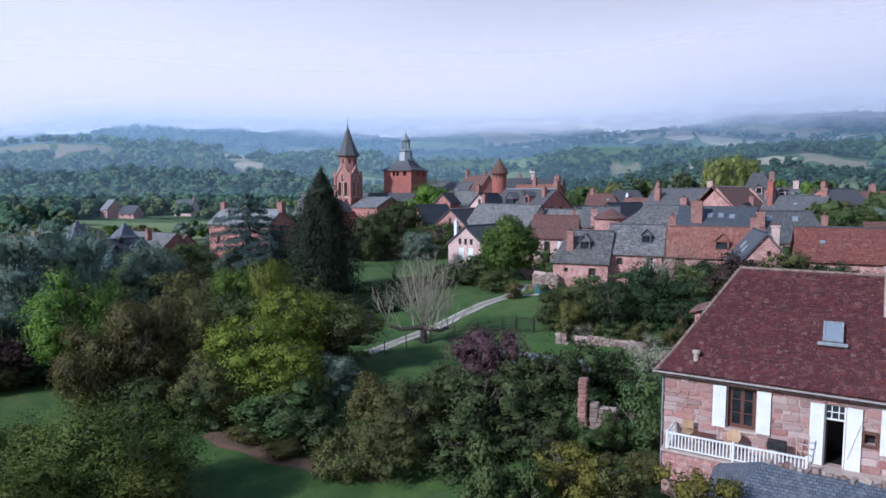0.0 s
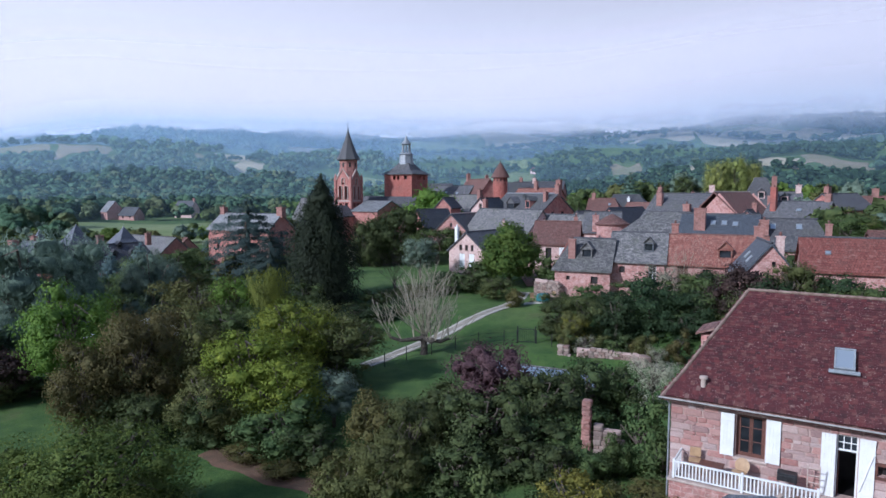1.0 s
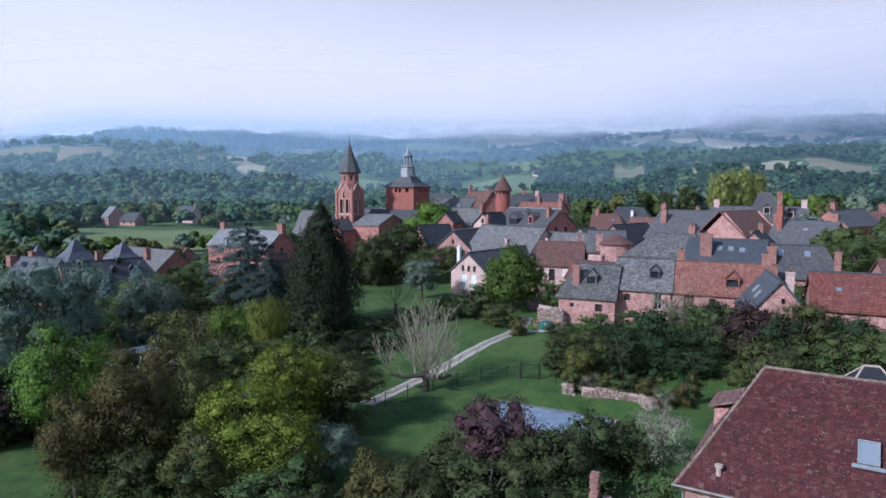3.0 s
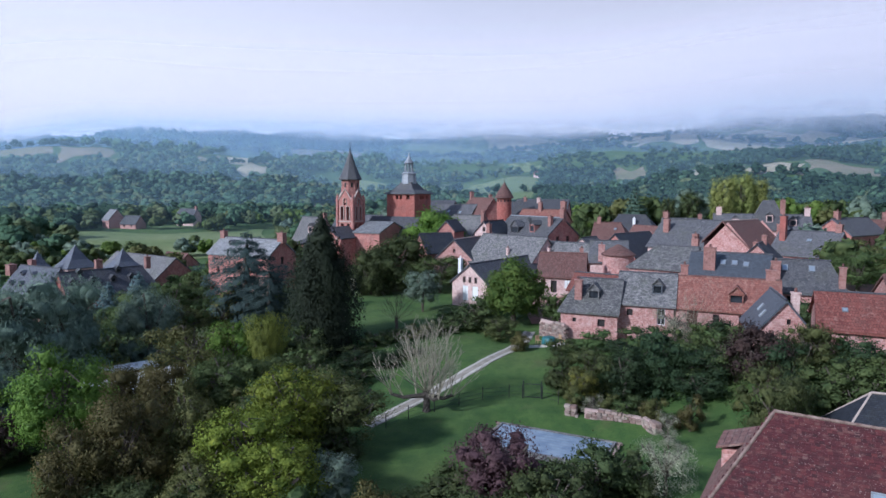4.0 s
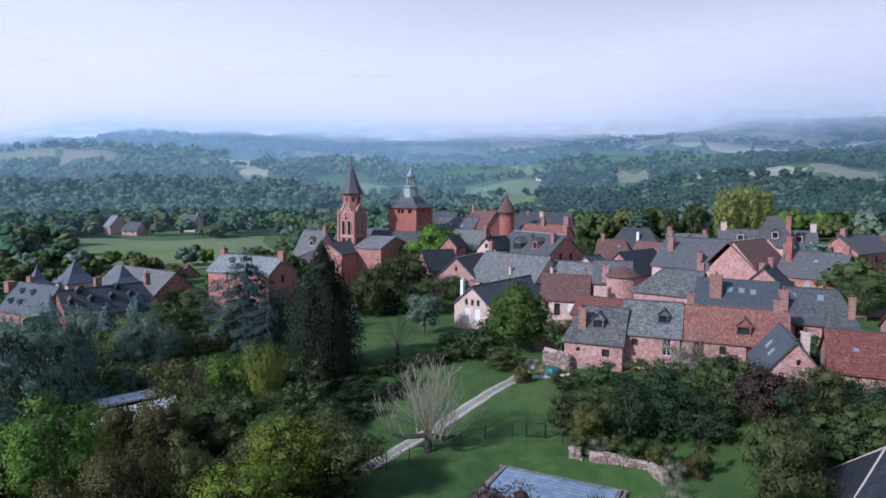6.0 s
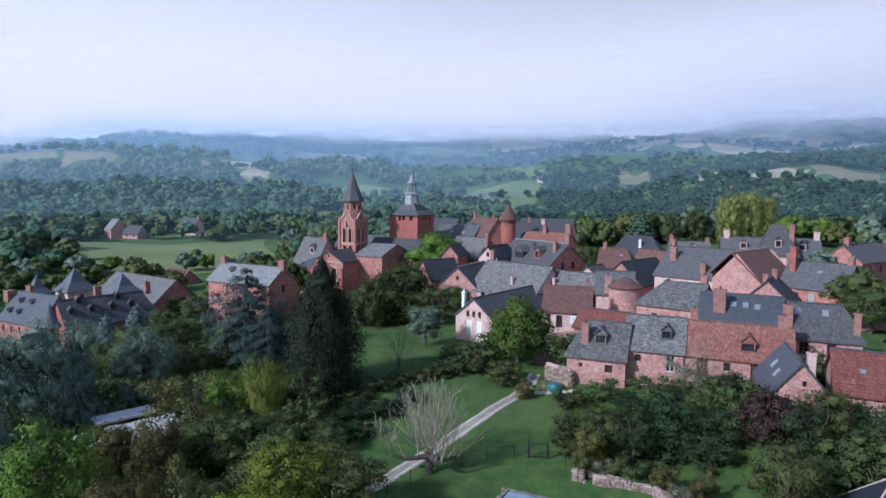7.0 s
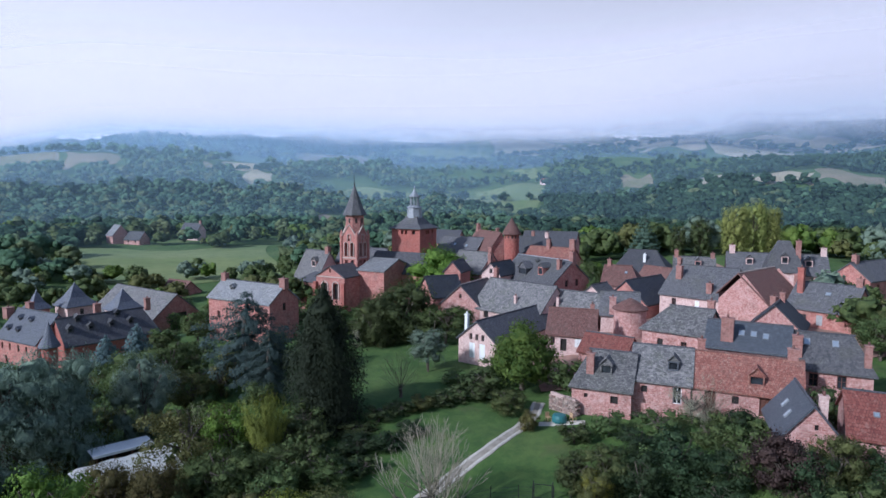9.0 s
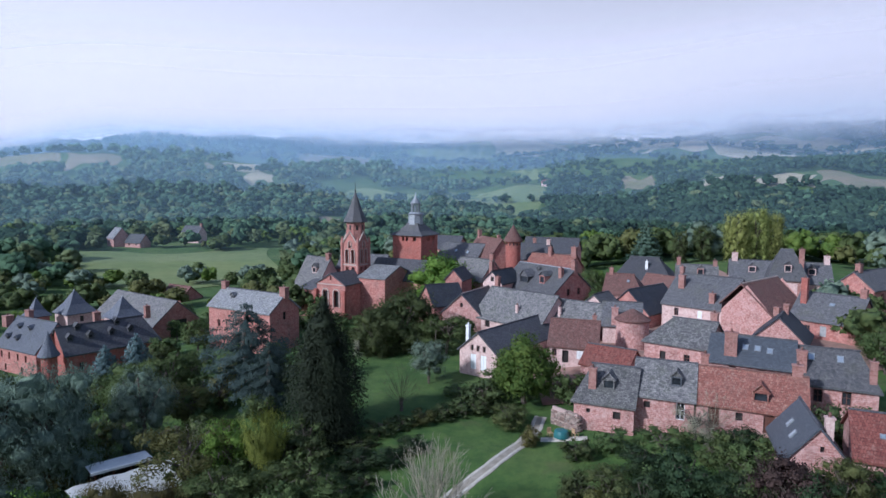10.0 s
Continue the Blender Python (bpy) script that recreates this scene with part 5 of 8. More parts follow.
pool = thing("swimming_pool", pose(4.25, 49.1, -0.45, 0, 0, -26), "rectangular garden pool under a pale blue cover", "pool")


def cover_material():
    k = Nodes("pool_cover")
    co = k.n("TexCoord").outputs["Object"]
    sep = k.n("SeparateXYZ")
    k.put(sep.inputs[0], co)
    f = k.noise(1.1, 4, co)
    col = k.mix(k.span(f, 0.35, 0.65), (0.17, 0.225, 0.31), (0.28, 0.335, 0.41))
    leaves = k.noise(3.5, 3, co, 0.7)
    col = k.mix(k.span(leaves, 0.66, 0.72, 0.0, 0.7), col, (0.05, 0.05, 0.04))
    return k.done(col, 0.35, k.bump(f, 0.2, 0.04))


M_COVER = cover_material()
PL, PW = 8.2, 4.2
for k in range(9):
    y1 = -0.05 - k * (PW - 0.1) / 9
    bm = boxed(0.05, y1 - (PW - 0.1) / 9 + 0.03, 0.0, PL - 0.05, y1, 0.14, 0.02)
    part("cover_slat", bm, M_COVER, pool)
bm = bmesh.new()
for b in ((-0.16, 0.0, -0.3, PL + 0.18, 0.16, 0.2), (-0.16, -PW - 0.16, -0.3, PL + 0.18, -PW, 0.2), (-0.16, -PW, -0.3, 0.0, 0.0, 0.2), (PL, -PW, -0.3, PL + 0.18, 0.0, 0.2)):
    box(bm, *b)
part("coping", bm, M_SLATE_OLD, pool, "weathered grey stone pool edge")
def stone_mesh(seed):
    rng = random.Random(seed)
    bm = boxed(-0.5, -0.5, -0.5, 0.5, 0.5, 0.5)
    bmesh.ops.bevel(bm, geom=bm.edges[:], offset=0.12, segments=1, affect="EDGES")
    for v in bm.verts:
        v.co += Vector((rng.uniform(-1, 1), rng.uniform(-1, 1), rng.uniform(-1, 1))) * 0.05
    return bm


def stone_material(name, tones):
    k = Nodes(name)
    r = k.obrand()
    stops = [(i / max(1, len(tones) - 1), t) for i, t in enumerate(tones)]
    col = k.ramp(r, *stops)
    f = k.noise(3.0, 4, k.pos(), 0.65)
    g = k.noise(22, 4, k.pos(), 0.7)
    col = k.mix(k.span(f, 0.4, 0.72, 0.0, 0.5), col, (0.40, 0.27, 0.24))
    col = k.mix(0.6, col, k.ramp(g, (0.25, (0.3, 0.3, 0.3)), (0.78, (0.75, 0.75, 0.75))), "OVERLAY")
    return k.done(col, 0.92, k.bump(k.math("ADD", f, g), 0.6, 0.03))


M_STONES = stone_material("sandstone_block", ((0.24, 0.095, 0.085), (0.38, 0.19, 0.17), (0.33, 0.225, 0.21), (0.50, 0.39, 0.37), (0.26, 0.165, 0.16), (0.43, 0.245, 0.22), (0.29, 0.13, 0.115), (0.41, 0.355, 0.345)))
M_DRYSTONE = stone_material("garden_stone", ((0.15, 0.09, 0.075), (0.30, 0.22, 0.185), (0.12, 0.095, 0.085), (0.40, 0.33, 0.28), (0.20, 0.15, 0.13)))
STONES = []
for k in range(8):
    me = mesh_of("stone", stone_mesh(k), M_STONES)
    STONES.append(me)
GSTONES = [mesh_of("stone", stone_mesh(20 + k), M_DRYSTONE) for k in range(6)]


# edge of dark rubble stones round the pool
rng = random.Random(9)
for side in range(3):
    n = (24, 13, 13)[side]
    for k in range(n):
        for j in range(1):
            f = (k + rng.uniform(0.2, 0.8)) / n
            d = 0.3 + 0.32 * j + rng.uniform(-0.05, 0.05)
            x, y = ((f * (PL + 1.4) - 0.7, d), (-d, f * -PW), (PL + 0.05 + d, f * -PW))[side]
            o = new("stone", rng.choice(GSTONES))
            o.parent = pool
            o.matrix_local = pose(x, y, 0.02, rng.uniform(-8, 8), rng.uniform(-8, 8), rng.uniform(0, 360)) @ Matrix.Diagonal((rng.uniform(0.2, 0.34), rng.uniform(0.18, 0.3), rng.uniform(0.1, 0.18), 1))


def dry_wall(x0, y0, x1, y1, z0, h, label, gap=None, thick=0.45, broken=0.25, seed=3):
    """A rough garden wall laid stone by stone over a core."""
    rng = random.Random(seed)
    d = Vector((x1 - x0, y1 - y0))
    L, yaw = d.length, math.atan2(y1 - y0, x1 - x0)
    root = thing("garden_wall", Matrix.Translation((x0, y0, z0)) @ Matrix.Rotation(yaw, 4, "Z"), label, "wall")
    core = bmesh.new()
    for a, b in ((0, L),) if not gap else ((0, gap[0]), (gap[1], L)):
        box(core, a + 0.05, 0.08, -0.4, b - 0.05, thick - 0.08, h - 0.2)
    part("core", core, M_MORTAR, root)
    z = 0.0
    while z < h:
        rh = rng.uniform(0.14, 0.26)
        x = rng.uniform(-0.1, 0)
        while x < L:
            w = rng.uniform(0.22, 0.55)
            top = h - broken * (0.5 + 0.5 * math.sin(x * 1.9 + seed)) - rng.uniform(0, 0.1)
            if z + rh * 0.6 < top and not (gap and gap[0] < x + w / 2 < gap[1]):
                for side in (0, 1):
                    o = new("stone", rng.choice(GSTONES))
                    o.parent = root
                    o.matrix_local = pose(x + w / 2, 0.1 if side == 0 else thick - 0.1, z + rh / 2, rng.uniform(-9, 9), rng.uniform(-6, 6), rng.uniform(-11, 11)) @ Matrix.Diagonal((w * 0.95, 0.28 + rng.uniform(-0.05, 0.08), rh * 0.95, 1))
            x += w
        z += rh
    return root


dry_wall(9.1, 50.2, 14.2, 47.7, -0.1, 1.0, "low ruined garden wall of pale rubble stones", (0.9, 1.45), seed=5)
dry_wall(14.2, 47.7, 14.6, 46.0, 0.0, 1.0, "short broken return of the garden wall", None, seed=8)
dry_wall(6.7, 28.1, 7.8, 27.7, 0.6, 1.9, "broken garden wall overgrown with ivy", None, broken=0.6, seed=11)
PSTONES = [mesh_of("stone", stone_mesh(40 + k), M_CHIM) for k in range(4)]
pillar = thing("gate_pillar", pose(6.40, 28.2, 0.75, 0, 0, -20), "ruined square red stone pillar", "pillar")
rng = random.Random(4)
z = 0.0
while z < 2.65:
    h = rng.uniform(0.16, 0.28)
    o = new("stone", rng.choice(PSTONES))
    o.parent = pillar
    o.matrix_local = pose(rng.uniform(-0.02, 0.02), 0, z + h / 2, 0, 0, rng.uniform(-6, 6)) @ Matrix.Diagonal((0.40, 0.40, h, 1))
    z += h * 0.98
dry_wall(10.2, 71.2, 12.3, 68.3, 0.9, 2.6, "pale stone garden wall beside the cottage", None, broken=0.5, seed=13)

# wire fence and gate across the lawn
def fence_post(x, y, h=1.1):
    bm = bmesh.new()
    lathe(bm, ((0.035, -0.2), (0.035, h), (0.0, h + 0.02)), 6)
    return bm


fence = thing("fence", pose(0, 0, 0), "thin dark wire garden fence with slim posts", "fence")
FENCE = [(-4.6, 49.0), (-3.0, 50.6), (-1.0, 52.0), (1.0, 53.3), (3.0, 54.3), (5.2, 54.3), (6.3, 54.1), (7.9, 53.8), (9.0, 52.5)]
for k, (x, y) in enumerate(FENCE):
    z = gz(x, y)
    o = part("post", fence_post(0, 0, 1.15), M_IRON, fence)
    o.matrix_local = pose(x, y, z)
for k, ((xa, ya), (xb, yb)) in enumerate(zip(FENCE, FENCE[1:])):
    if k == 6:
        continue
    bm = bmesh.new()
    za, zb = gz(xa, ya), gz(xb, yb)
    for h in (0.25, 0.6, 0.95):
        tube(bm, [(xa, ya, za + h), (xb, yb, zb + h)], (0.012, 0.012), 4)
    part("wire", bm, M_IRON, fence)
gate = thing("garden_gate", pose(6.35, 54.1, gz(7, 54), 0, 0, -10), "small dark metal garden gate", "gate")
for x in (0, 1.5):
    bm = boxed(x - 0.04, -0.04, -0.1, x + 0.04, 0.04, 1.5, 0.01)
    part("post", bm, M_IRON, gate)
bm = bmesh.new()
for b in ((0.08, -0.02, 0.1, 1.42, 0.02, 0.15), (0.08, -0.02, 1.2, 1.42, 0.02, 1.25), (0.08, -0.02, 0.15, 0.12, 0.02, 1.2), (1.38, -0.02, 0.15, 1.42, 0.02, 1.2)):
    box(bm, *b)
part("gate_frame", bm, M_IRON, gate)
for k in range(7):
    part("bar", boxed(0.25 + k * 0.16, -0.01, 0.15, 0.27 + k * 0.16, 0.01, 1.2), M_IRON, gate)

# garden table, chairs by the cottage
tab = thing("garden_table", pose(10.6, 67.4, gz(10.6, 67.4) + 0.05), "round table under a teal cover on the terrace", "table")
bm = bmesh.new()
lathe(bm, ((0.78, 0.08), (0.74, 0.5), (0.66, 0.74), (0.5, 0.79), (0.0, 0.8)), 14)
part("cover", bm, M_TEAL, tab)
for x, y in ((11.9, 67.0), (9.6, 67.9)):
    ch = thing("garden_chair", pose(x, y, gz(x, y) + 0.06, 0, 0, 40 * x), "pale garden chair on the terrace", "chair", "terrace chairs")
    part("seat", boxed(-0.24, -0.22, 0.42, 0.24, 0.24, 0.46, 0.01), M_TAN, ch)
    part("backrest", boxed(-0.24, 0.22, 0.46, 0.24, 0.26, 0.92, 0.01), M_TAN, ch)
    for lx in (-0.21, 0.21):
        for ly in (-0.19, 0.22):
            part("leg", boxed(lx - 0.02, ly - 0.02, 0, lx + 0.02, ly + 0.02, 0.42), M_TAN, ch)

# ---- trees and shrubs ----
def leaf_arrays(pos, out, size, rng, ratio=0.62, turn=0.75, droop=0.0, along=None):
    """Folded diamond leaves at pos, each turned about the way out of the crown. Returns corners and shading normals."""
    n = len(pos)
    nrm = out + turn * rng.normal(size=(n, 3))
    nrm /= np.linalg.norm(nrm, axis=1, keepdims=True)
    nrm *= np.where((nrm * out).sum(1) < 0, -1.0, 1.0)[:, None]
    t = rng.normal(size=(n, 3)) if along is None else along + 0.25 * rng.normal(size=(n, 3))
    t[:, 2] -= droop
    t -= (t * nrm).sum(1, keepdims=True) * nrm
    t /= np.linalg.norm(t, axis=1, keepdims=True) + 1e-9
    s = np.cross(nrm, t)
    a = (size * rng.uniform(0.7, 1.3, n))[:, None]
    lift = 0.18 * a * nrm
    v = np.stack([pos - t * a * 0.5, pos - s * a * 0.5 * ratio + lift, pos + t * a * 0.5, pos + s * a * 0.5 * ratio + lift], 1)
    shade = out * 0.85 + nrm * 0.34
    shade /= np.linalg.norm(shade, axis=1, keepdims=True) + 1e-9
    return v.reshape(-1, 3), np.repeat(shade, 4, 0)


def leaf_mesh(name, verts, normals, material, core=None):
    """Leaves as quads, and under them the closed inner clumps of the crown (verts, normals, quads, tris)."""
    n = len(verts)
    loops, starts, v, nn = [np.arange(n)], [np.arange(0, n, 4)], [verts], [normals]
    if core is not None:
        cv, cn, quads, tris = core
        loops += [quads.ravel() + n, tris.ravel() + n]
        starts += [n + np.arange(0, quads.size, 4), n + quads.size + np.arange(0, tris.size, 3)]
        v.append(cv)
        nn.append(cn)
    v, nn, loops, starts = (np.concatenate(a) for a in (v, nn, loops, starts))
    me = bpy.data.meshes.new(name)
    me.vertices.add(len(v))
    me.vertices.foreach_set("co", v.astype(np.float32).ravel())
    me.loops.add(len(loops))
    me.loops.foreach_set("vertex_index", loops.astype(np.int32))
    me.polygons.add(len(starts))
    me.polygons.foreach_set("loop_start", starts.astype(np.int32))
    me.update(calc_edges=True)
    me.polygons.foreach_set("use_smooth", np.ones(len(starts), dtype=bool))
    me.normals_split_custom_set_from_vertices(nn.astype(np.float32).tolist())
    me.materials.append(material)
    return me


def clump_template(seg, rings):
    """A small closed shell: unit ways, quads between its rings and tris at its poles."""
    d = [(0, 0, 1)]
    for i in range(1, rings + 1):
        e = math.pi * i / (rings + 1)
        d += [(math.sin(e) * math.cos(math.tau * (j + 0.5 * (i % 2)) / seg), math.sin(e) * math.sin(math.tau * (j + 0.5 * (i % 2)) / seg), math.cos(e)) for j in range(seg)]
    d.append((0, 0, -1))
    quads = [(1 + i * seg + j, 1 + (i + 1) * seg + j, 1 + (i + 1) * seg + (j + 1) % seg, 1 + i * seg + (j + 1) % seg) for i in range(rings - 1) for j in range(seg)]
    last = 1 + (rings - 1) * seg
    tris = [(0, 1 + j, 1 + (j + 1) % seg) for j in range(seg)] + [(len(d) - 1, last + (j + 1) % seg, last + j) for j in range(seg)]
    return np.array(d, float), np.array(quads), np.array(tris)


CLUMP = clump_template(5, 3)


def clumps(c, r, rng, template, rough=0.12):
    """Lumpy shells of half-sizes r round the centres c, all as arrays for leaf_mesh."""
    d, quads, tris = template
    n, m = len(c), len(d)
    v = c[:, None, :] + d[None] * r[:, None, :] * (1 + rough * rng.normal(size=(n, m, 1)))
    nrm = d[None] / r[:, None, :]
    nrm = nrm / np.linalg.norm(nrm, axis=2, keepdims=True) + 0.5 * rng.normal(size=(n, m, 3))
    nrm = nrm / np.linalg.norm(nrm, axis=2, keepdims=True)
    off = (np.arange(n) * m)[:, None, None]
    return v.reshape(-1, 3), nrm.reshape(-1, 3), (quads[None] + off).reshape(-1, 4), (tris[None] + off).reshape(-1, 3)


def crown_points(n, rng, w, h, z0, lobes, shape="round", hollow=0.5):
    """Points and outward ways on a heap of leafy lobes that fills a crown w wide from z0 to h. Each lobe is thick above and outside and thin below."""
    c, r = [], []
    for k in range(lobes):
        a = k * 2.39996 + rng.uniform(-0.5, 0.5)
        f = (k + 0.5) / lobes
        if shape == "round":
            e = math.acos(1 - 1.86 * f)
            q = np.array([math.sin(e) * math.cos(a), math.sin(e) * math.sin(a), math.cos(e)]) * rng.uniform(0.45, 0.82)
            rad = rng.choice((0.17, 0.22, 0.30, 0.37)) * rng.uniform(0.9, 1.1)
        elif shape == "column":
            q = np.array([0.45 * math.cos(a), 0.45 * math.sin(a), 1.7 * f - 0.85])
            rad = rng.uniform(0.24, 0.40) * (1 - 0.35 * abs(q[2]))
        elif shape == "flat":
            s = 0.84 * math.sqrt(f)
            q = np.array([s * math.cos(a), s * math.sin(a), rng.uniform(-0.7, 0.85) * (1 - 0.5 * s)])
            rad = rng.uniform(0.15, 0.30)
        else:
            s = 0.76 * math.sqrt(f)
            q = np.array([s * math.cos(a), s * math.sin(a), rng.uniform(-0.8, 0.72) * (1 - 0.35 * s)])
            rad = rng.uniform(0.18, 0.40)
        c.append(q)
        r.append(rad)
    c, r = np.array(c), np.array(r)
    pick = rng.choice(lobes, n, p=r**2 / (r**2).sum())
    d = rng.normal(size=(n, 3))
    d += 0.45 * c[pick]
    d[:, 2] += 0.35
    d /= np.linalg.norm(d, axis=1, keepdims=True)
    squash = np.array([1.12, 1.12, 0.8 if shape != "column" else 1.2])
    rad = r[pick] * (1 - hollow * rng.random(n) ** 2.4) * (1 + 0.2 * np.sin(7 * d[:, 0] + 5 * d[:, 1] + pick) * np.sin(6 * d[:, 2] + 2 * pick) + 0.12 * np.sin(15 * d[:, 0] - 13 * d[:, 1] + 11 * d[:, 2] + pick))
    rad *= np.where(rng.random(n) < 0.10, rng.uniform(1.0, 1.35, n), 1.0)
    p = c[pick] + d * rad[:, None] * squash
    out = 0.8 * d + 0.25 * p / (np.linalg.norm(p, axis=1, keepdims=True) + 1e-6)
    scale = np.array([w / 2, w / 2, (h - z0) / 2])
    lift = np.array([0, 0, (h + z0) / 2])
    return p * scale + lift, out / np.linalg.norm(out, axis=1, keepdims=True), c * scale + lift, r[:, None] * squash * scale


def trunk_bm(rng, h, z0, r, tips, lean=0.3):
    bm = bmesh.new()
    top = z0 + (h - z0) * 0.45
    mid = [Vector((rng.uniform(-lean, lean) * k / 3, rng.uniform(-lean, lean) * k / 3, top * k / 3 - (0.4 if k == 0 else 0))) for k in range(4)]
    tube(bm, mid, (r * 1.35, r, r * 0.75, r * 0.5), 8)
    for t in tips:
        t = Vector(t)
        s = mid[2].lerp(mid[3], rng.uniform(0, 1))
        m = s.lerp(t, 0.5) + Vector((rng.uniform(-0.2, 0.2), rng.uniform(-0.2, 0.2), 0.25))
        tube(bm, [s, m, t], (r * 0.42, r * 0.26, r * 0.08), 5)
    return bm


def conifer_points(n, rng, tiers, boughs, droop, hang, swell, uneven):
    """Boughs in tiers round a spire, 1 m tall and wide: long boughs that bow down and carry hanging sprays."""
    length = rng.uniform(1 - uneven, 1.06, (tiers, 40))
    swing = rng.normal(size=(tiers, 40)) * 0.16
    f0 = (np.arange(tiers) + 0.35) / tiers
    reach = 0.5 * (0.05 + 0.95 * np.minimum(1.0, f0 * swell) ** 0.8)
    k = rng.choice(tiers, n, p=(reach**1.4) / (reach**1.4).sum())
    nb = boughs + k // 5
    b = (rng.random(n) * nb).astype(int)
    a = b * math.tau / nb + k * 1.3 + swing[k, b] + rng.normal(size=n) * 0.10
    s = rng.random(n) ** 0.6
    far = reach[k] * length[k, b] * s
    z = 1 - f0[k] * 0.97 + 0.02 - droop * reach[k] * s**1.7 - np.abs(rng.normal(size=n)) * hang * (0.3 + s) + rng.normal(size=n) * 0.013
    pos = np.stack([far * np.cos(a), far * np.sin(a), np.maximum(z, 0.01)], 1)
    out = np.stack([np.cos(a), np.sin(a), np.full(n, 0.55)], 1)
    return pos, out / np.linalg.norm(out, axis=1, keepdims=True)


SPECIES = {}


CONIFERS = {"spruce": (34, 11, 0.30, 0.060, 3.1, 0.36, 0.27), "cedar": (12, 6, 0.04, 0.016, 2.6, 0.55, 0.025), "tiered": (12, 8, -0.04, 0.010, 1.1, 0.15, 0.22)}


def species(key, material, leaves, size, shape="round", lobes=34, z0=0.04, trunk=0.035, bark=None, ratio=0.62, droop=0.0, variants=2, turn=0.6, hollow=0.5, core=0.52):
    """Unit plants, 1 m tall and 1 m wide; leaf size in parts of the height. core: how far the closed inner clumps reach to the crown's skin."""
    made = []
    for v in range(variants):
        rng = np.random.default_rng(sum(map(ord, key)) * 7 + v)
        if shape in CONIFERS:
            *form, inner = CONIFERS[shape]
            p, o = conifer_points(leaves, rng, *form)
            tips, along = [], o * np.array([1, 1, -0.5])
            f = (np.arange(9) + 0.6) / 9
            half = inner * np.minimum(1.0, f * form[4])
            heart = clumps(np.stack([0 * f, 0 * f, 1 - f], 1), np.stack([half, half, np.full(9, 0.085)], 1), rng, CLUMP, 0.2)
        elif shape == "plume":
            stems = 130
            a, lean = rng.uniform(0, math.tau, stems), 0.5 * rng.random(stems) ** 0.75
            way = np.stack([lean * np.cos(a), lean * np.sin(a), rng.uniform(0.55, 1.0, stems)], 1)
            k, f = rng.integers(0, stems, leaves), rng.uniform(0.18, 1.0, leaves) ** 0.8
            p = way[k] * f[:, None] + rng.normal(size=(leaves, 3)) * np.array([0.03, 0.03, 0.01])
            o = way[k] * np.array([1.6, 1.6, 0.0]) + np.array([0, 0, 0.3])
            o = o / np.linalg.norm(o, axis=1, keepdims=True)
            tips, along = [], way[k] / np.linalg.norm(way[k], axis=1, keepdims=True)
            heart = clumps(np.array([[0, 0, 0.2], [0.05, 0.05, 0.42]]), np.array([[0.26, 0.26, 0.25], [0.24, 0.24, 0.2]]), rng, CLUMP, 0.2)
        else:
            p, o, c, r = crown_points(leaves, rng, 1.0, 1.0, z0, lobes, shape, hollow)
            tips, along = c[:: max(1, len(c) // 9)], None
            heart = clumps(c, r * core, rng, CLUMP, 0.24) if core else None
        verts, nrm = leaf_arrays(p, o, size, rng, ratio, turn, droop, along)
        crown = leaf_mesh("crown", verts, nrm, material, heart)
        trunk_me = mesh_of("trunk", trunk_bm(random.Random(v + 5), 1.0 if shape not in CONIFERS else 1.9, z0, trunk, tips, 0.05), bark or M_BARK)
        made.append((crown, trunk_me))
    SPECIES[key] = made


PLANT_RNG = random.Random(12)


def plant(key, x, y, top, width, label, name="tree", category="tree", group="", sink=0.0, base=None):
    z = (gz(x, y) if base is None else base) - sink
    h = max(0.4, top - z)
    root = thing(name, Matrix.Translation((x, y, z)) @ Matrix.Rotation(PLANT_RNG.uniform(0, math.tau), 4, "Z") @ Matrix.Diagonal((width * PLANT_RNG.uniform(0.95, 1.08), width, h, 1)), label, category, group)
    crown, trunk_me = PLANT_RNG.choice(SPECIES[key])
    for n, me in (("crown", crown), ("trunk", trunk_me)):
        o = new(n, me)
        o.parent = root
    return root


species("bright", L_BRIGHT, 8500, 0.023, lobes=34, core=0.46)
species("green", L_GREEN, 8500, 0.024, lobes=34, core=0.46)
species("yellow", L_YELLOW, 8500, 0.024, lobes=34, core=0.46)
species("olive", L_OLIVE, 8500, 0.023, lobes=34, core=0.46)
species("brown", L_BROWN, 8500, 0.023, lobes=34, core=0.46)
species("willow", L_WILLOW, 13000, 0.038, shape="bush", lobes=48, z0=-0.12, ratio=0.17, droop=-1.5, turn=0.6, core=0.5)
species("spiky", L_SPIKY, 9000, 0.075, shape="plume", ratio=0.12, turn=0.4)
species("spruce", L_DEEP, 32000, 0.032, shape="spruce", trunk=0.03, ratio=0.32, turn=0.5, variants=1)
species("bluespruce", L_SILVER, 5000, 0.06, shape="tiered", trunk=0.03, ratio=0.35, turn=0.5, variants=2)
species("cedar", L_CEDAR, 18000, 0.032, shape="cedar", ratio=0.26, turn=0.5)
species("fir", L_FIR, 4500, 0.05, shape="tiered", trunk=0.03, ratio=0.35, turn=0.5, variants=1)
species("flatcedar", L_GREEN, 7000, 0.036, shape="flat", lobes=34, ratio=0.4)
species("yew", L_DARK, 8300, 0.036, lobes=50, z0=-0.3, ratio=0.4, variants=1, trunk=0.03)
species("round", L_ROUND, 10500, 0.030, lobes=50, z0=-0.03, variants=1)
species("dome", L_BRIGHT, 8000, 0.032, lobes=54, z0=-0.25, variants=1, core=0.66)
species("purple", L_PURPLE, 8500, 0.024, shape="bush", lobes=52, z0=0.0, hollow=0.4)
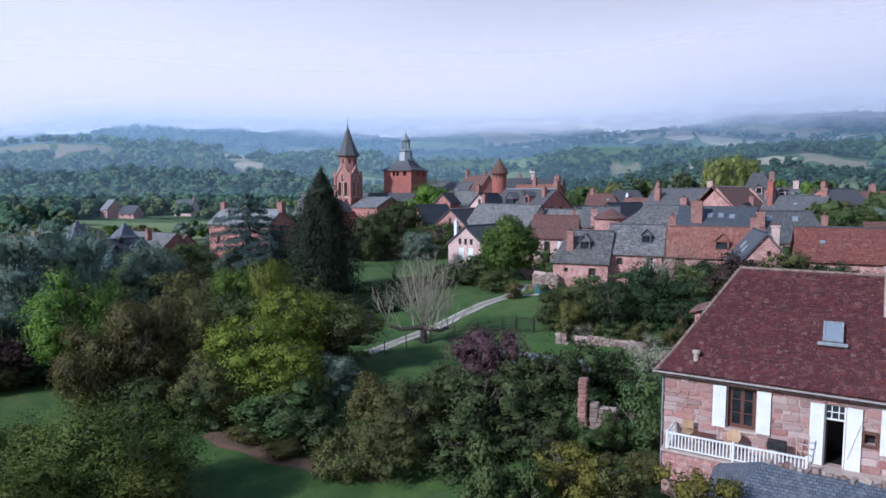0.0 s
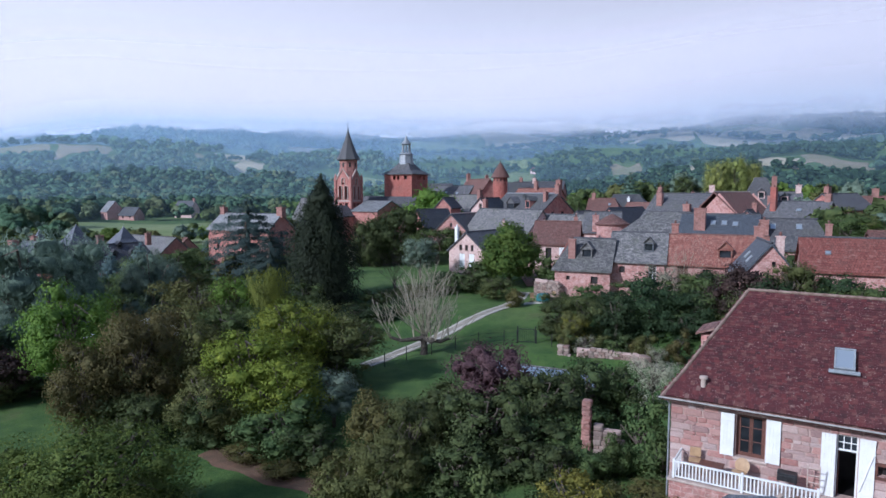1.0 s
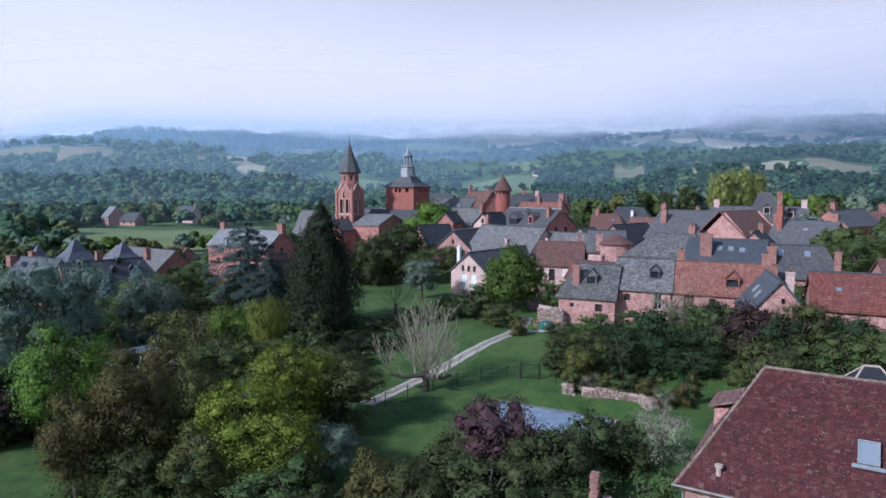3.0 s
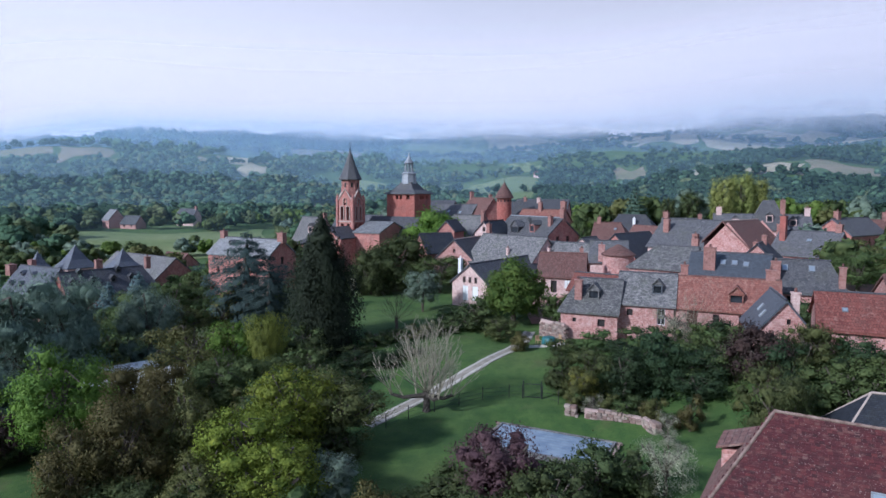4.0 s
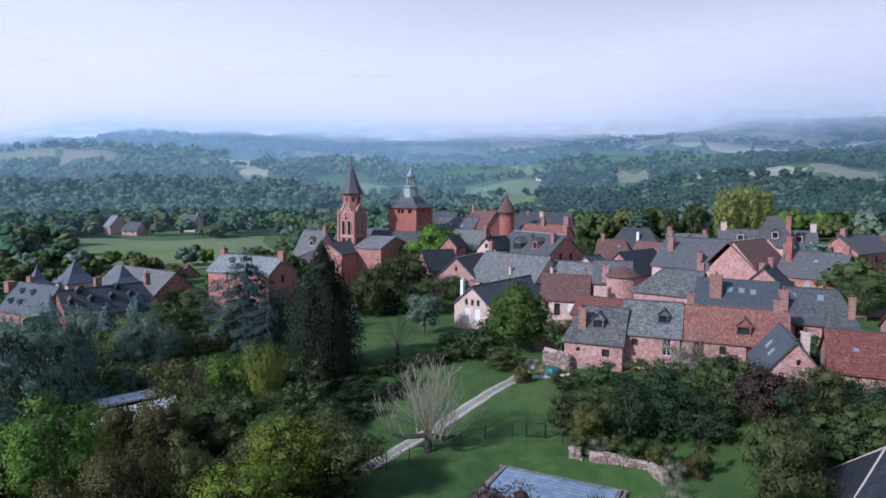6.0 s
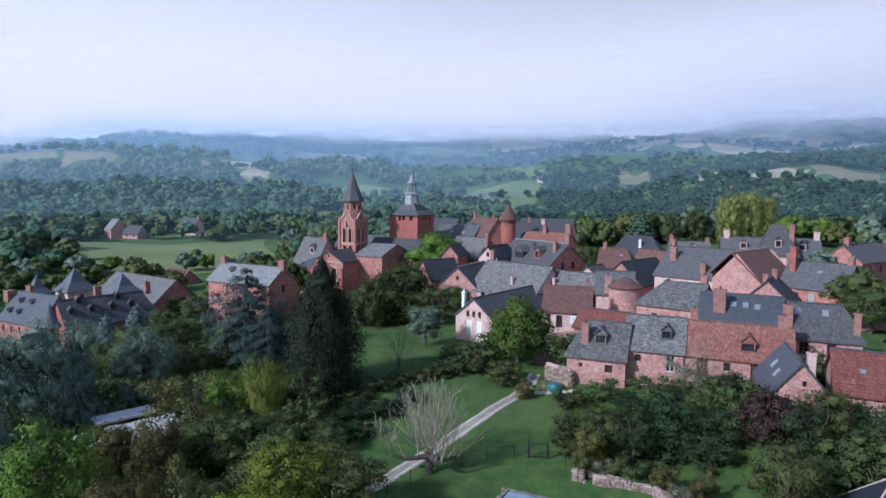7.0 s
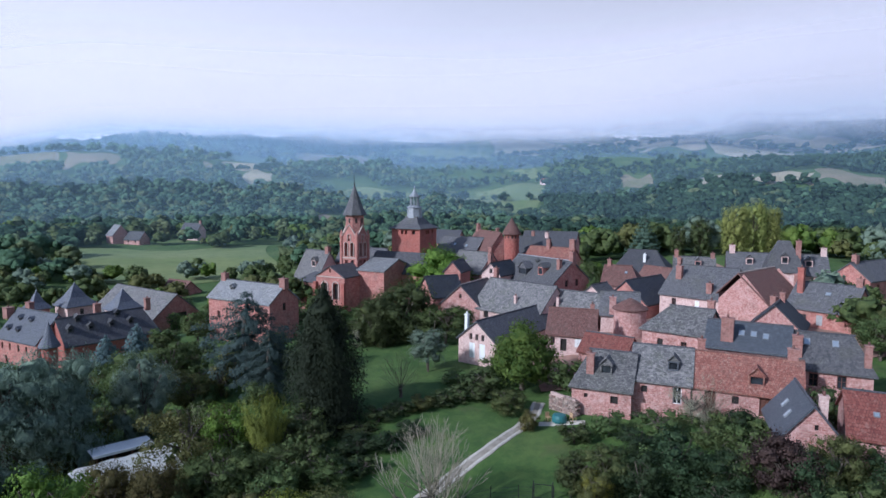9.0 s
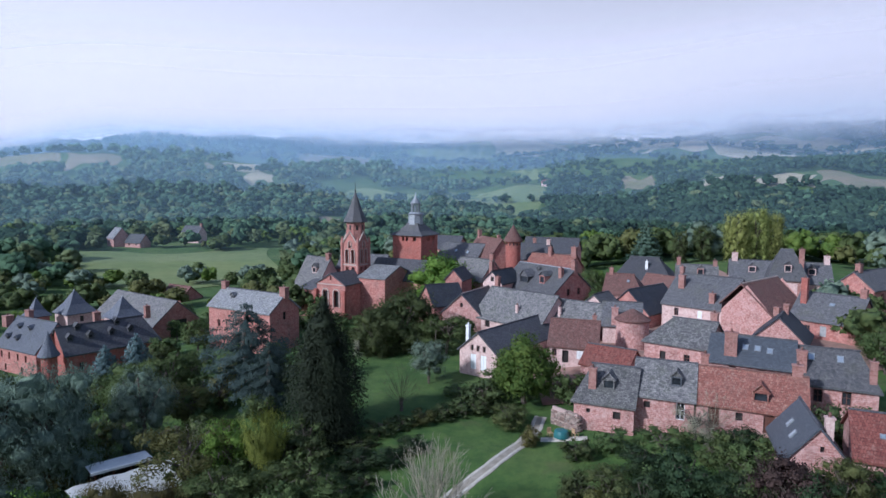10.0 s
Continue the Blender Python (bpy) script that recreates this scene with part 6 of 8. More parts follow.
species("greytree", L_GREY, 5880, 0.033, z0=0.08, ratio=0.35)
species("hedge", L_DARK, 3200, 0.034, shape="bush", lobes=34, z0=-0.15, variants=3)
species("ivy", L_GREEN, 4410, 0.041, shape="bush", lobes=18, z0=-0.15, ratio=0.85)
species("yellowbush", L_OLIVE, 4410, 0.041, shape="bush", lobes=18, z0=-0.15)
species("brownbush", L_BROWN, 4410, 0.037, shape="bush", lobes=18, z0=-0.15)
species("fore", L_FORE, 18000, 0.018, lobes=70, z0=-0.1, variants=2, core=0.32)
species("darkred", L_RED, 4900, 0.033, z0=0.0)
species("pale", L_PALE, 3500, 0.06, shape="bush", lobes=16, z0=0.0, ratio=0.10, droop=-1.0, hollow=0.9, core=0)
species("wispy", L_SHRUB, 6500, 0.05, shape="bush", lobes=40, z0=0.0, ratio=0.2, droop=-1.2, hollow=0.6, core=0.45)
# bushes in the dark leaf that stands in for shade
species("evergreen", L_SHADE_SHRUB, 5200, 0.032, shape="bush", lobes=36, z0=-0.15, variants=2, core=0.45)
species("airy", L_OLIVE, 5200, 0.030, shape="flat", lobes=30, z0=0.1, core=0)
species("green2", L_GREEN, 4312, 0.033, shape="bush", lobes=34, z0=-0.1)
species("poplar", L_POPLAR, 9000, 0.024, shape="column", lobes=54, z0=0.02, hollow=0.85, turn=1.0, core=0.4)
species("column", L_DARK, 2940, 0.037, shape="column", lobes=24, z0=0.02)
species("under", L_DARK, 1300, 0.054, shape="bush", lobes=26, z0=-0.15, variants=3)
species("undergreen", L_GREEN, 1300, 0.054, shape="bush", lobes=26, z0=-0.15, variants=2)
species("underolive", L_OLIVE, 1300, 0.050, shape="bush", lobes=26, z0=-0.15, variants=2, ratio=0.4)
species("gold", L_GOLD, 5880, 0.033, shape="bush", lobes=30, z0=-0.1, variants=1)
species("mid", L_GREEN, 1000, 0.072, lobes=18, z0=0.02, variants=3)
species("midyellow", L_YELLOW, 1000, 0.072, lobes=18, z0=0.02, variants=2)
species("middark", L_DARK, 1000, 0.072, lobes=18, z0=0.02, variants=2)
species("midgrey", L_WILLOW, 1000, 0.072, lobes=18, z0=0.02, variants=2)

G = "garden trees"
for key, x, y, top, w, label in (
    ("bright", -25.9, 43.4, 7.0, 6.8, "bright green leafy tree in early autumn"),
    ("brown", -18.5, 38.0, 6.2, 5.6, "rust-brown thinning autumn tree in the garden"),
    ("olive", -15.6, 40.0, 5.9, 4.8, "olive-brown leafy tree in early autumn"),
    ("brown", -21.0, 36.5, 4.4, 4.6, "rust-brown shrubby tree in early autumn"),
    ("yellow", -11.5, 38.0, 5.1, 6.8, "broad yellow-green leafy tree"),
    ("yellow", -10.2, 43.0, 5.9, 6.2, "yellow-green rounded tree in early autumn"),
    ("olive", -7.3, 45.0, 4.8, 7.2, "wide olive green rounded tree"),
    ("olive", -13.5, 35.5, 3.2, 4.4, "olive green leafy tree in the gardens"),
    ("yellow", -9.4, 36.0, 3.7, 5.8, "low yellow-green tree in early autumn"),
    ("spiky", -17.0, 61.5, 5.9, 5.0, "upright feathery yellow-green tree"),
    ("green", -14.5, 57.5, 2.8, 5.6, "rounded green shrubby tree"),
    ("green", -10.5, 57.0, 2.0, 5.0, "rounded green shrubby tree"),
    ("willow", -41.2, 62.0, 10.8, 12.0, "grey-green willow with upright feathery branches"),
    ("willow", -38.0, 64.5, 10.4, 9.0, "grey-green willow with upright feathery branches"),
    ("willow", -32.6, 70.5, 8.0, 7.6, "grey-green willow with upright feathery branches"),
    ("willow", -48.0, 62.0, 10.6, 11, "grey-green willow with upright feathery branches"),
    ("willow", -44.0, 55.0, 5.0, 8.5, "grey-green willow with upright feathery branches"),
    ("willow", -39.5, 54.0, 4.2, 8.0, "grey-green willow with upright feathery branches"),
    ("airy", -23.6, 60.0, 5.6, 8.0, "spreading green tree with layered branches"),
    ("bright", -20.8, 62.0, 5.4, 6.4, "spreading green tree with layered branches"),
    ("green", -18.6, 55.0, 3.6, 6.0, "spreading green tree with layered branches"),
    ("cedar", -24.9, 81.0, 11.9, 12.4, "blue-green cedar with spreading branches"),
    ("cedar", -21.0, 77.0, 8.2, 8.4, "blue-green cedar with spreading branches"),
    ("yew", -7.6, 100.0, 11.5, 12.0, "broad dark yew tree by the church"),
    ("yew", -11.5, 97.0, 9.4, 7.0, "dark evergreen tree by the church"),
    ("flatcedar", -1.0, 97.0, 8.4, 8.6, "flat-topped green cedar beside the house"),
    ("round", 8.0, 77.2, 9.4, 8.0, "dense rounded green tree by the house"),
    ("dome", -1.7, 124.4, 15.0, 12.6, "bright green domed tree by the tower"),
    ("darkred", -31.4, 45.0, 2.0, 5.0, "dark red-leaved shrubby tree on grass"),
    ("darkred", -35.0, 44.0, 2.4, 5.0, "dark red-leaved shrubby tree on grass"),
    ("fore", -13.9, 25.6, 3.7, 7.4, "olive green leafy young tree on the lawn"),
    ("fore", -17.6, 25.2, 2.9, 5.4, "olive green leafy young tree on the lawn"),
    ("fore", -11.8, 24.0, 1.9, 4.2, "olive green leafy young tree on the lawn"),
    ("fore", -15.6, 21.8, 2.6, 5.6, "olive green leafy young tree on the lawn"),
    ("greytree", -6.5, 37.0, 2.7, 3.9, "silver-grey olive tree among shrubs"),
    ("green", -34.8, 82.0, 6.0, 7.4, "green leafy tree in the gardens"), ("green", -38.7, 80.0, 5.1, 6.2, "green leafy tree in the gardens"), ("olive", -30.5, 76.0, 4.0, 6.6, "olive green leafy tree in the gardens"),
    ("brown", -22.6, 51.5, 4.0, 4.6, "pale brown twiggy tree among bushes"), ("brown", -26.4, 52.5, 3.6, 4.8, "pale brown twiggy tree among bushes"), ("brown", -28.6, 54.6, 0.9, 5.0, "pale brown twiggy tree among bushes"),
    ("green", 24.6, 118.8, 12.6, 5.0, "green leafy tree in a village yard"), ("green", 23.6, 114.0, 10.6, 4.6, "green leafy tree in a village yard"), ("bright", 26.0, 121.0, 12.4, 5.4, "bright green leafy tree in a village yard"), ("olive", 28.6, 119.6, 12.0, 5.0, "olive green leafy tree in a village yard"),
    ("green", 50.5, 80.0, 10.6, 7.0, "green leafy tree beside the terrace"), ("olive", 55.4, 86.0, 11.2, 7.4, "olive green leafy tree at the village edge"), ("green", 54.6, 74.6, 9.4, 6.4, "green leafy tree beside the terrace"), ("green", 59.4, 79.0, 10.4, 7.4, "green leafy tree at the village edge"),
    ("poplar", 70.4, 165, 21.0, 9.0, "tall yellowing poplar behind the village"), ("poplar", 75.6, 166, 21.9, 9.6, "tall yellowing poplar behind the village"), ("poplar", 80.0, 167, 20.6, 8.4, "tall yellowing poplar behind the village"),
    ("column", 57.6, 168, 16.0, 5.8, "dark upright evergreen behind the village"), ("column", 64.0, 170, 17.4, 8.0, "dark upright evergreen behind the village"),
):
    plant(key, x, y, top, w, label, group=G)
plant("spruce", -13.2, 69.2, 14.7, 9.0, "tall dark spruce with drooping branches", group=G)
plant("bluespruce", -47.3, 90.0, 4.4, 6.2, "blue spruce beside the manor", group=G)
plant("bluespruce", -44.0, 92.0, 5.6, 6.4, "blue spruce beside the manor", group=G)
plant("fir", 51.1, 175.0, 18.5, 10.0, "blue-green conifer behind the village", group=G)

for key, x, y, top, w, label in (
    ("purple", 2.6, 35.4, 5.2, 5.2, "purple-leaved smoke bush beside the pool"),
    ("brownbush", -3.6, 33.0, 2.8, 3.6, "brownish overgrown shrub in the garden"),
    ("wispy", -1.6, 31.0, 3.1, 4.2, "feathery olive overgrown garden shrub"), ("hedge", 1.8, 30.5, 3.9, 4.8, "dark green shrub with trailing ivy"), ("hedge", 5.0, 33.0, 4.0, 4.6, "dark green shrub with trailing ivy"),
    ("hedge", 8.2, 36.0, 3.9, 4.6, "dark green overgrown garden shrub"), ("wispy", -2.4, 28.4, 2.2, 3.8, "feathery olive overgrown garden shrub"), ("hedge", 0.6, 28.2, 2.0, 3.8, "dark green overgrown garden shrub"), ("hedge", 3.4, 28.8, 1.9, 3.4, "dark green overgrown garden shrub"),
    ("yellowbush", -4.4, 28.6, 1.4, 3.2, "olive overgrown garden shrub"), ("hedge", -6.9, 33.0, 0.9, 4.0, "dark green bramble along the lawn"), ("hedge", -10.0, 34.8, 0.3, 3.8, "dark green bramble along the lawn"), ("hedge", -13.4, 36.2, 0.8, 3.9, "dark green bramble along the lawn"),
    ("brownbush", -5.4, 31.2, -0.4, 3.0, "reddish brown bramble along the lawn"), ("brownbush", -8.0, 32.0, -0.5, 3.0, "reddish brown bramble along the lawn"), ("brownbush", -10.6, 33.4, -0.5, 2.8, "reddish brown bramble along the lawn"),
    ("ivy", 1.9, 21.0, 3.9, 2.6, "large-leaved green shrub in the garden"), ("ivy", 2.9, 20.6, 3.2, 2.2, "large-leaved green shrub in the garden"), ("gold", 4.6, 22.0, 3.2, 3.2, "yellowing overgrown shrub in the garden"), ("yellowbush", 6.3, 21.4, 3.0, 2.6, "yellowing overgrown shrub in the garden"), ("hedge", 10.2, 36.6, 3.4, 3.4, "dark green overgrown garden shrub"), ("hedge", 6.8, 34.4, 3.9, 4.0, "dark green overgrown garden shrub"), ("ivy", 6.6, 29.2, 2.7, 2.0, "ivy grown over a broken wall"), ("hedge", 4.8, 26.0, 2.7, 2.6, "dark green overgrown garden shrub"),
    ("ivy", 8.7, 28.2, 3.9, 3.0, "ivy grown over a broken wall"), ("ivy", 9.3, 26.6, 2.4, 2.4, "ivy grown over a broken wall"), ("ivy", 7.0, 27.2, 2.3, 1.8, "ivy grown over a broken wall"), ("green2", 6.1, 26.4, 2.3, 2.2, "loose green shrub before a ruined pillar"), ("ivy", 7.7, 27.4, 2.6, 1.6, "ivy grown over a broken wall"),
    ("gold", 7.5, 18.2, 4.2, 2.7, "golden-green climbing shrub by the terrace"),
    ("brownbush", 5.0, 23.8, 1.9, 3.2, "reddish brown bramble along the lawn"), ("brownbush", 8.2, 24.4, 1.7, 2.2, "reddish brown bramble along the lawn"),
    ("pale", 12.3, 37.0, 3.6, 3.8, "pale grey twiggy shrub on grass"), ("wispy", 20.7, 42.0, 6.7, 5.6, "feathery olive green shrub on grass"),
    ("green2", 26.3, 44.0, 6.4, 5.0, "dense green leafy garden shrub"), ("green2", 29.4, 44.5, 6.8, 5.4, "dense green leafy garden shrub"), ("wispy", 12.0, 54.6, 4.6, 4.6, "loose olive green garden shrub"), ("hedge", 9.8, 55.4, 4.0, 3.4, "dark green overgrown garden shrub"),
    ("evergreen", 17.6, 53.4, 6.6, 5.8, "dense green leafy garden shrub"), ("evergreen", 14.3, 52.6, 5.0, 4.2, "dark green overgrown garden shrub"), ("gold", 11.0, 53.0, 3.0, 2.6, "small yellow-green shrub by the wall"), ("evergreen", 20.4, 52.0, 5.2, 4.4, "dense green leafy garden shrub"), ("yellowbush", 10.6, 52.8, 3.2, 2.6, "small yellow-green shrub by the wall"),
    ("darkred", 23.4, 49.2, 7.6, 5.2, "dark twiggy reddish shrub by the cottage"), ("wispy", 26.6, 48.6, 8.0, 4.4, "dark green overgrown garden shrub"), ("evergreen", 29.4, 46.8, 7.2, 4.6, "dark green overgrown garden shrub"), ("evergreen", 34.4, 46.0, 6.3, 5.0, "dark green overgrown garden shrub"), ("evergreen", 24.6, 48.0, 7.1, 4.2, "dark green overgrown garden shrub"),
    ("brownbush", 17.1, 46.0, 3.3, 2.2, "small red-brown shrub on the lawn"), ("yellowbush", 15.2, 47.6, 2.6, 1.8, "small golden shrub by the wall"), ("brownbush", 7.5, 66.2, 3.1, 2.4, "reddish shrub beside the path"),
    ("yellowbush", 9.9, 50.8, 1.7, 1.8, "low green border plants by the wall"), ("pale", 11.2, 50.2, 1.9, 1.9, "pale grasses above the garden wall"), ("undergreen", 13.4, 49.2, 1.8, 2.0, "low green border plants by the wall"), ("brownbush", 14.9, 48.6, 1.9, 1.6, "reddish creeper on the garden wall"), ("pale", 15.4, 45.6, 2.0, 1.6, "pale grasses by the garden wall"), ("pale", 14.6, 43.2, 1.8, 2.2, "pale grasses by the garden wall"), ("yellowbush", 12.4, 50.6, 1.7, 2.2, "low grassy border plants"), ("hedge", 14.6, 49.6, 1.9, 2.4, "low green border plants by the wall"), ("green2", 10.6, 51.4, 1.5, 2.0, "low green border plants by the wall"),
    ("under", 3.4, 76.4, 5.2, 5.4, "clipped green hedge shrub"), ("undergreen", 0.6, 78.6, 3.4, 4.6, "green leafy shrub near the house"), ("under", -1.2, 72.6, 3.2, 3.4, "dark green hedge shrub on the lawn"), ("yellowbush", -3.4, 71.2, 2.8, 3.2, "olive hedge shrub on the lawn"), ("under", -5.6, 70.0, 2.7, 3.2, "dark green hedge shrub on the lawn"), ("under", 0.8, 73.8, 3.4, 3.4, "dark green hedge shrub on the lawn"), ("under", 2.8, 74.4, 3.6, 3.6, "dark green hedge shrub on the lawn"), ("under", -7.6, 68.6, 2.6, 3.2, "dark green hedge shrub on the lawn"),
    ("wispy", 5.8, 70.6, 3.8, 4.4, "grey-green loose shrub beside the path"), ("undergreen", 13.0, 76.0, 6.2, 4.6, "green shrub behind the cottage"), ("greytree", -3.1, 84.0, 7.4, 5.6, "grey-green leafy small tree"), ("undergreen", 5.0, 80.5, 4.8, 4.6, "green shrub with red tips"),
    ("pale", -13.7, 95.0, 5.0, 1.7, "tall pale pampas grass on the lawn"), ("evergreen", -8.8, 62.4, 1.9, 4.4, "dark green hedge shrub on the lawn"), ("evergreen", -6.2, 63.4, 1.8, 3.8, "dark green hedge shrub on the lawn"), ("under", -10.4, 60.0, 1.7, 4.4, "dark green hedge shrub on the lawn"), ("under", -8.0, 59.2, 1.3, 3.6, "dark green hedge shrub on the lawn"), ("evergreen", -4.2, 65.6, 2.2, 3.6, "dark green hedge shrub on the lawn"), ("under", -9.5, 66.0, 1.7, 4.6, "dark green hedge shrub on the lawn"), ("under", -16.5, 65.0, 2.4, 4.6, "dark green hedge shrub on the lawn"),
    ("under", 33.2, 61.6, 7.9, 4.2, "dark green bushes between the houses"), ("under", 32.6, 58.6, 7.4, 3.6, "dark green bushes between the houses"), ("undergreen", 35.6, 60.2, 7.8, 4.4, "dark green bushes between the houses"),
    ("evergreen", 33.0, 47.0, 6.2, 6.0, "dark green overgrown garden shrub"), ("under", 11.2, 62.6, 3.4, 3.6, "dark green shrub by the cottage"), ("undergreen", 14.6, 63.6, 4.2, 3.8, "green shrub below the cottage"), ("undergreen", 19.0, 62.4, 4.6, 5.0, "green shrub below the cottage"), ("pale", 22.6, 64.4, 6.2, 4.6, "bare grey twiggy shrub"), ("evergreen", 25.2, 60.0, 5.0, 4.8, "dark green overgrown garden shrub"),
):
    plant(key, x, y, top, w, label, "bush", "bush", "garden shrubs", sink=0.1)


# thickets that close the garden between the single trees
fill = random.Random(31)


def thicket(n, x0, x1, y0, y1, tmin, tmax, keys, keep=lambda x, y: True):
    done = 0
    for _ in range(n * 8):
        if done == n:
            return
        x, y = fill.uniform(x0, x1), fill.uniform(y0, y1)
        if keep(x, y):
            done += 1
            plant(fill.choice(keys), x, y, gz(x, y) + fill.uniform(tmin, tmax), fill.uniform(3.4, 5.6), "mixed green undergrowth below the garden trees", "bush", "bush", "undergrowth")


def left_of_lawn(x, y):
    return x < np.interp(y, (28, 36, 45, 52, 60, 70, 80, 92), (-9.5, -8.0, -5.5, -7.5, -11.5, -16.5, -19, -24))


thicket(34, -34, -5, 33, 50, 2.2, 3.8, ("hedge", "green2", "wispy", "hedge"), lambda x, y: left_of_lawn(x, y) and not (x < -22 and y < 40))
thicket(40, -52, -8, 50, 66, 3.0, 5.0, ("under", "undergreen", "underolive"), lambda x, y: left_of_lawn(x, y) and not (-36 < x < -24.5 and y > 53))
thicket(34, -52, -20, 66, 92, 3.0, 5.5, ("under", "undergreen", "underolive"), lambda x, y: left_of_lawn(x, y) and not (-36 < x < -24.5 and y < 73))
thicket(10, -3, 9, 29, 37, 2.0, 3.4, ("hedge", "hedge", "green2"), lambda x, y: math.hypot(x - 2.4, y - 35) > 1.5)
thicket(14, 14, 34, 50, 60, 2.5, 3.6, ("evergreen", "undergreen"), lambda x, y: not (28.5 < x and y > 52))

thicket(30, -52, -24, 92, 128, 3.0, 5.5, ("under", "undergreen", "mid"), lambda x, y: not (-41 < x < -22 and 98 < y < 114) and not (x < -46 and y < 120))
thicket(16, -22, -8, 100, 118, 2.0, 4.0, ("under", "undergreen"))
thicket(14, -100, -74, 84, 104, 3.0, 6.0, ("mid", "under"))

# bare tree: trunk, heavy side limbs and many upright shoots
def bare_tree(x, y, top, width, label, material, seed=1, stems=13, limb=True, girth=0.07):
    """A leafless tree: stems that fan out of a low fork, each with side branches and fine twigs."""
    rng = random.Random(seed)
    z = gz(x, y) - 0.1
    root = thing("tree", pose(x, y, z), label, "tree", G)
    h, lim = top - z, width / 2
    thick = 0.045 * h
    fork = h * 0.19
    bm = bmesh.new()
    tube(bm, [(0, 0, -0.2), (0.04, 0.02, fork * 0.5), (-0.03, 0.03, fork), (0, 0, fork * 1.25)], (thick * 1.2, thick * 0.8, thick, thick * 0.4), 9)
    fine = bmesh.new()
    starts = [Vector((0, 0, fork * 1.05))]
    if limb:
        for a, s, dz, up in ((0.1, 0.62, -0.45, 0.15), (3.2, 0.80, -0.30, 0.25), (1.4, 0.5, 0.1, 0.3), (5.3, 0.5, -0.2, 0.2)):
            c = Vector((math.cos(a), math.sin(a), 0))
            pts = [Vector((0, 0, fork * 0.92)), c * s * lim * 0.3 + Vector((0, 0, fork + dz * 0.6)), c * s * lim * 0.68 + Vector((0, 0, fork + dz)), c * s * lim + Vector((0, 0, fork + dz + 0.25)), c * s * lim * 1.08 + Vector((0, 0, fork + dz + up))]
            tube(bm, pts, (thick * 0.62, thick * 0.5, thick * 0.42, thick * 0.34, thick * 0.16), 6)
            starts += [pts[3], pts[4], pts[2]]
    reach = lambda d: Vector((d.x * lim, d.y * lim, fork + (h - fork) * d.z))

    def grow(p, d, length, r, level):
        """One branch that bends upwards, and its side branches."""
        bend = Vector((rng.gauss(0, 0.08), rng.gauss(0, 0.08), 0.10))
        m = p + d * length * 0.5 + bend * length * -0.25
        e = p + d * length + bend * length * 0.35
        tube(fine, [p, m, e], (r, r * 0.72, r * 0.34), 5 if level == 0 else 3)
        if level < (3 if limb else 2):
            for j in range((5, 4, 3)[level]):
                f = 0.3 + 0.68 * (j + rng.random()) / 5
                b = p.lerp(m, f * 2) if f < 0.5 else m.lerp(e, f * 2 - 1)
                side = Vector((rng.gauss(0, 1), rng.gauss(0, 1), rng.gauss(0, 0.5)))
                way = (d + side.normalized() * rng.uniform(0.4, 0.85) + Vector((0, 0, 0.10))).normalized()
                grow(b, way, length * (1 - f * 0.55) * rng.uniform(0.42, 0.62), r * 0.45, level + 1)

    for k in range(stems):
        a = k * 2.39996 + rng.uniform(-0.3, 0.3)
        lean = 1.1 * math.sqrt((k + 0.5) / stems)
        tip = reach(Vector((math.cos(a) * lean, math.sin(a) * lean, math.sqrt(max(0.05, 1 - 0.72 * lean * lean)) * rng.uniform(0.88, 1.0))))
        p = rng.choice(starts[:1] * 9 + [q * 0.45 + Vector((0, 0, fork * 0.5)) for q in starts if q.dot(Vector((math.cos(a), math.sin(a), 0))) > 0])
        grow(p, (tip - p).normalized(), (tip - p).length * 0.9, thick * girth, 0)
    for q in starts[1:]:
        for _ in range(2):
            grow(q, Vector((rng.gauss(0, 0.3) + q.x * 0.12, rng.gauss(0, 0.3) + q.y * 0.12, 1)).normalized(), h * rng.uniform(0.25, 0.45), thick * 0.12, 1)
    part("trunk", bm, M_BARK_DARK if limb else material, root)
    part("crown", fine, material, root, "pale upright bare shoots")
    return root


bare_tree(-1.65, 52.2, 7.7, 6.6, "bare pollarded tree with pale upright shoots", M_BARK_PALE, 3, 34, True, 0.11)
bare_tree(-5.8, 74.5, 6.8, 5.2, "thin bare young tree on the lawn", M_BARK, 7, 22, False)
bare_tree(24.4, 65.0, 7.4, 5.4, "bare grey tree in front of the cottage", M_BARK_PALE, 9, 30, False)
bare_tree(22.8, 51.6, 6.6, 5.4, "dark bare twiggy tree among shrubs", M_BARK, 11, 26, False)
bare_tree(-24.8, 65.0, 3.4, 4.6, "pale bare twiggy tree among shrubs", M_BARK_PALE, 13, 26, False)

# trees round the village, singly placed
rng = random.Random(21)
KINDS = ("mid", "mid", "middark", "midyellow", "midgrey", "mid")
NAMES = {"mid": "green leafy village tree", "middark": "dark green tree at the village edge", "midyellow": "yellowing autumn tree at the village edge", "midgrey": "grey-green tree at the village edge"}
TAKEN = [(-142, 272), (-133, 270), (-119, 294)]


FAR_TREES = {"mid": [], "middark": [], "midyellow": [], "midgrey": []}


def scatter(n, x0, x1, y0, y1, hmin, hmax, keep=lambda x, y: True):
    """Trees past the gardens, too many and too small to pick apart."""
    done = 0
    for _ in range(n * 6):
        if done >= n:
            break
        x, y = rng.uniform(x0, x1), rng.uniform(y0, y1)
        if not keep(x, y):
            continue
        h = rng.uniform(hmin, hmax)
        FAR_TREES[rng.choice(KINDS)].append((x, y, gz(x, y), h, h * rng.uniform(0.8, 1.15)))
        done += 1


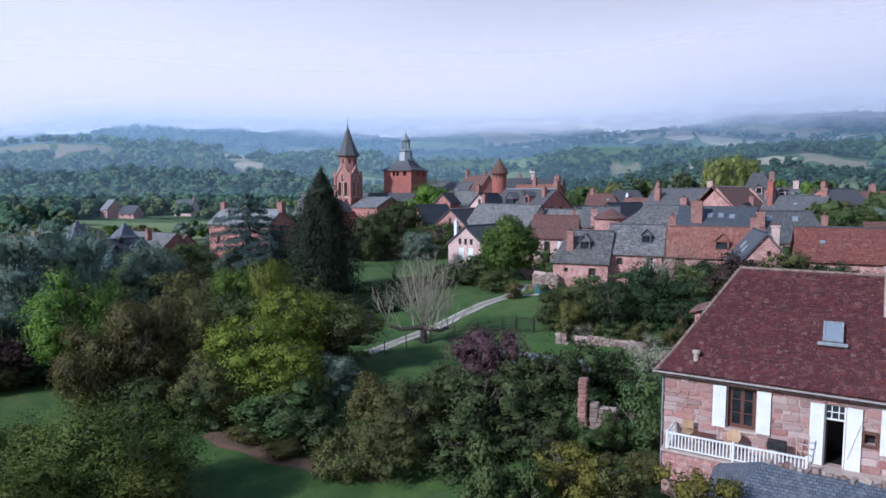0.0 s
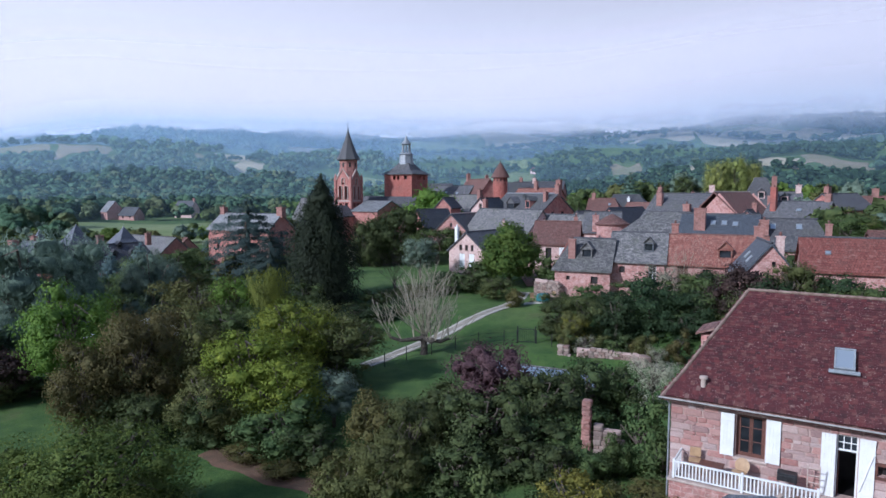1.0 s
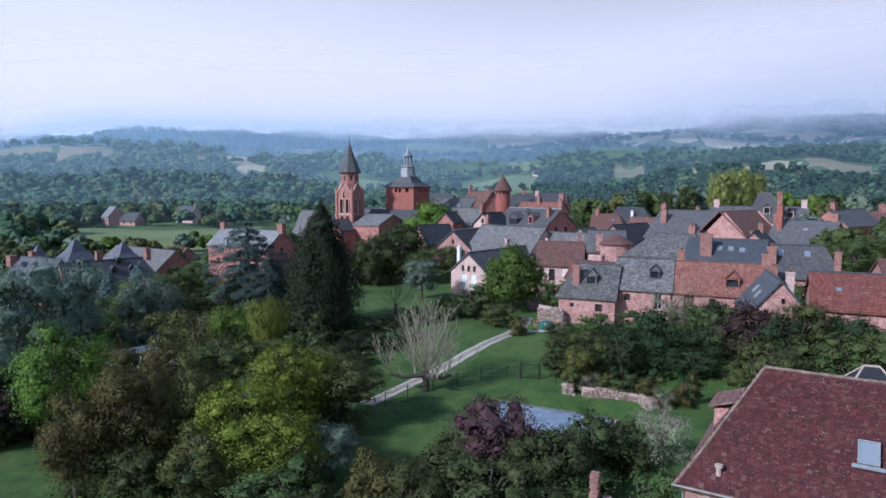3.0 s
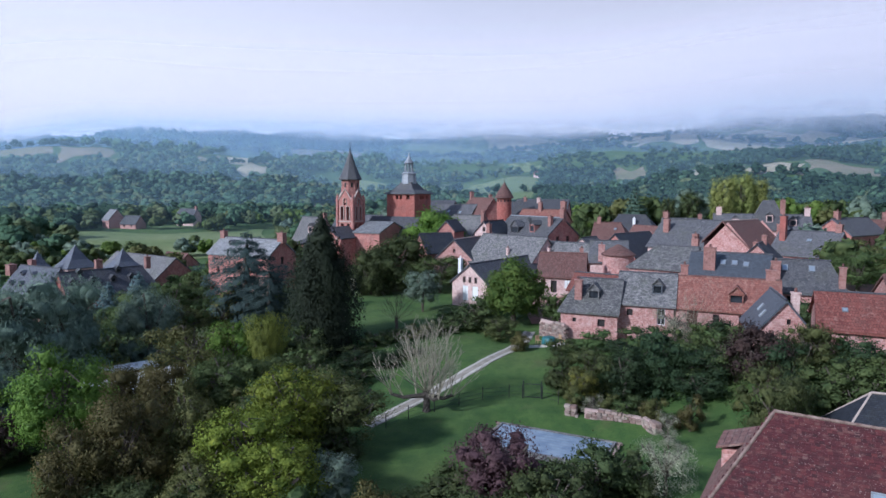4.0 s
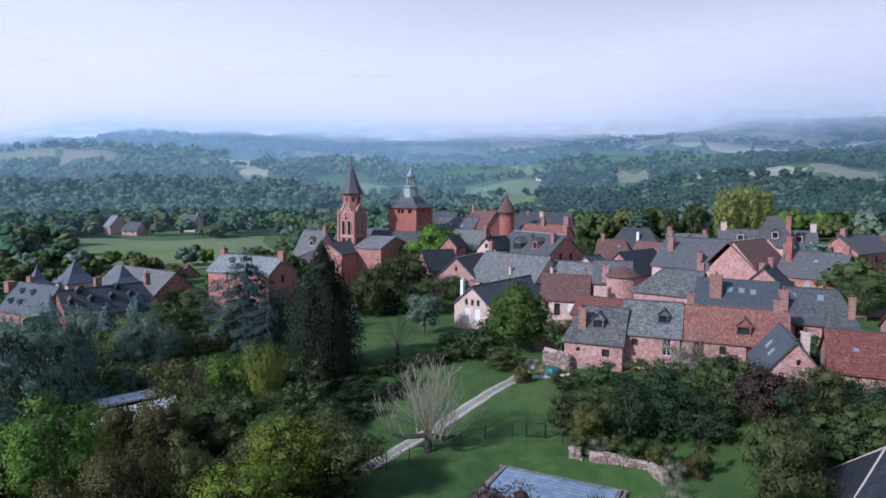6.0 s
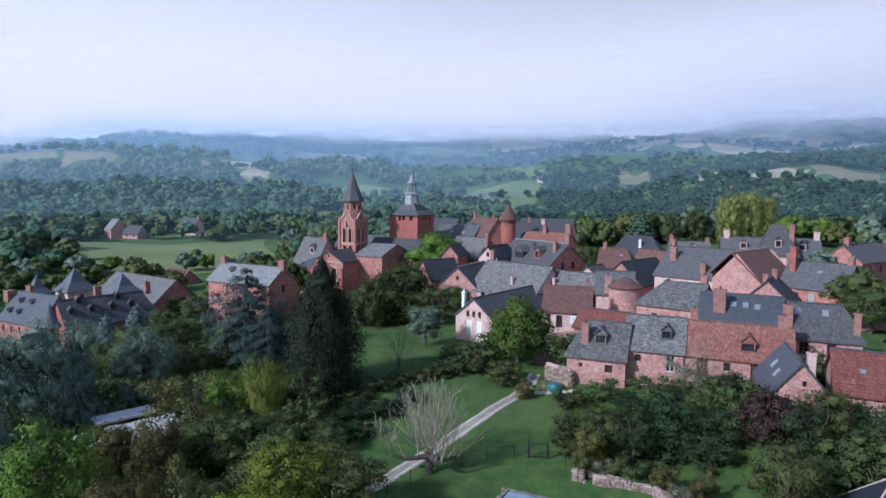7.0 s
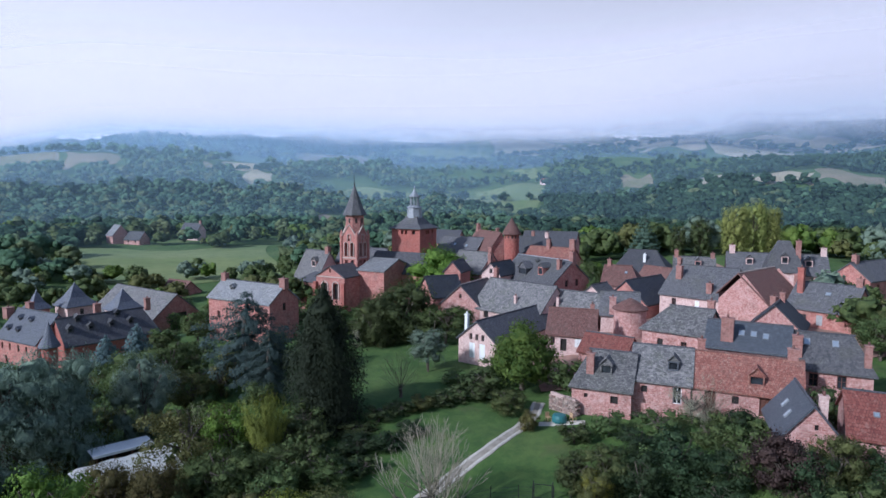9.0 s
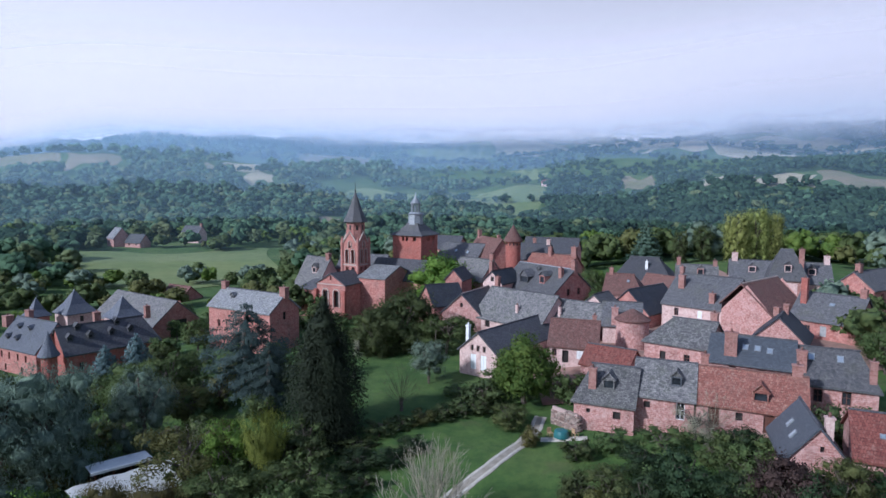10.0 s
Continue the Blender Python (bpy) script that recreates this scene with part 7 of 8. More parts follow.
def off_meadow(x, y):
    r, az = math.hypot(x, y), math.atan2(x, y)
    if any(math.hypot(x - a, y - b) < 13 for a, b in TAKEN) or (-0.54 < az < -0.26 and r > 182):
        return False
    return not any(a0 - 0.01 < az < a1 + 0.01 and r0 - 4 < r < r1 + 4 for a0, a1, r0, r1 in FIELDS)


scatter(110, -185, -25, 140, 210, 3.5, 7.0, off_meadow)
scatter(90, -20, 140, 170, 215, 6, 10.5, off_meadow)
scatter(18, 92, 140, 120, 170, 5, 9, off_meadow)
scatter(12, -110, -82, 105, 150, 4, 7)
scatter(7, -50, -30, 118, 140, 4, 7)
scatter(10, -100, -55, 60, 92, 5, 8)
scatter(6, 84, 100, 98, 111, 4, 7)
scatter(20, -195, -60, 276, 305, 6, 10, lambda x, y: all(math.hypot(x - a, y - b) > 12 for a, b in TAKEN))
scatter(14, -205, -150, 195, 290, 5, 9, off_meadow)
scatter(14, -70, -40, 205, 260, 5, 9, off_meadow)
scatter(16, 52, 68, 84, 112, 3.5, 6.0)
scatter(16, -84, -55, 184, 200, 3.5, 6.5)
scatter(10, -110, -84, 176, 186, 3.0, 6.0)
scatter(8, -142, -118, 190, 216, 3.0, 6.0)
scatter(3, -126, -122, 268, 276, 5, 7)
scatter(5, -160, -151, 262, 276, 5, 8)
scatter(4, -101, -95, 262, 272, 5, 8)
scatter(8, -170, -151, 250, 263, 4.0, 6.5)
scatter(6, -164, -152, 256, 276, 6, 9)
scatter(6, -108, -96, 262, 276, 3.5, 5.5)


# ---- far woods ----
def woods(name, spots, lumps, material, label, seed, leaves=0):
    """Many far trees, each a ragged heap of billowing leaf clumps on the ground, with loose sprays at its skin."""
    rng = np.random.default_rng(seed)
    spots = np.asarray(spots, float)
    n = len(spots)
    k = np.arange(lumps)
    f = (k + 0.5) / lumps
    a = k[None] * 2.39996 + rng.uniform(0, math.tau, (n, 1)) + rng.uniform(-0.4, 0.4, (n, lumps))
    e = np.arccos(1 - 1.35 * f)[None] * rng.uniform(0.85, 1.1, (n, lumps))
    q = rng.uniform(0.5, 0.78, (n, lumps))
    h, w = spots[:, 3:4], spots[:, 4:5]
    c = np.stack([spots[:, 0:1] + 0.5 * w * q * np.sin(e) * np.cos(a), spots[:, 1:2] + 0.5 * w * q * np.sin(e) * np.sin(a), spots[:, 2:3] + h * (0.45 + 0.5 * q * np.cos(e))], 2).reshape(-1, 3)
    size = rng.uniform(0.15, 0.27, (n, lumps)) * (9.0 / (lumps + 4)) ** 0.35
    r = np.stack([size * w * 1.1, size * w * 1.1, size * h * 0.95], 2).reshape(-1, 3)
    core = clumps(c, r, rng, CLUMP, 0.26)
    if leaves:
        pick = rng.integers(0, len(c), n * leaves)
        d = rng.normal(size=(n * leaves, 3))
        d[:, 2] += 0.5
        d /= np.linalg.norm(d, axis=1, keepdims=True)
        verts, nrm = leaf_arrays(c[pick] + d * r[pick] * rng.uniform(0.95, 1.25, (n * leaves, 1)), d, r[pick].mean(1) * 0.55, rng, 0.7, 0.5)
    else:
        verts, nrm = np.zeros((0, 3)), np.zeros((0, 3))
    return tagged(new(name, leaf_mesh(name, verts, nrm, material, core)), label, "wood", kind="stuff")


def wood_spots(n, r0, r1, az0, az1, hmin, hmax, seed, dense):
    rng = np.random.default_rng(seed)
    r = np.sqrt(rng.uniform(r0**2, r1**2, n))
    az = rng.uniform(az0, az1, n)
    x, y = r * np.sin(az), r * np.cos(az)
    patch = np.sin(az * 23 + r / 70) + np.sin(az * 11 - r / 45 + 1) + 0.7 * np.sin(x / 37 + 2) * np.sin(y / 43)
    ok = patch > dense
    for a0, a1, f0, f1 in FIELDS:
        ok &= ~((az > a0 - 0.006) & (az < a1 + 0.006) & (r > f0 - (32 if f0 > 300 else 6)) & (r < f1 + 6))
    for a, b in TAKEN:
        ok &= np.hypot(x - a, y - b) > 14
    h = rng.uniform(hmin, hmax, n) * np.where((az > -0.1) & (r > 680), 0.62, 1.0)
    z = ground(x, y)
    return np.stack([x, y, z, h, h * rng.uniform(0.85, 1.25, n)], 1)[ok]


for kind, mat in (("mid", L_GREEN), ("middark", L_OLIVE), ("midyellow", L_MID), ("midgrey", L_WILLOW)):
    woods("tree_belt", FAR_TREES[kind], 12, mat, NAMES[kind] + "s in belts", len(kind), 200)
W = "mixed broadleaf woods on the hills"
for k, (n, r0, r1, hmin, hmax, dense, lumps, leaves) in enumerate(((760, 210, 330, 6, 10, -1.4, 9, 60), (3300, 330, 560, 6, 10.5, -1.9, 5, 12), (3400, 560, 900, 7, 12, -1.7, 4, 6), (1500, 900, 1200, 7, 11, -1.2, 3, 0))):
    spots = wood_spots(n, r0, r1, -0.68, 0.68, hmin, hmax, k + 1, dense)
    az = np.arctan2(spots[:, 0], spots[:, 1])
    # right of bearing 0.1 five trees in six take dark leaves, painting in shade
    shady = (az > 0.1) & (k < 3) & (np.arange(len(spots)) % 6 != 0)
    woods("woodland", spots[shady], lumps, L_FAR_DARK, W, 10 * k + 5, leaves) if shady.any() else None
    spots = spots[~shady]
    for j, mat in enumerate((L_FAR, L_FAR_OLIVE, L_FAR_DARK, L_FAR)):
        woods("woodland", spots[j::4], lumps, mat, W, 10 * k + j, leaves)
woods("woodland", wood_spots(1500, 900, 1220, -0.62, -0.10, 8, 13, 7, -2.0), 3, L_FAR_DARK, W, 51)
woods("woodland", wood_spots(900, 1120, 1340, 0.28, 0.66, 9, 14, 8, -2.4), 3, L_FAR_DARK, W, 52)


def hedgerow(az0, az1, r0, r1, n, seed):
    """A line of hedge trees along a field's edge."""
    rng = np.random.default_rng(seed)
    f = np.sort(rng.random(n))
    az, r = az0 + (az1 - az0) * f, r0 + (r1 - r0) * f + rng.normal(size=n) * 3
    x, y = r * np.sin(az), r * np.cos(az)
    h = rng.uniform(4, 10, n)
    return np.stack([x, y, ground(x, y), h, h * rng.uniform(0.9, 1.3, n)], 1)


HEDGES = ((-0.35, -0.25, 652, 648, 26), (-0.25, -0.13, 890, 860, 24), (-0.07, 0.06, 820, 822, 40), (0.06, 0.19, 908, 905, 36), (0.185, 0.27, 968, 968, 24), (0.27, 0.38, 935, 960, 26), (0.38, 0.50, 905, 930, 22),
          (0.50, 0.66, 860, 900, 34), (0.36, 0.51, 567, 560, 34), (0.40, 0.47, 620, 625, 12), (-0.17, -0.01, 545, 548, 26), (0.0, 0.13, 560, 555, 12), (0.0, 0.13, 466, 462, 22), (-0.62, -0.55, 770, 760, 16), (0.44, 0.445, 830, 1000, 14), (0.33, 0.335, 880, 1050, 14), (0.55, 0.56, 880, 1060, 14))
woods("hedgerow", np.concatenate([hedgerow(*row, k) for k, row in enumerate(HEDGES)]), 6, L_FAR_DARK, "dark hedgerow trees between far fields", 77)
# ---- the near house: pink stone walls, brown tile roof, terrace ----
NH = pose(8.16, 23.7, 0, 0, 0, -32)
near = thing("house", NH, "pink stone house with brown tile roof, white shutters and terrace", "house")
NX0, NX1, ND, NZE, NZR = 0.25, 15.0, 7.4, 5.2, 8.95
WIN = (2.50, 3.42, 0.94, 1.55)
DOOR = (5.55, 2.66, 0.62, 2.19)
SMALL = (6.71, 3.68, 0.31, 0.36)
WIN2 = (7.62, 3.42, 0.94, 1.55)
bm = bmesh.new()
Z0 = 0.0
wall_face(bm, Matrix.Translation((0, 0.35, 0)), NX0, NX1, Z0, NZE - 0.02, 0, [WIN, DOOR, SMALL, WIN2], 0.42)
wall_face(bm, Matrix.Translation((0, ND - 0.35, 0)) @ Matrix.Rotation(math.pi, 4, "Z"), -NX1, -NX0, Z0, NZE - 0.02, 0, [], 0.3)
wall_face(bm, Matrix.Translation((NX0, 0, 0)) @ Matrix.Rotation(-math.pi / 2, 4, "Z"), -(ND - 0.35), -0.35, Z0, NZE - 0.02, 0, [], 0.3)
wall_face(bm, Matrix.Translation((NX1, 0, 0)) @ Matrix.Rotation(math.pi / 2, 4, "Z"), 0.35, ND - 0.35, Z0, NZE - 0.02, 0, [], 0.3)
bmesh.ops.remove_doubles(bm, verts=bm.verts[:], dist=0.0005)
near_wall = part("wall", bm, M_MORTAR, near)
# roof boards under the tiles, hipped at both ends
RM = Matrix.Translation((7.45, ND / 2, 0))
bm = roof_mesh(14.9, ND / 2, ND / 2, NZR - 0.1, NZE + 0.03, NZE + 0.03, 2.4, 2.4, 0.02, 0.04)
near_roof = part("roof", bm, M_TILE_BROWN, near)
near_roof.matrix_local = RM
bm = bmesh.new()
tube(bm, [(-0.12, -0.11, NZE + 0.07), (NX1, -0.11, NZE + 0.05)], (0.035, 0.035), 8)
part("gutter", bm, M_ZINC, near, "thin grey metal gutter")
bm = bmesh.new()
tube(bm, [(0.12, -0.02, NZE + 0.03), (0.2, 0.27, NZE - 0.25), (0.2, 0.28, 0.3)], (0.035, 0.035, 0.035), 6)
part("downpipe", bm, M_LEAD, near, "thin grey metal downpipe")


def near_window(u, z, w, h):
    bm = bmesh.new()
    t = 0.07
    for b in ((0, 0, 0, t, 0.07, h), (w - t, 0, 0, w, 0.07, h), (t, 0, 0, w - t, 0.07, t), (t, 0, h - t, w - t, 0.07, h)):
        box(bm, *b)
    fr = part("window", bm, M_WOOD, near, "brown wooden casement window")
    fr.matrix_local = Matrix.Translation((u, 0.35 + 0.18, z))
    for k in range(2):
        x0 = t + k * (w / 2 - t)
        x1 = x0 + w / 2 - t
        bm = bmesh.new()
        for b in ((x0 + 0.005, 0.01, t, x0 + 0.06, 0.06, h - t), (x1 - 0.06, 0.01, t, x1 - 0.005, 0.06, h - t), (x0 + 0.06, 0.01, t, x1 - 0.06, 0.06, t + 0.06), (x0 + 0.06, 0.01, h - t - 0.06, x1 - 0.06, 0.06, h - t)):
            box(bm, *b)
        for f in (0.36, 0.68):
            box(bm, x0 + 0.06, 0.02, h * f - 0.015, x1 - 0.06, 0.05, h * f + 0.015)
        part("casement", bm, M_WOOD, fr)
        part("pane", boxed(x0 + 0.05, 0.03, t + 0.05, x1 - 0.05, 0.04, h - t - 0.05), M_GLASS, fr)
    part("sill", boxed(-0.08, -0.26, -0.1, w + 0.08, 0.1, -0.003, 0.01), M_STONE, fr, "stone sill")
    return fr


near_window(*WIN)
near_window(*WIN2)


def board_shutter(x0, x1, z0, z1, name="shutter", brace=False):
    """A shutter of upright boards, folded back against the wall."""
    bm = bmesh.new()
    n = 4
    w = (x1 - x0) / n
    for k in range(n):
        box(bm, k * w + 0.001, 0, 0, (k + 1) * w - 0.001, 0.035, z1 - z0)
    bmesh.ops.bevel(bm, geom=bm.edges[:], offset=0.003, segments=1, affect="EDGES")
    s = part(name, bm, M_WHITE, near, "white painted board shutter")
    s.matrix_local = Matrix.Translation((x0, 0.35 - 0.11, z0))
    for f in (0.14, 0.82):
        part("batten", boxed(0.02, -0.012, (z1 - z0) * f, x1 - x0 - 0.02, -0.002, (z1 - z0) * f + 0.09), M_WHITE, s)
        part("hinge", boxed(0.0, -0.019, (z1 - z0) * f + 0.03, (x1 - x0) * 0.8, -0.014, (z1 - z0) * f + 0.055), M_WHITE, s)
    if brace:
        bm = bmesh.new()
        tube(bm, [(0.05, -0.013, 0.4), (x1 - x0 - 0.05, -0.013, z1 - z0 - 0.5)], (0.03, 0.03), 4)
        part("brace", bm, M_WHITE, s)
    return s


board_shutter(2.0, 2.45, 3.42, 4.97)
board_shutter(3.47, 3.92, 3.42, 4.97)
board_shutter(5.12, 5.54, 2.70, 4.86)
board_shutter(6.19, 6.63, 2.70, 4.86, brace=True)
board_shutter(7.14, 7.58, 3.42, 4.97)
# door: open dark leaf way with a barred light above
bm = bmesh.new()
u, z, w, h = DOOR
for b in ((0, 0, 0, 0.05, 0.08, h), (w - 0.05, 0, 0, w, 0.08, h), (0.05, 0, h - 0.05, w - 0.05, 0.08, h), (0.05, 0, h - 0.56, w - 0.05, 0.08, h - 0.5)):
    box(bm, *b)
for k in (1, 2):
    box(bm, w * k / 3 - 0.015, 0.01, h - 0.5, w * k / 3 + 0.015, 0.06, h - 0.05)
box(bm, 0.05, 0.015, h - 0.29, w - 0.05, 0.055, h - 0.26)
dr = part("door", bm, M_WHITE, near, "white door frame with barred light, door standing open")
dr.matrix_local = Matrix.Translation((u, 0.35 + 0.1, z))
part("pane", boxed(0.05, 0.03, h - 0.5, w - 0.05, 0.034, h - 0.05), M_GLASS, dr)
bm = bmesh.new()
box(bm, 0.0, 0.33, -0.02, w, 1.6, 0.0)
box(bm, -0.4, 1.6, 0, w + 0.4, 1.65, h)
part("dark_hallway", bm, M_DARK, dr)
part("door_leaf", boxed(0.06, 0.1, 0.02, 0.1, 0.62, h - 0.58, 0.01), M_WOOD, dr, "brown door leaf swung inwards")
ob = part("small_window", boxed(0, 0, 0, SMALL[2], 0.03, SMALL[3]), M_DARK, near)
ob.matrix_local = Matrix.Translation((SMALL[0], 0.62, SMALL[1]))
bm = bmesh.new()
for b in ((-0.09, 0.29, -0.1, SMALL[2] + 0.09, 0.37, -0.0), (-0.09, 0.29, SMALL[3], SMALL[2] + 0.09, 0.37, SMALL[3] + 0.1), (-0.09, 0.29, 0, 0, 0.37, SMALL[3]), (SMALL[2], 0.29, 0, SMALL[2] + 0.09, 0.37, SMALL[3])):
    box(bm, *b)
o = part("surround", bm, M_WOOD, near, "reddish window surround")
o.matrix_local = Matrix.Translation((SMALL[0], 0, SMALL[1]))

# roof window, vent, chimney and the small annex behind the hip
SLOPE = (NZR - NZE) / (ND / 2 - 0.0)
ang = math.degrees(math.atan(SLOPE))


def on_roof(x, y, lift=0.0):
    return Matrix.Translation((x, y, NZE - 0.12 + SLOPE * y + lift)) @ Matrix.Rotation(math.radians(ang), 4, "X")


bm = bmesh.new()
for b in ((-0.31, -0.42, 0, -0.25, 0.42, 0.13), (0.25, -0.42, 0, 0.31, 0.42, 0.13), (-0.25, 0.36, 0, 0.25, 0.42, 0.13), (-0.25, -0.42, 0, 0.25, -0.36, 0.13)):
    box(bm, *b)
sk = part("skylight", bm, M_LEAD, near, "grey roof window")
sk.matrix_local = on_roof(5.67, 1.66, 0.30)
part("pane", boxed(-0.25, -0.36, 0.07, 0.25, 0.36, 0.1), M_SKYGLASS, sk)
part("flashing", boxed(-0.46, -0.56, -0.02, 0.46, -0.42, 0.05, 0.01), M_LEAD, sk, "grey metal flashing")
bm = bmesh.new()
lathe(bm, ((0.09, 0), (0.09, 0.3), (0.15, 0.31), (0.14, 0.4), (0.0, 0.43)), 10)
o = part("vent", bm, M_STONE, near, "small pale roof vent")
o.matrix_local = Matrix.Translation((1.33, 0.48, 5.72))
chimney_part(near, 7.55, 2.75, 7.0, 9.5, 0.8, 0.7, M_STONE, 2)

annex = thing("annex", NH @ Matrix.Translation((0.45, 4.9, 0)), "small stone annex with brown tile roof beside the house", "shed")
part("wall", boxed(0, 0, 0, 1.4, 1.6, 6.75), M_PINK, annex)
bm = bmesh.new()
box(bm, -0.2, -0.2, 0, 1.5, 1.8, 0.1)
for v in bm.verts:
    v.co.z += 6.75 + 0.4 * max(0.0, v.co.x)
part("roof", bm, M_TILE_BROWN, annex)

# terrace with white balustrade
bm = boxed(0.55, -1.12, 1.0, 14.0, 0.34, 2.64)
part("terrace", bm, M_PINK, near, "stone terrace")
bm = boxed(0.5, -1.2, 2.645, 14.0, 0.3, 2.72, 0.01)
part("terrace_floor", bm, M_STONE, near, "stone terrace paving")
rail = thing("balustrade", NH @ Matrix.Translation((0.7, -1.08, 2.73)), "white wooden balustrade with upright slats", "railing")
RL = 4.42
part("top_rail", boxed(-0.03, -0.04, 0.58, RL, 0.04, 0.64, 0.01), M_WHITE, rail)
part("bottom_rail", boxed(-0.03, -0.03, 0.05, RL, 0.03, 0.1, 0.008), M_WHITE, rail)
me = mesh_of("slat", boxed(-0.022, -0.015, 0.1, 0.022, 0.015, 0.58, 0.004), M_WHITE)
k = 0
while 0.06 + k * 0.115 < RL - 0.03:
    o = new("slat", me)
    o.parent = rail
    o.matrix_local = Matrix.Translation((0.06 + k * 0.115, 0, 0))
    k += 1
for x in (0, RL / 2, RL):
    part("post", boxed(x - 0.04, -0.05, 0, x + 0.04, 0.05, 0.7, 0.008), M_WHITE, rail)
part("side_rail", boxed(-0.03, 0.05, 0.58, 0.03, 1.3, 0.64, 0.01), M_WHITE, rail)
part("side_rail", boxed(-0.025, 0.05, 0.05, 0.025, 1.3, 0.1, 0.008), M_WHITE, rail)
me2 = mesh_of("slat", boxed(-0.015, -0.022, 0.1, 0.015, 0.022, 0.58, 0.004), M_WHITE)
for k in range(10):
    o = new("slat", me2)
    o.parent = rail
    o.matrix_local = Matrix.Translation((0, 0.14 + k * 0.12, 0))


def terrace_chair(x, y, yaw, label, seat_mat):
    ch = thing("chair", NH @ pose(x, y, 2.725, 0, 0, yaw), label, "chair", "terrace furniture")
    part("seat", boxed(-0.21, -0.21, 0.42, 0.21, 0.21, 0.46, 0.012), seat_mat, ch)
    b = part("backrest", boxed(-0.19, 0.17, 0.5, 0.19, 0.205, 0.84, 0.012), seat_mat, ch)
    for lx in (-0.2, 0.2):
        for ly in (-0.2, 0.2):
            part("leg", boxed(lx - 0.018, ly - 0.018, 0, lx + 0.018, ly + 0.018, 0.42), seat_mat, ch)
    return ch


terrace_chair(1.25, -0.15, 10, "tan wooden chair on the terrace", M_TAN)
rc = thing("chair", NH @ pose(2.75, -0.45, 2.725, 0, 0, -20), "round-backed wicker chair on the terrace", "chair", "terrace furniture")
bm = bmesh.new()
lathe(bm, ((0.0, 0.40), (0.22, 0.42), (0.25, 0.46), (0.0, 0.48)), 14)
part("seat", bm, M_TAN, rc)
bm = bmesh.new()
lathe(bm, ((0.0, -0.02), (0.24, 0.0), (0.26, 0.03), (0.0, 0.05)), 16)
o = part("backrest", bm, M_TAN, rc)
o.matrix_local = pose(0, 0.22, 0.62, 70)
for a in range(4):
    bm = bmesh.new()
    tube(bm, [(0.2 * math.cos(a * 1.57 + 0.8), 0.2 * math.sin(a * 1.57 + 0.8), 0.41), (0.25 * math.cos(a * 1.57 + 0.8), 0.25 * math.sin(a * 1.57 + 0.8), 0)], (0.016, 0.014), 5)
    part("leg", bm, M_TAN, rc)
tb = thing("table", NH @ pose(1.85, -0.5, 2.725), "small dark wooden table on the terrace", "table", "terrace furniture")
part("tabletop", boxed(-0.4, -0.28, 0.5, 0.4, 0.28, 0.55, 0.012), M_WOOD, tb)
for lx in (-0.34, 0.34):
    for ly in (-0.22, 0.22):
        part("leg", boxed(lx - 0.025, ly - 0.025, 0, lx + 0.025, ly + 0.025, 0.5), M_WOOD, tb)
bq = thing("barbecue", NH @ pose(4.2, -0.4, 2.725), "dark metal barbecue on the terrace", "barbecue", "terrace furniture")
part("bowl", boxed(-0.3, -0.2, 0.5, 0.3, 0.2, 0.72, 0.03), M_IRON, bq)
part("lid", boxed(-0.3, -0.2, 0.722, 0.3, 0.2, 0.78, 0.02), M_IRON, bq)
for lx in (-0.25, 0.25):
    for ly in (-0.16, 0.16):
        part("leg", boxed(lx - 0.015, ly - 0.015, 0, lx + 0.015, ly + 0.015, 0.5), M_IRON, bq)

# a small wooden step ladder leaning by the door
ladder = thing("step_ladder", NH @ pose(4.95, 0.0, 2.725, 12), "small pale wooden step ladder leaning on the wall", "ladder", "terrace furniture")
for x in (-0.19, 0.17):
    part("rail", boxed(x, -0.02, 0, x + 0.035, 0.02, 1.15, 0.006), M_STONE, ladder)
for k in range(4):
    part("rung", boxed(-0.155, -0.015, 0.2 + 0.27 * k, 0.17, 0.015, 0.23 + 0.27 * k, 0.005), M_STONE, ladder)

# slate roof of the outbuilding below the terrace
low = thing("outbuilding", NH @ Matrix.Translation((0, -3.0, 0)), "outbuilding with blue-grey slate roof below the terrace", "shed")
bm = boxed(2.8, -2.5, 0, 14.0, 1.7, 1.55)
part("wall", bm, M_PINK, low)
bm = roof_mesh(12.0, 3.0, 1.6, 3.3, 1.4, 2.3, 1.5, 0, 0.2, 0.12)
o = part("roof", bm, M_SLATE_LOW, low)
o.matrix_local = Matrix.Translation((8.5, 0.3, 0.28))

# rubble laid along the outbuilding's ridge
rng = random.Random(52)
for k in range(46):
    o = new("stone", rng.choice(GSTONES))
    o.parent = low
    o.matrix_local = pose(4.2 + k * 0.2 + rng.uniform(-0.06, 0.06), 0.32 + rng.uniform(-0.07, 0.07), 3.56 + rng.uniform(0, 0.05), rng.uniform(-20, 20), rng.uniform(-20, 20), rng.uniform(0, 360)) @ Matrix.Diagonal((rng.uniform(0.12, 0.26), rng.uniform(0.1, 0.2), rng.uniform(0.08, 0.18), 1))

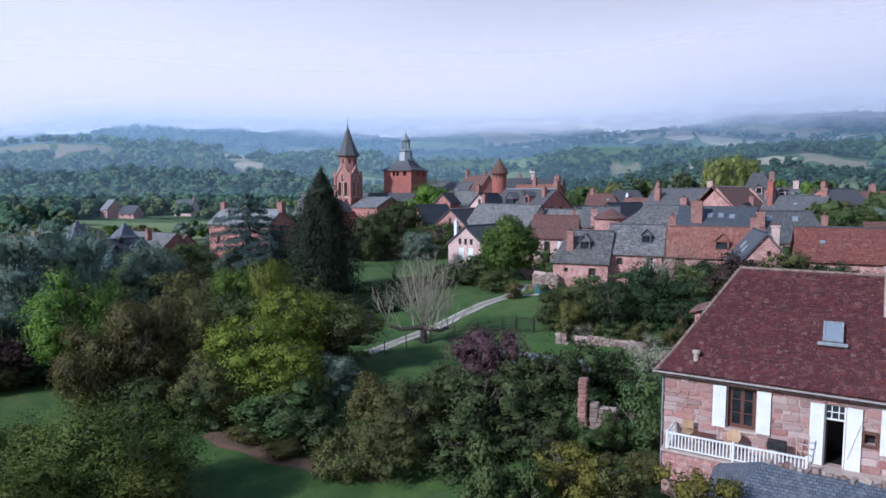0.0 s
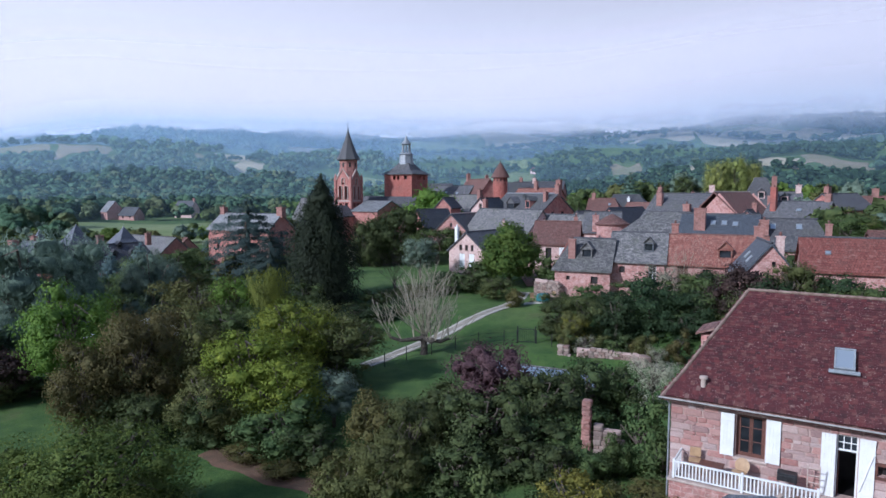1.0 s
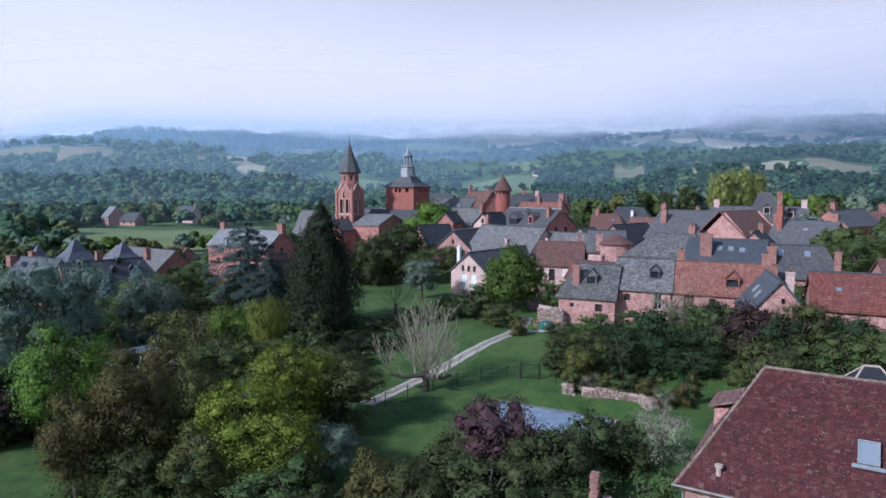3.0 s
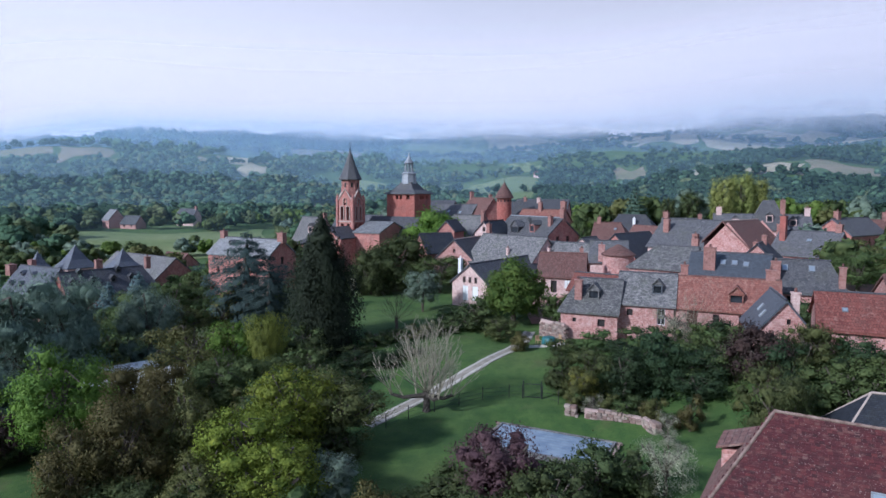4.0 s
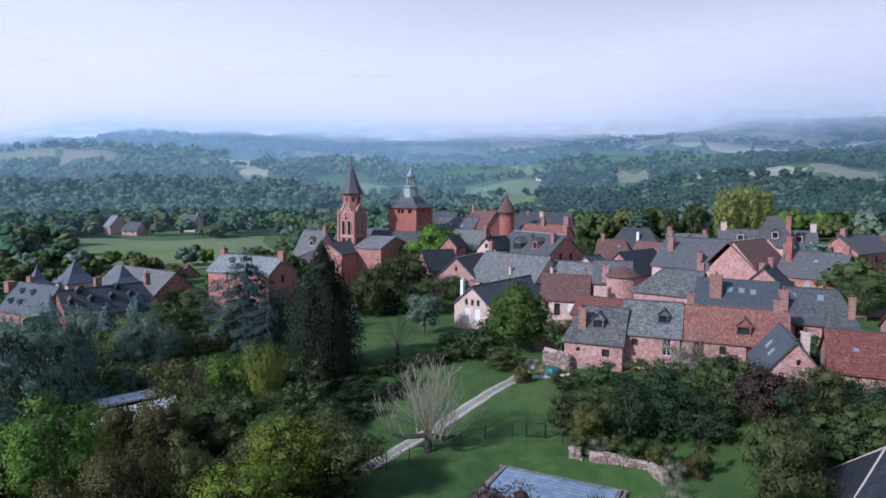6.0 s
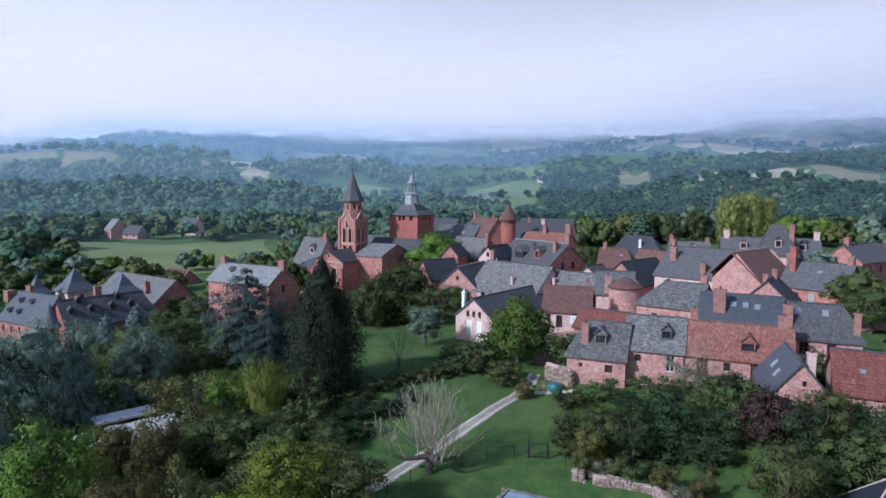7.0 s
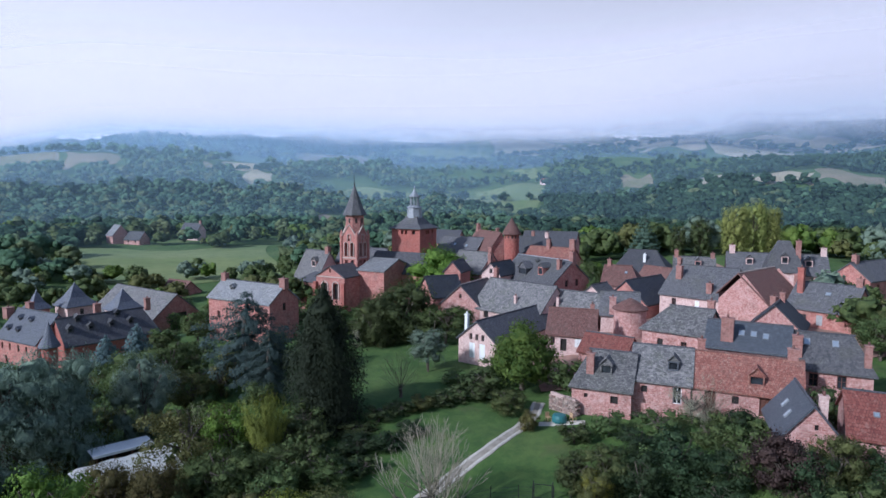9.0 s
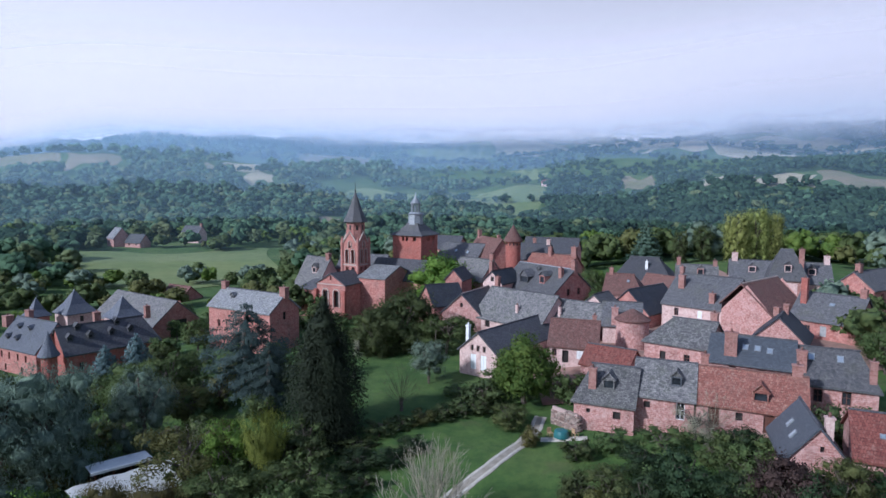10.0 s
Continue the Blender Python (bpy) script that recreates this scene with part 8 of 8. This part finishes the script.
# small blue slate turret roof beyond the house
pz0 = gz(26.2, 40.2) - 0.2
pav2 = thing("pavilion", pose(26.2, 40.2, pz0, 0, 0, -20), "small pavilion with steep dark slate hipped roof", "pavilion")
part("wall", boxed(-2.7, -2.6, 0, 2.7, 2.6, 1.2), M_PINK, pav2)
bm = roof_mesh(5.4, 2.6, 2.6, 5.0 - pz0, 1.2, 1.2, 2.3, 2.3, 0.3, 0.12)
pr = part("roof", bm, M_SLATE_BLACK, pav2)
bm = bmesh.new()
tube(bm, [(-0.45, 0, 5.02 - pz0), (0.45, 0, 5.02 - pz0)], (0.08, 0.08), 6)
for e in ((-3.0, -2.9), (-3.0, 2.9), (3.0, -2.9), (3.0, 2.9)):
    tube(bm, [(math.copysign(0.42, e[0]), 0, 5.02 - pz0), (e[0], e[1], 0.78)], (0.06, 0.06), 5)
part("ridge_cap", bm, M_STONE, pav2)

# low shed and white tarpaulin among the trees
shed_z = gz(-32.2, 64.0)
shed = thing("shed", pose(-31.8, 64.2, shed_z, 0, 0, 43), "low open-fronted shed with a white roof", "shed")
sh = -0.35 - shed_z
bm = boxed(-2.5, 0.85, -0.2, 2.5, 0.95, sh - 0.05)
box(bm, -2.5, -0.95, -0.2, -2.42, 0.85, sh - 0.05)
box(bm, 2.42, -0.95, -0.2, 2.5, 0.85, sh - 0.05)
part("wall", bm, M_DARK, shed, "dark boarded wall")
part("roof", boxed(-2.7, -1.15, sh, 2.7, 1.1, sh + 0.09, 0.02), M_WHITE, shed, "flat white sheet roof")
part("fascia", boxed(-2.7, -1.2, sh - 0.16, 2.7, -1.14, sh + 0.07), M_WHITE, shed)
for x in (-2.3, -0.75, 0.75, 2.3):
    part("post", boxed(x - 0.06, -1.0, -0.2, x + 0.06, -0.9, sh), M_WOOD, shed)

tarp_z = gz(-28.2, 60.7)
tarp = thing("tarpaulin", pose(-28.2, 60.7, tarp_z, 0, 0, 46), "creased white tarpaulin stretched low under trees", "tarpaulin")
tz = -0.55 - tarp_z


def tarp_sheet(hx, hy, z):
    """A creased sheet over a low ridge, hanging down at its edges."""
    bm = bmesh.new()
    n, m = 26, 14
    g = []
    for i in range(n + 1):
        row = []
        for j in range(m + 1):
            u, v = 2 * i / n - 1, 2 * j / m - 1
            drop = 0.12 * (1 - v) + 0.5 * max(0.0, abs(v) - 0.85) * 3 + 0.5 * max(0.0, abs(u) - 0.9) * 3
            row.append(bm.verts.new((hx * u, hy * v + 0.12 * math.sin(i * 0.9), z - drop + 0.02 * math.sin(i * 1.1 + j * 0.4) + 0.025 * math.sin(j * 1.3 - i * 0.37))))
        g.append(row)
    for i in range(n):
        for j in range(m):
            bm.faces.new((g[i][j], g[i + 1][j], g[i + 1][j + 1], g[i][j + 1]))
    bmesh.ops.solidify(bm, geom=bm.faces[:], thickness=0.04)
    return bm


part("sheet", tarp_sheet(5.2, 2.8, tz + 0.25), M_WHITE, tarp, "creased white sheet")
for x in (-5.0, 0.0, 5.0):
    part("pole", boxed(x - 0.04, -0.04, -0.2, x + 0.04, 0.04, tz + 0.12), M_WOOD, tarp)

# ---- stones of the near wall and tiles of the near roof ----
rng = random.Random(77)
HOLES = [WIN, DOOR, SMALL, WIN2]
z = 1.2
while z < NZE - 0.1:
    h = rng.choice((0.13, 0.17, 0.2, 0.24, 0.27))
    x = NX0 - 0.02
    while x < 8.2:
        w = rng.uniform(0.22, 0.72) * (1.15 if h > 0.2 else 0.9)
        a, b = x, x + w
        cut = [hl for hl in HOLES if a < hl[0] + hl[2] + 0.02 and b > hl[0] - 0.02 and z < hl[1] + hl[3] + 0.02 and z + h > hl[1] - 0.02]
        if not cut and not (0.6 < x and z + h < 2.6):
            o = new("stone", rng.choice(STONES))
            o.parent = near_wall
            o.matrix_local = pose((a + b) / 2, 0.35 + 0.04 - rng.uniform(0.0, 0.018), z + h / 2) @ Matrix.Diagonal((w * 0.955, 0.14, h * 0.93, 1))
        elif cut:
            hl = cut[0]
            for p, q in ((a, min(b, hl[0] - 0.01)), (max(a, hl[0] + hl[2] + 0.01), b)):
                if q - p > 0.08:
                    o = new("stone", rng.choice(STONES))
                    o.parent = near_wall
                    o.matrix_local = pose((p + q) / 2, 0.35 + 0.04, z + h / 2) @ Matrix.Diagonal(((q - p) * 0.95, 0.14, h * 0.93, 1))
        x = b
    z += h


def tile_material():
    k = Nodes("old_brown_tile")
    r = k.math("FRACT", k.math("ADD", k.island(), k.obrand()))
    col = k.ramp(r, (0.0, (0.040, 0.012, 0.015)), (0.35, (0.074, 0.015, 0.019)), (0.6, (0.058, 0.014, 0.018)), (0.88, (0.098, 0.021, 0.023)), (0.98, (0.110, 0.044, 0.040)), (1.0, (0.15, 0.085, 0.078)))
    f = k.noise(1.3, 5, k.pos(), 0.65)
    g = k.noise(26, 4, k.pos(), 0.7)
    col = k.mix(k.span(f, 0.5, 0.75, 0.0, 0.5), col, (0.095, 0.034, 0.032))
    streak = k.noise(6.0, 4, k.vec("MULTIPLY", k.pos(), (0.3, 0.6, 1.8)).outputs[0], 0.7)
    col = k.mix(k.span(streak, 0.56, 0.70, 0.0, 0.5), col, (0.20, 0.115, 0.10))
    spot = k.noise(17, 3, k.vec("ADD", k.pos(), (7, 3, 5)).outputs[0], 0.6)
    col = k.mix(k.span(spot, 0.63, 0.70, 0.0, 0.75), col, (0.38, 0.29, 0.27))
    col = k.mix(0.5, col, k.ramp(g, (0.25, (0.3, 0.3, 0.3)), (0.78, (0.75, 0.75, 0.75))), "OVERLAY")
    return k.done(col, 0.9, k.bump(k.math("ADD", f, g), 0.5, 0.02))


M_OLDTILE = tile_material()
TW, TH = 0.165, 0.115
slope_len = math.hypot(ND / 2 + 0.02, SLOPE * (ND / 2))
rows_n = int((slope_len + 0.06) / TH)
tile_me = mesh_of("tile", boxed(-TW / 2 + 0.004, 0, -0.012, TW / 2 - 0.004, TH * 1.8, 0.006, 0.003), M_OLDTILE)
count = 0
jv, jf = [], []
for r in range(rows_n):
    s = -0.06 + r * TH
    y = s * math.cos(math.radians(ang))
    zz = NZE + 0.0 + s * math.sin(math.radians(ang))
    bell = 0.16 * max(0.0, 1 - (s + 0.06) / 1.6) ** 2
    inset = max(0.0, y) * (2.35 / (ND / 2))
    x = 0.02 + inset + (TW / 2 if r % 2 else 0)
    while x < 14.9 - inset:
        m = Matrix.Translation((x + rng.uniform(-0.008, 0.008), y, zz + bell + 0.03 + rng.uniform(0, 0.012))) @ Matrix.Rotation(math.radians(ang - 5 + rng.uniform(-2.5, 2.5)), 4, "X") @ Matrix.Rotation(rng.uniform(-0.035, 0.035), 4, "Z")
        if count < 300 and x < 6.2 and y < 1.2 and r < 9:
            o = new("tile", tile_me)
            o.parent = near_roof
            o.matrix_local = RM.inverted() @ m
            count += 1
        else:
            k = len(jv)
            for c in ((-TW / 2 + 0.004, 0, -0.012), (TW / 2 - 0.004, 0, -0.012), (TW / 2 - 0.004, TH * 1.8, -0.012), (-TW / 2 + 0.004, TH * 1.8, -0.012), (-TW / 2 + 0.004, 0, 0.006), (TW / 2 - 0.004, 0, 0.006), (TW / 2 - 0.004, TH * 1.8, 0.006), (-TW / 2 + 0.004, TH * 1.8, 0.006)):
                jv.append(tuple(m @ Vector(c)))
            jf += [(k + 4, k + 5, k + 6, k + 7), (k, k + 1, k + 5, k + 4), (k + 1, k + 2, k + 6, k + 5), (k + 3, k, k + 4, k + 7)]
        x += TW
me = bpy.data.meshes.new("tiles")
me.from_pydata(jv, [], jf)
me.materials.append(M_OLDTILE)
o = new("tiles", me)
o.parent = near
tagged(o, "rows of old brown clay tiles", kind="stuff")
# hip and ridge tiles bedded in pale mortar
M_HIP = plain("lichened_hip_tile", (0.30, 0.22, 0.185), (0.13, 0.075, 0.062), 3.2, 0.95, 0.5)
hip = [Vector((-0.02, -0.06, NZE + 0.10)), Vector((0.5, 0.78, NZE + 0.84)), Vector((2.36, ND / 2, NZR + 0.05))]
ridge_pts = []
for a, b in ((hip[0], hip[1]), (hip[1], hip[2]), (hip[2], Vector((12.6, ND / 2, NZR + 0.05)))):
    n = max(2, int((b - a).length / 0.36))
    ridge_pts += [(a.lerp(b, k / n), a.lerp(b, (k + 1) / n)) for k in range(n)]
for a, b in ridge_pts:
    bm = bmesh.new()
    tube(bm, [a - (b - a) * 0.08, b], (0.062 + rng.uniform(0, 0.014), 0.052), 8)
    part("ridge_tile", bm, M_HIP, near_roof).matrix_local = RM.inverted()
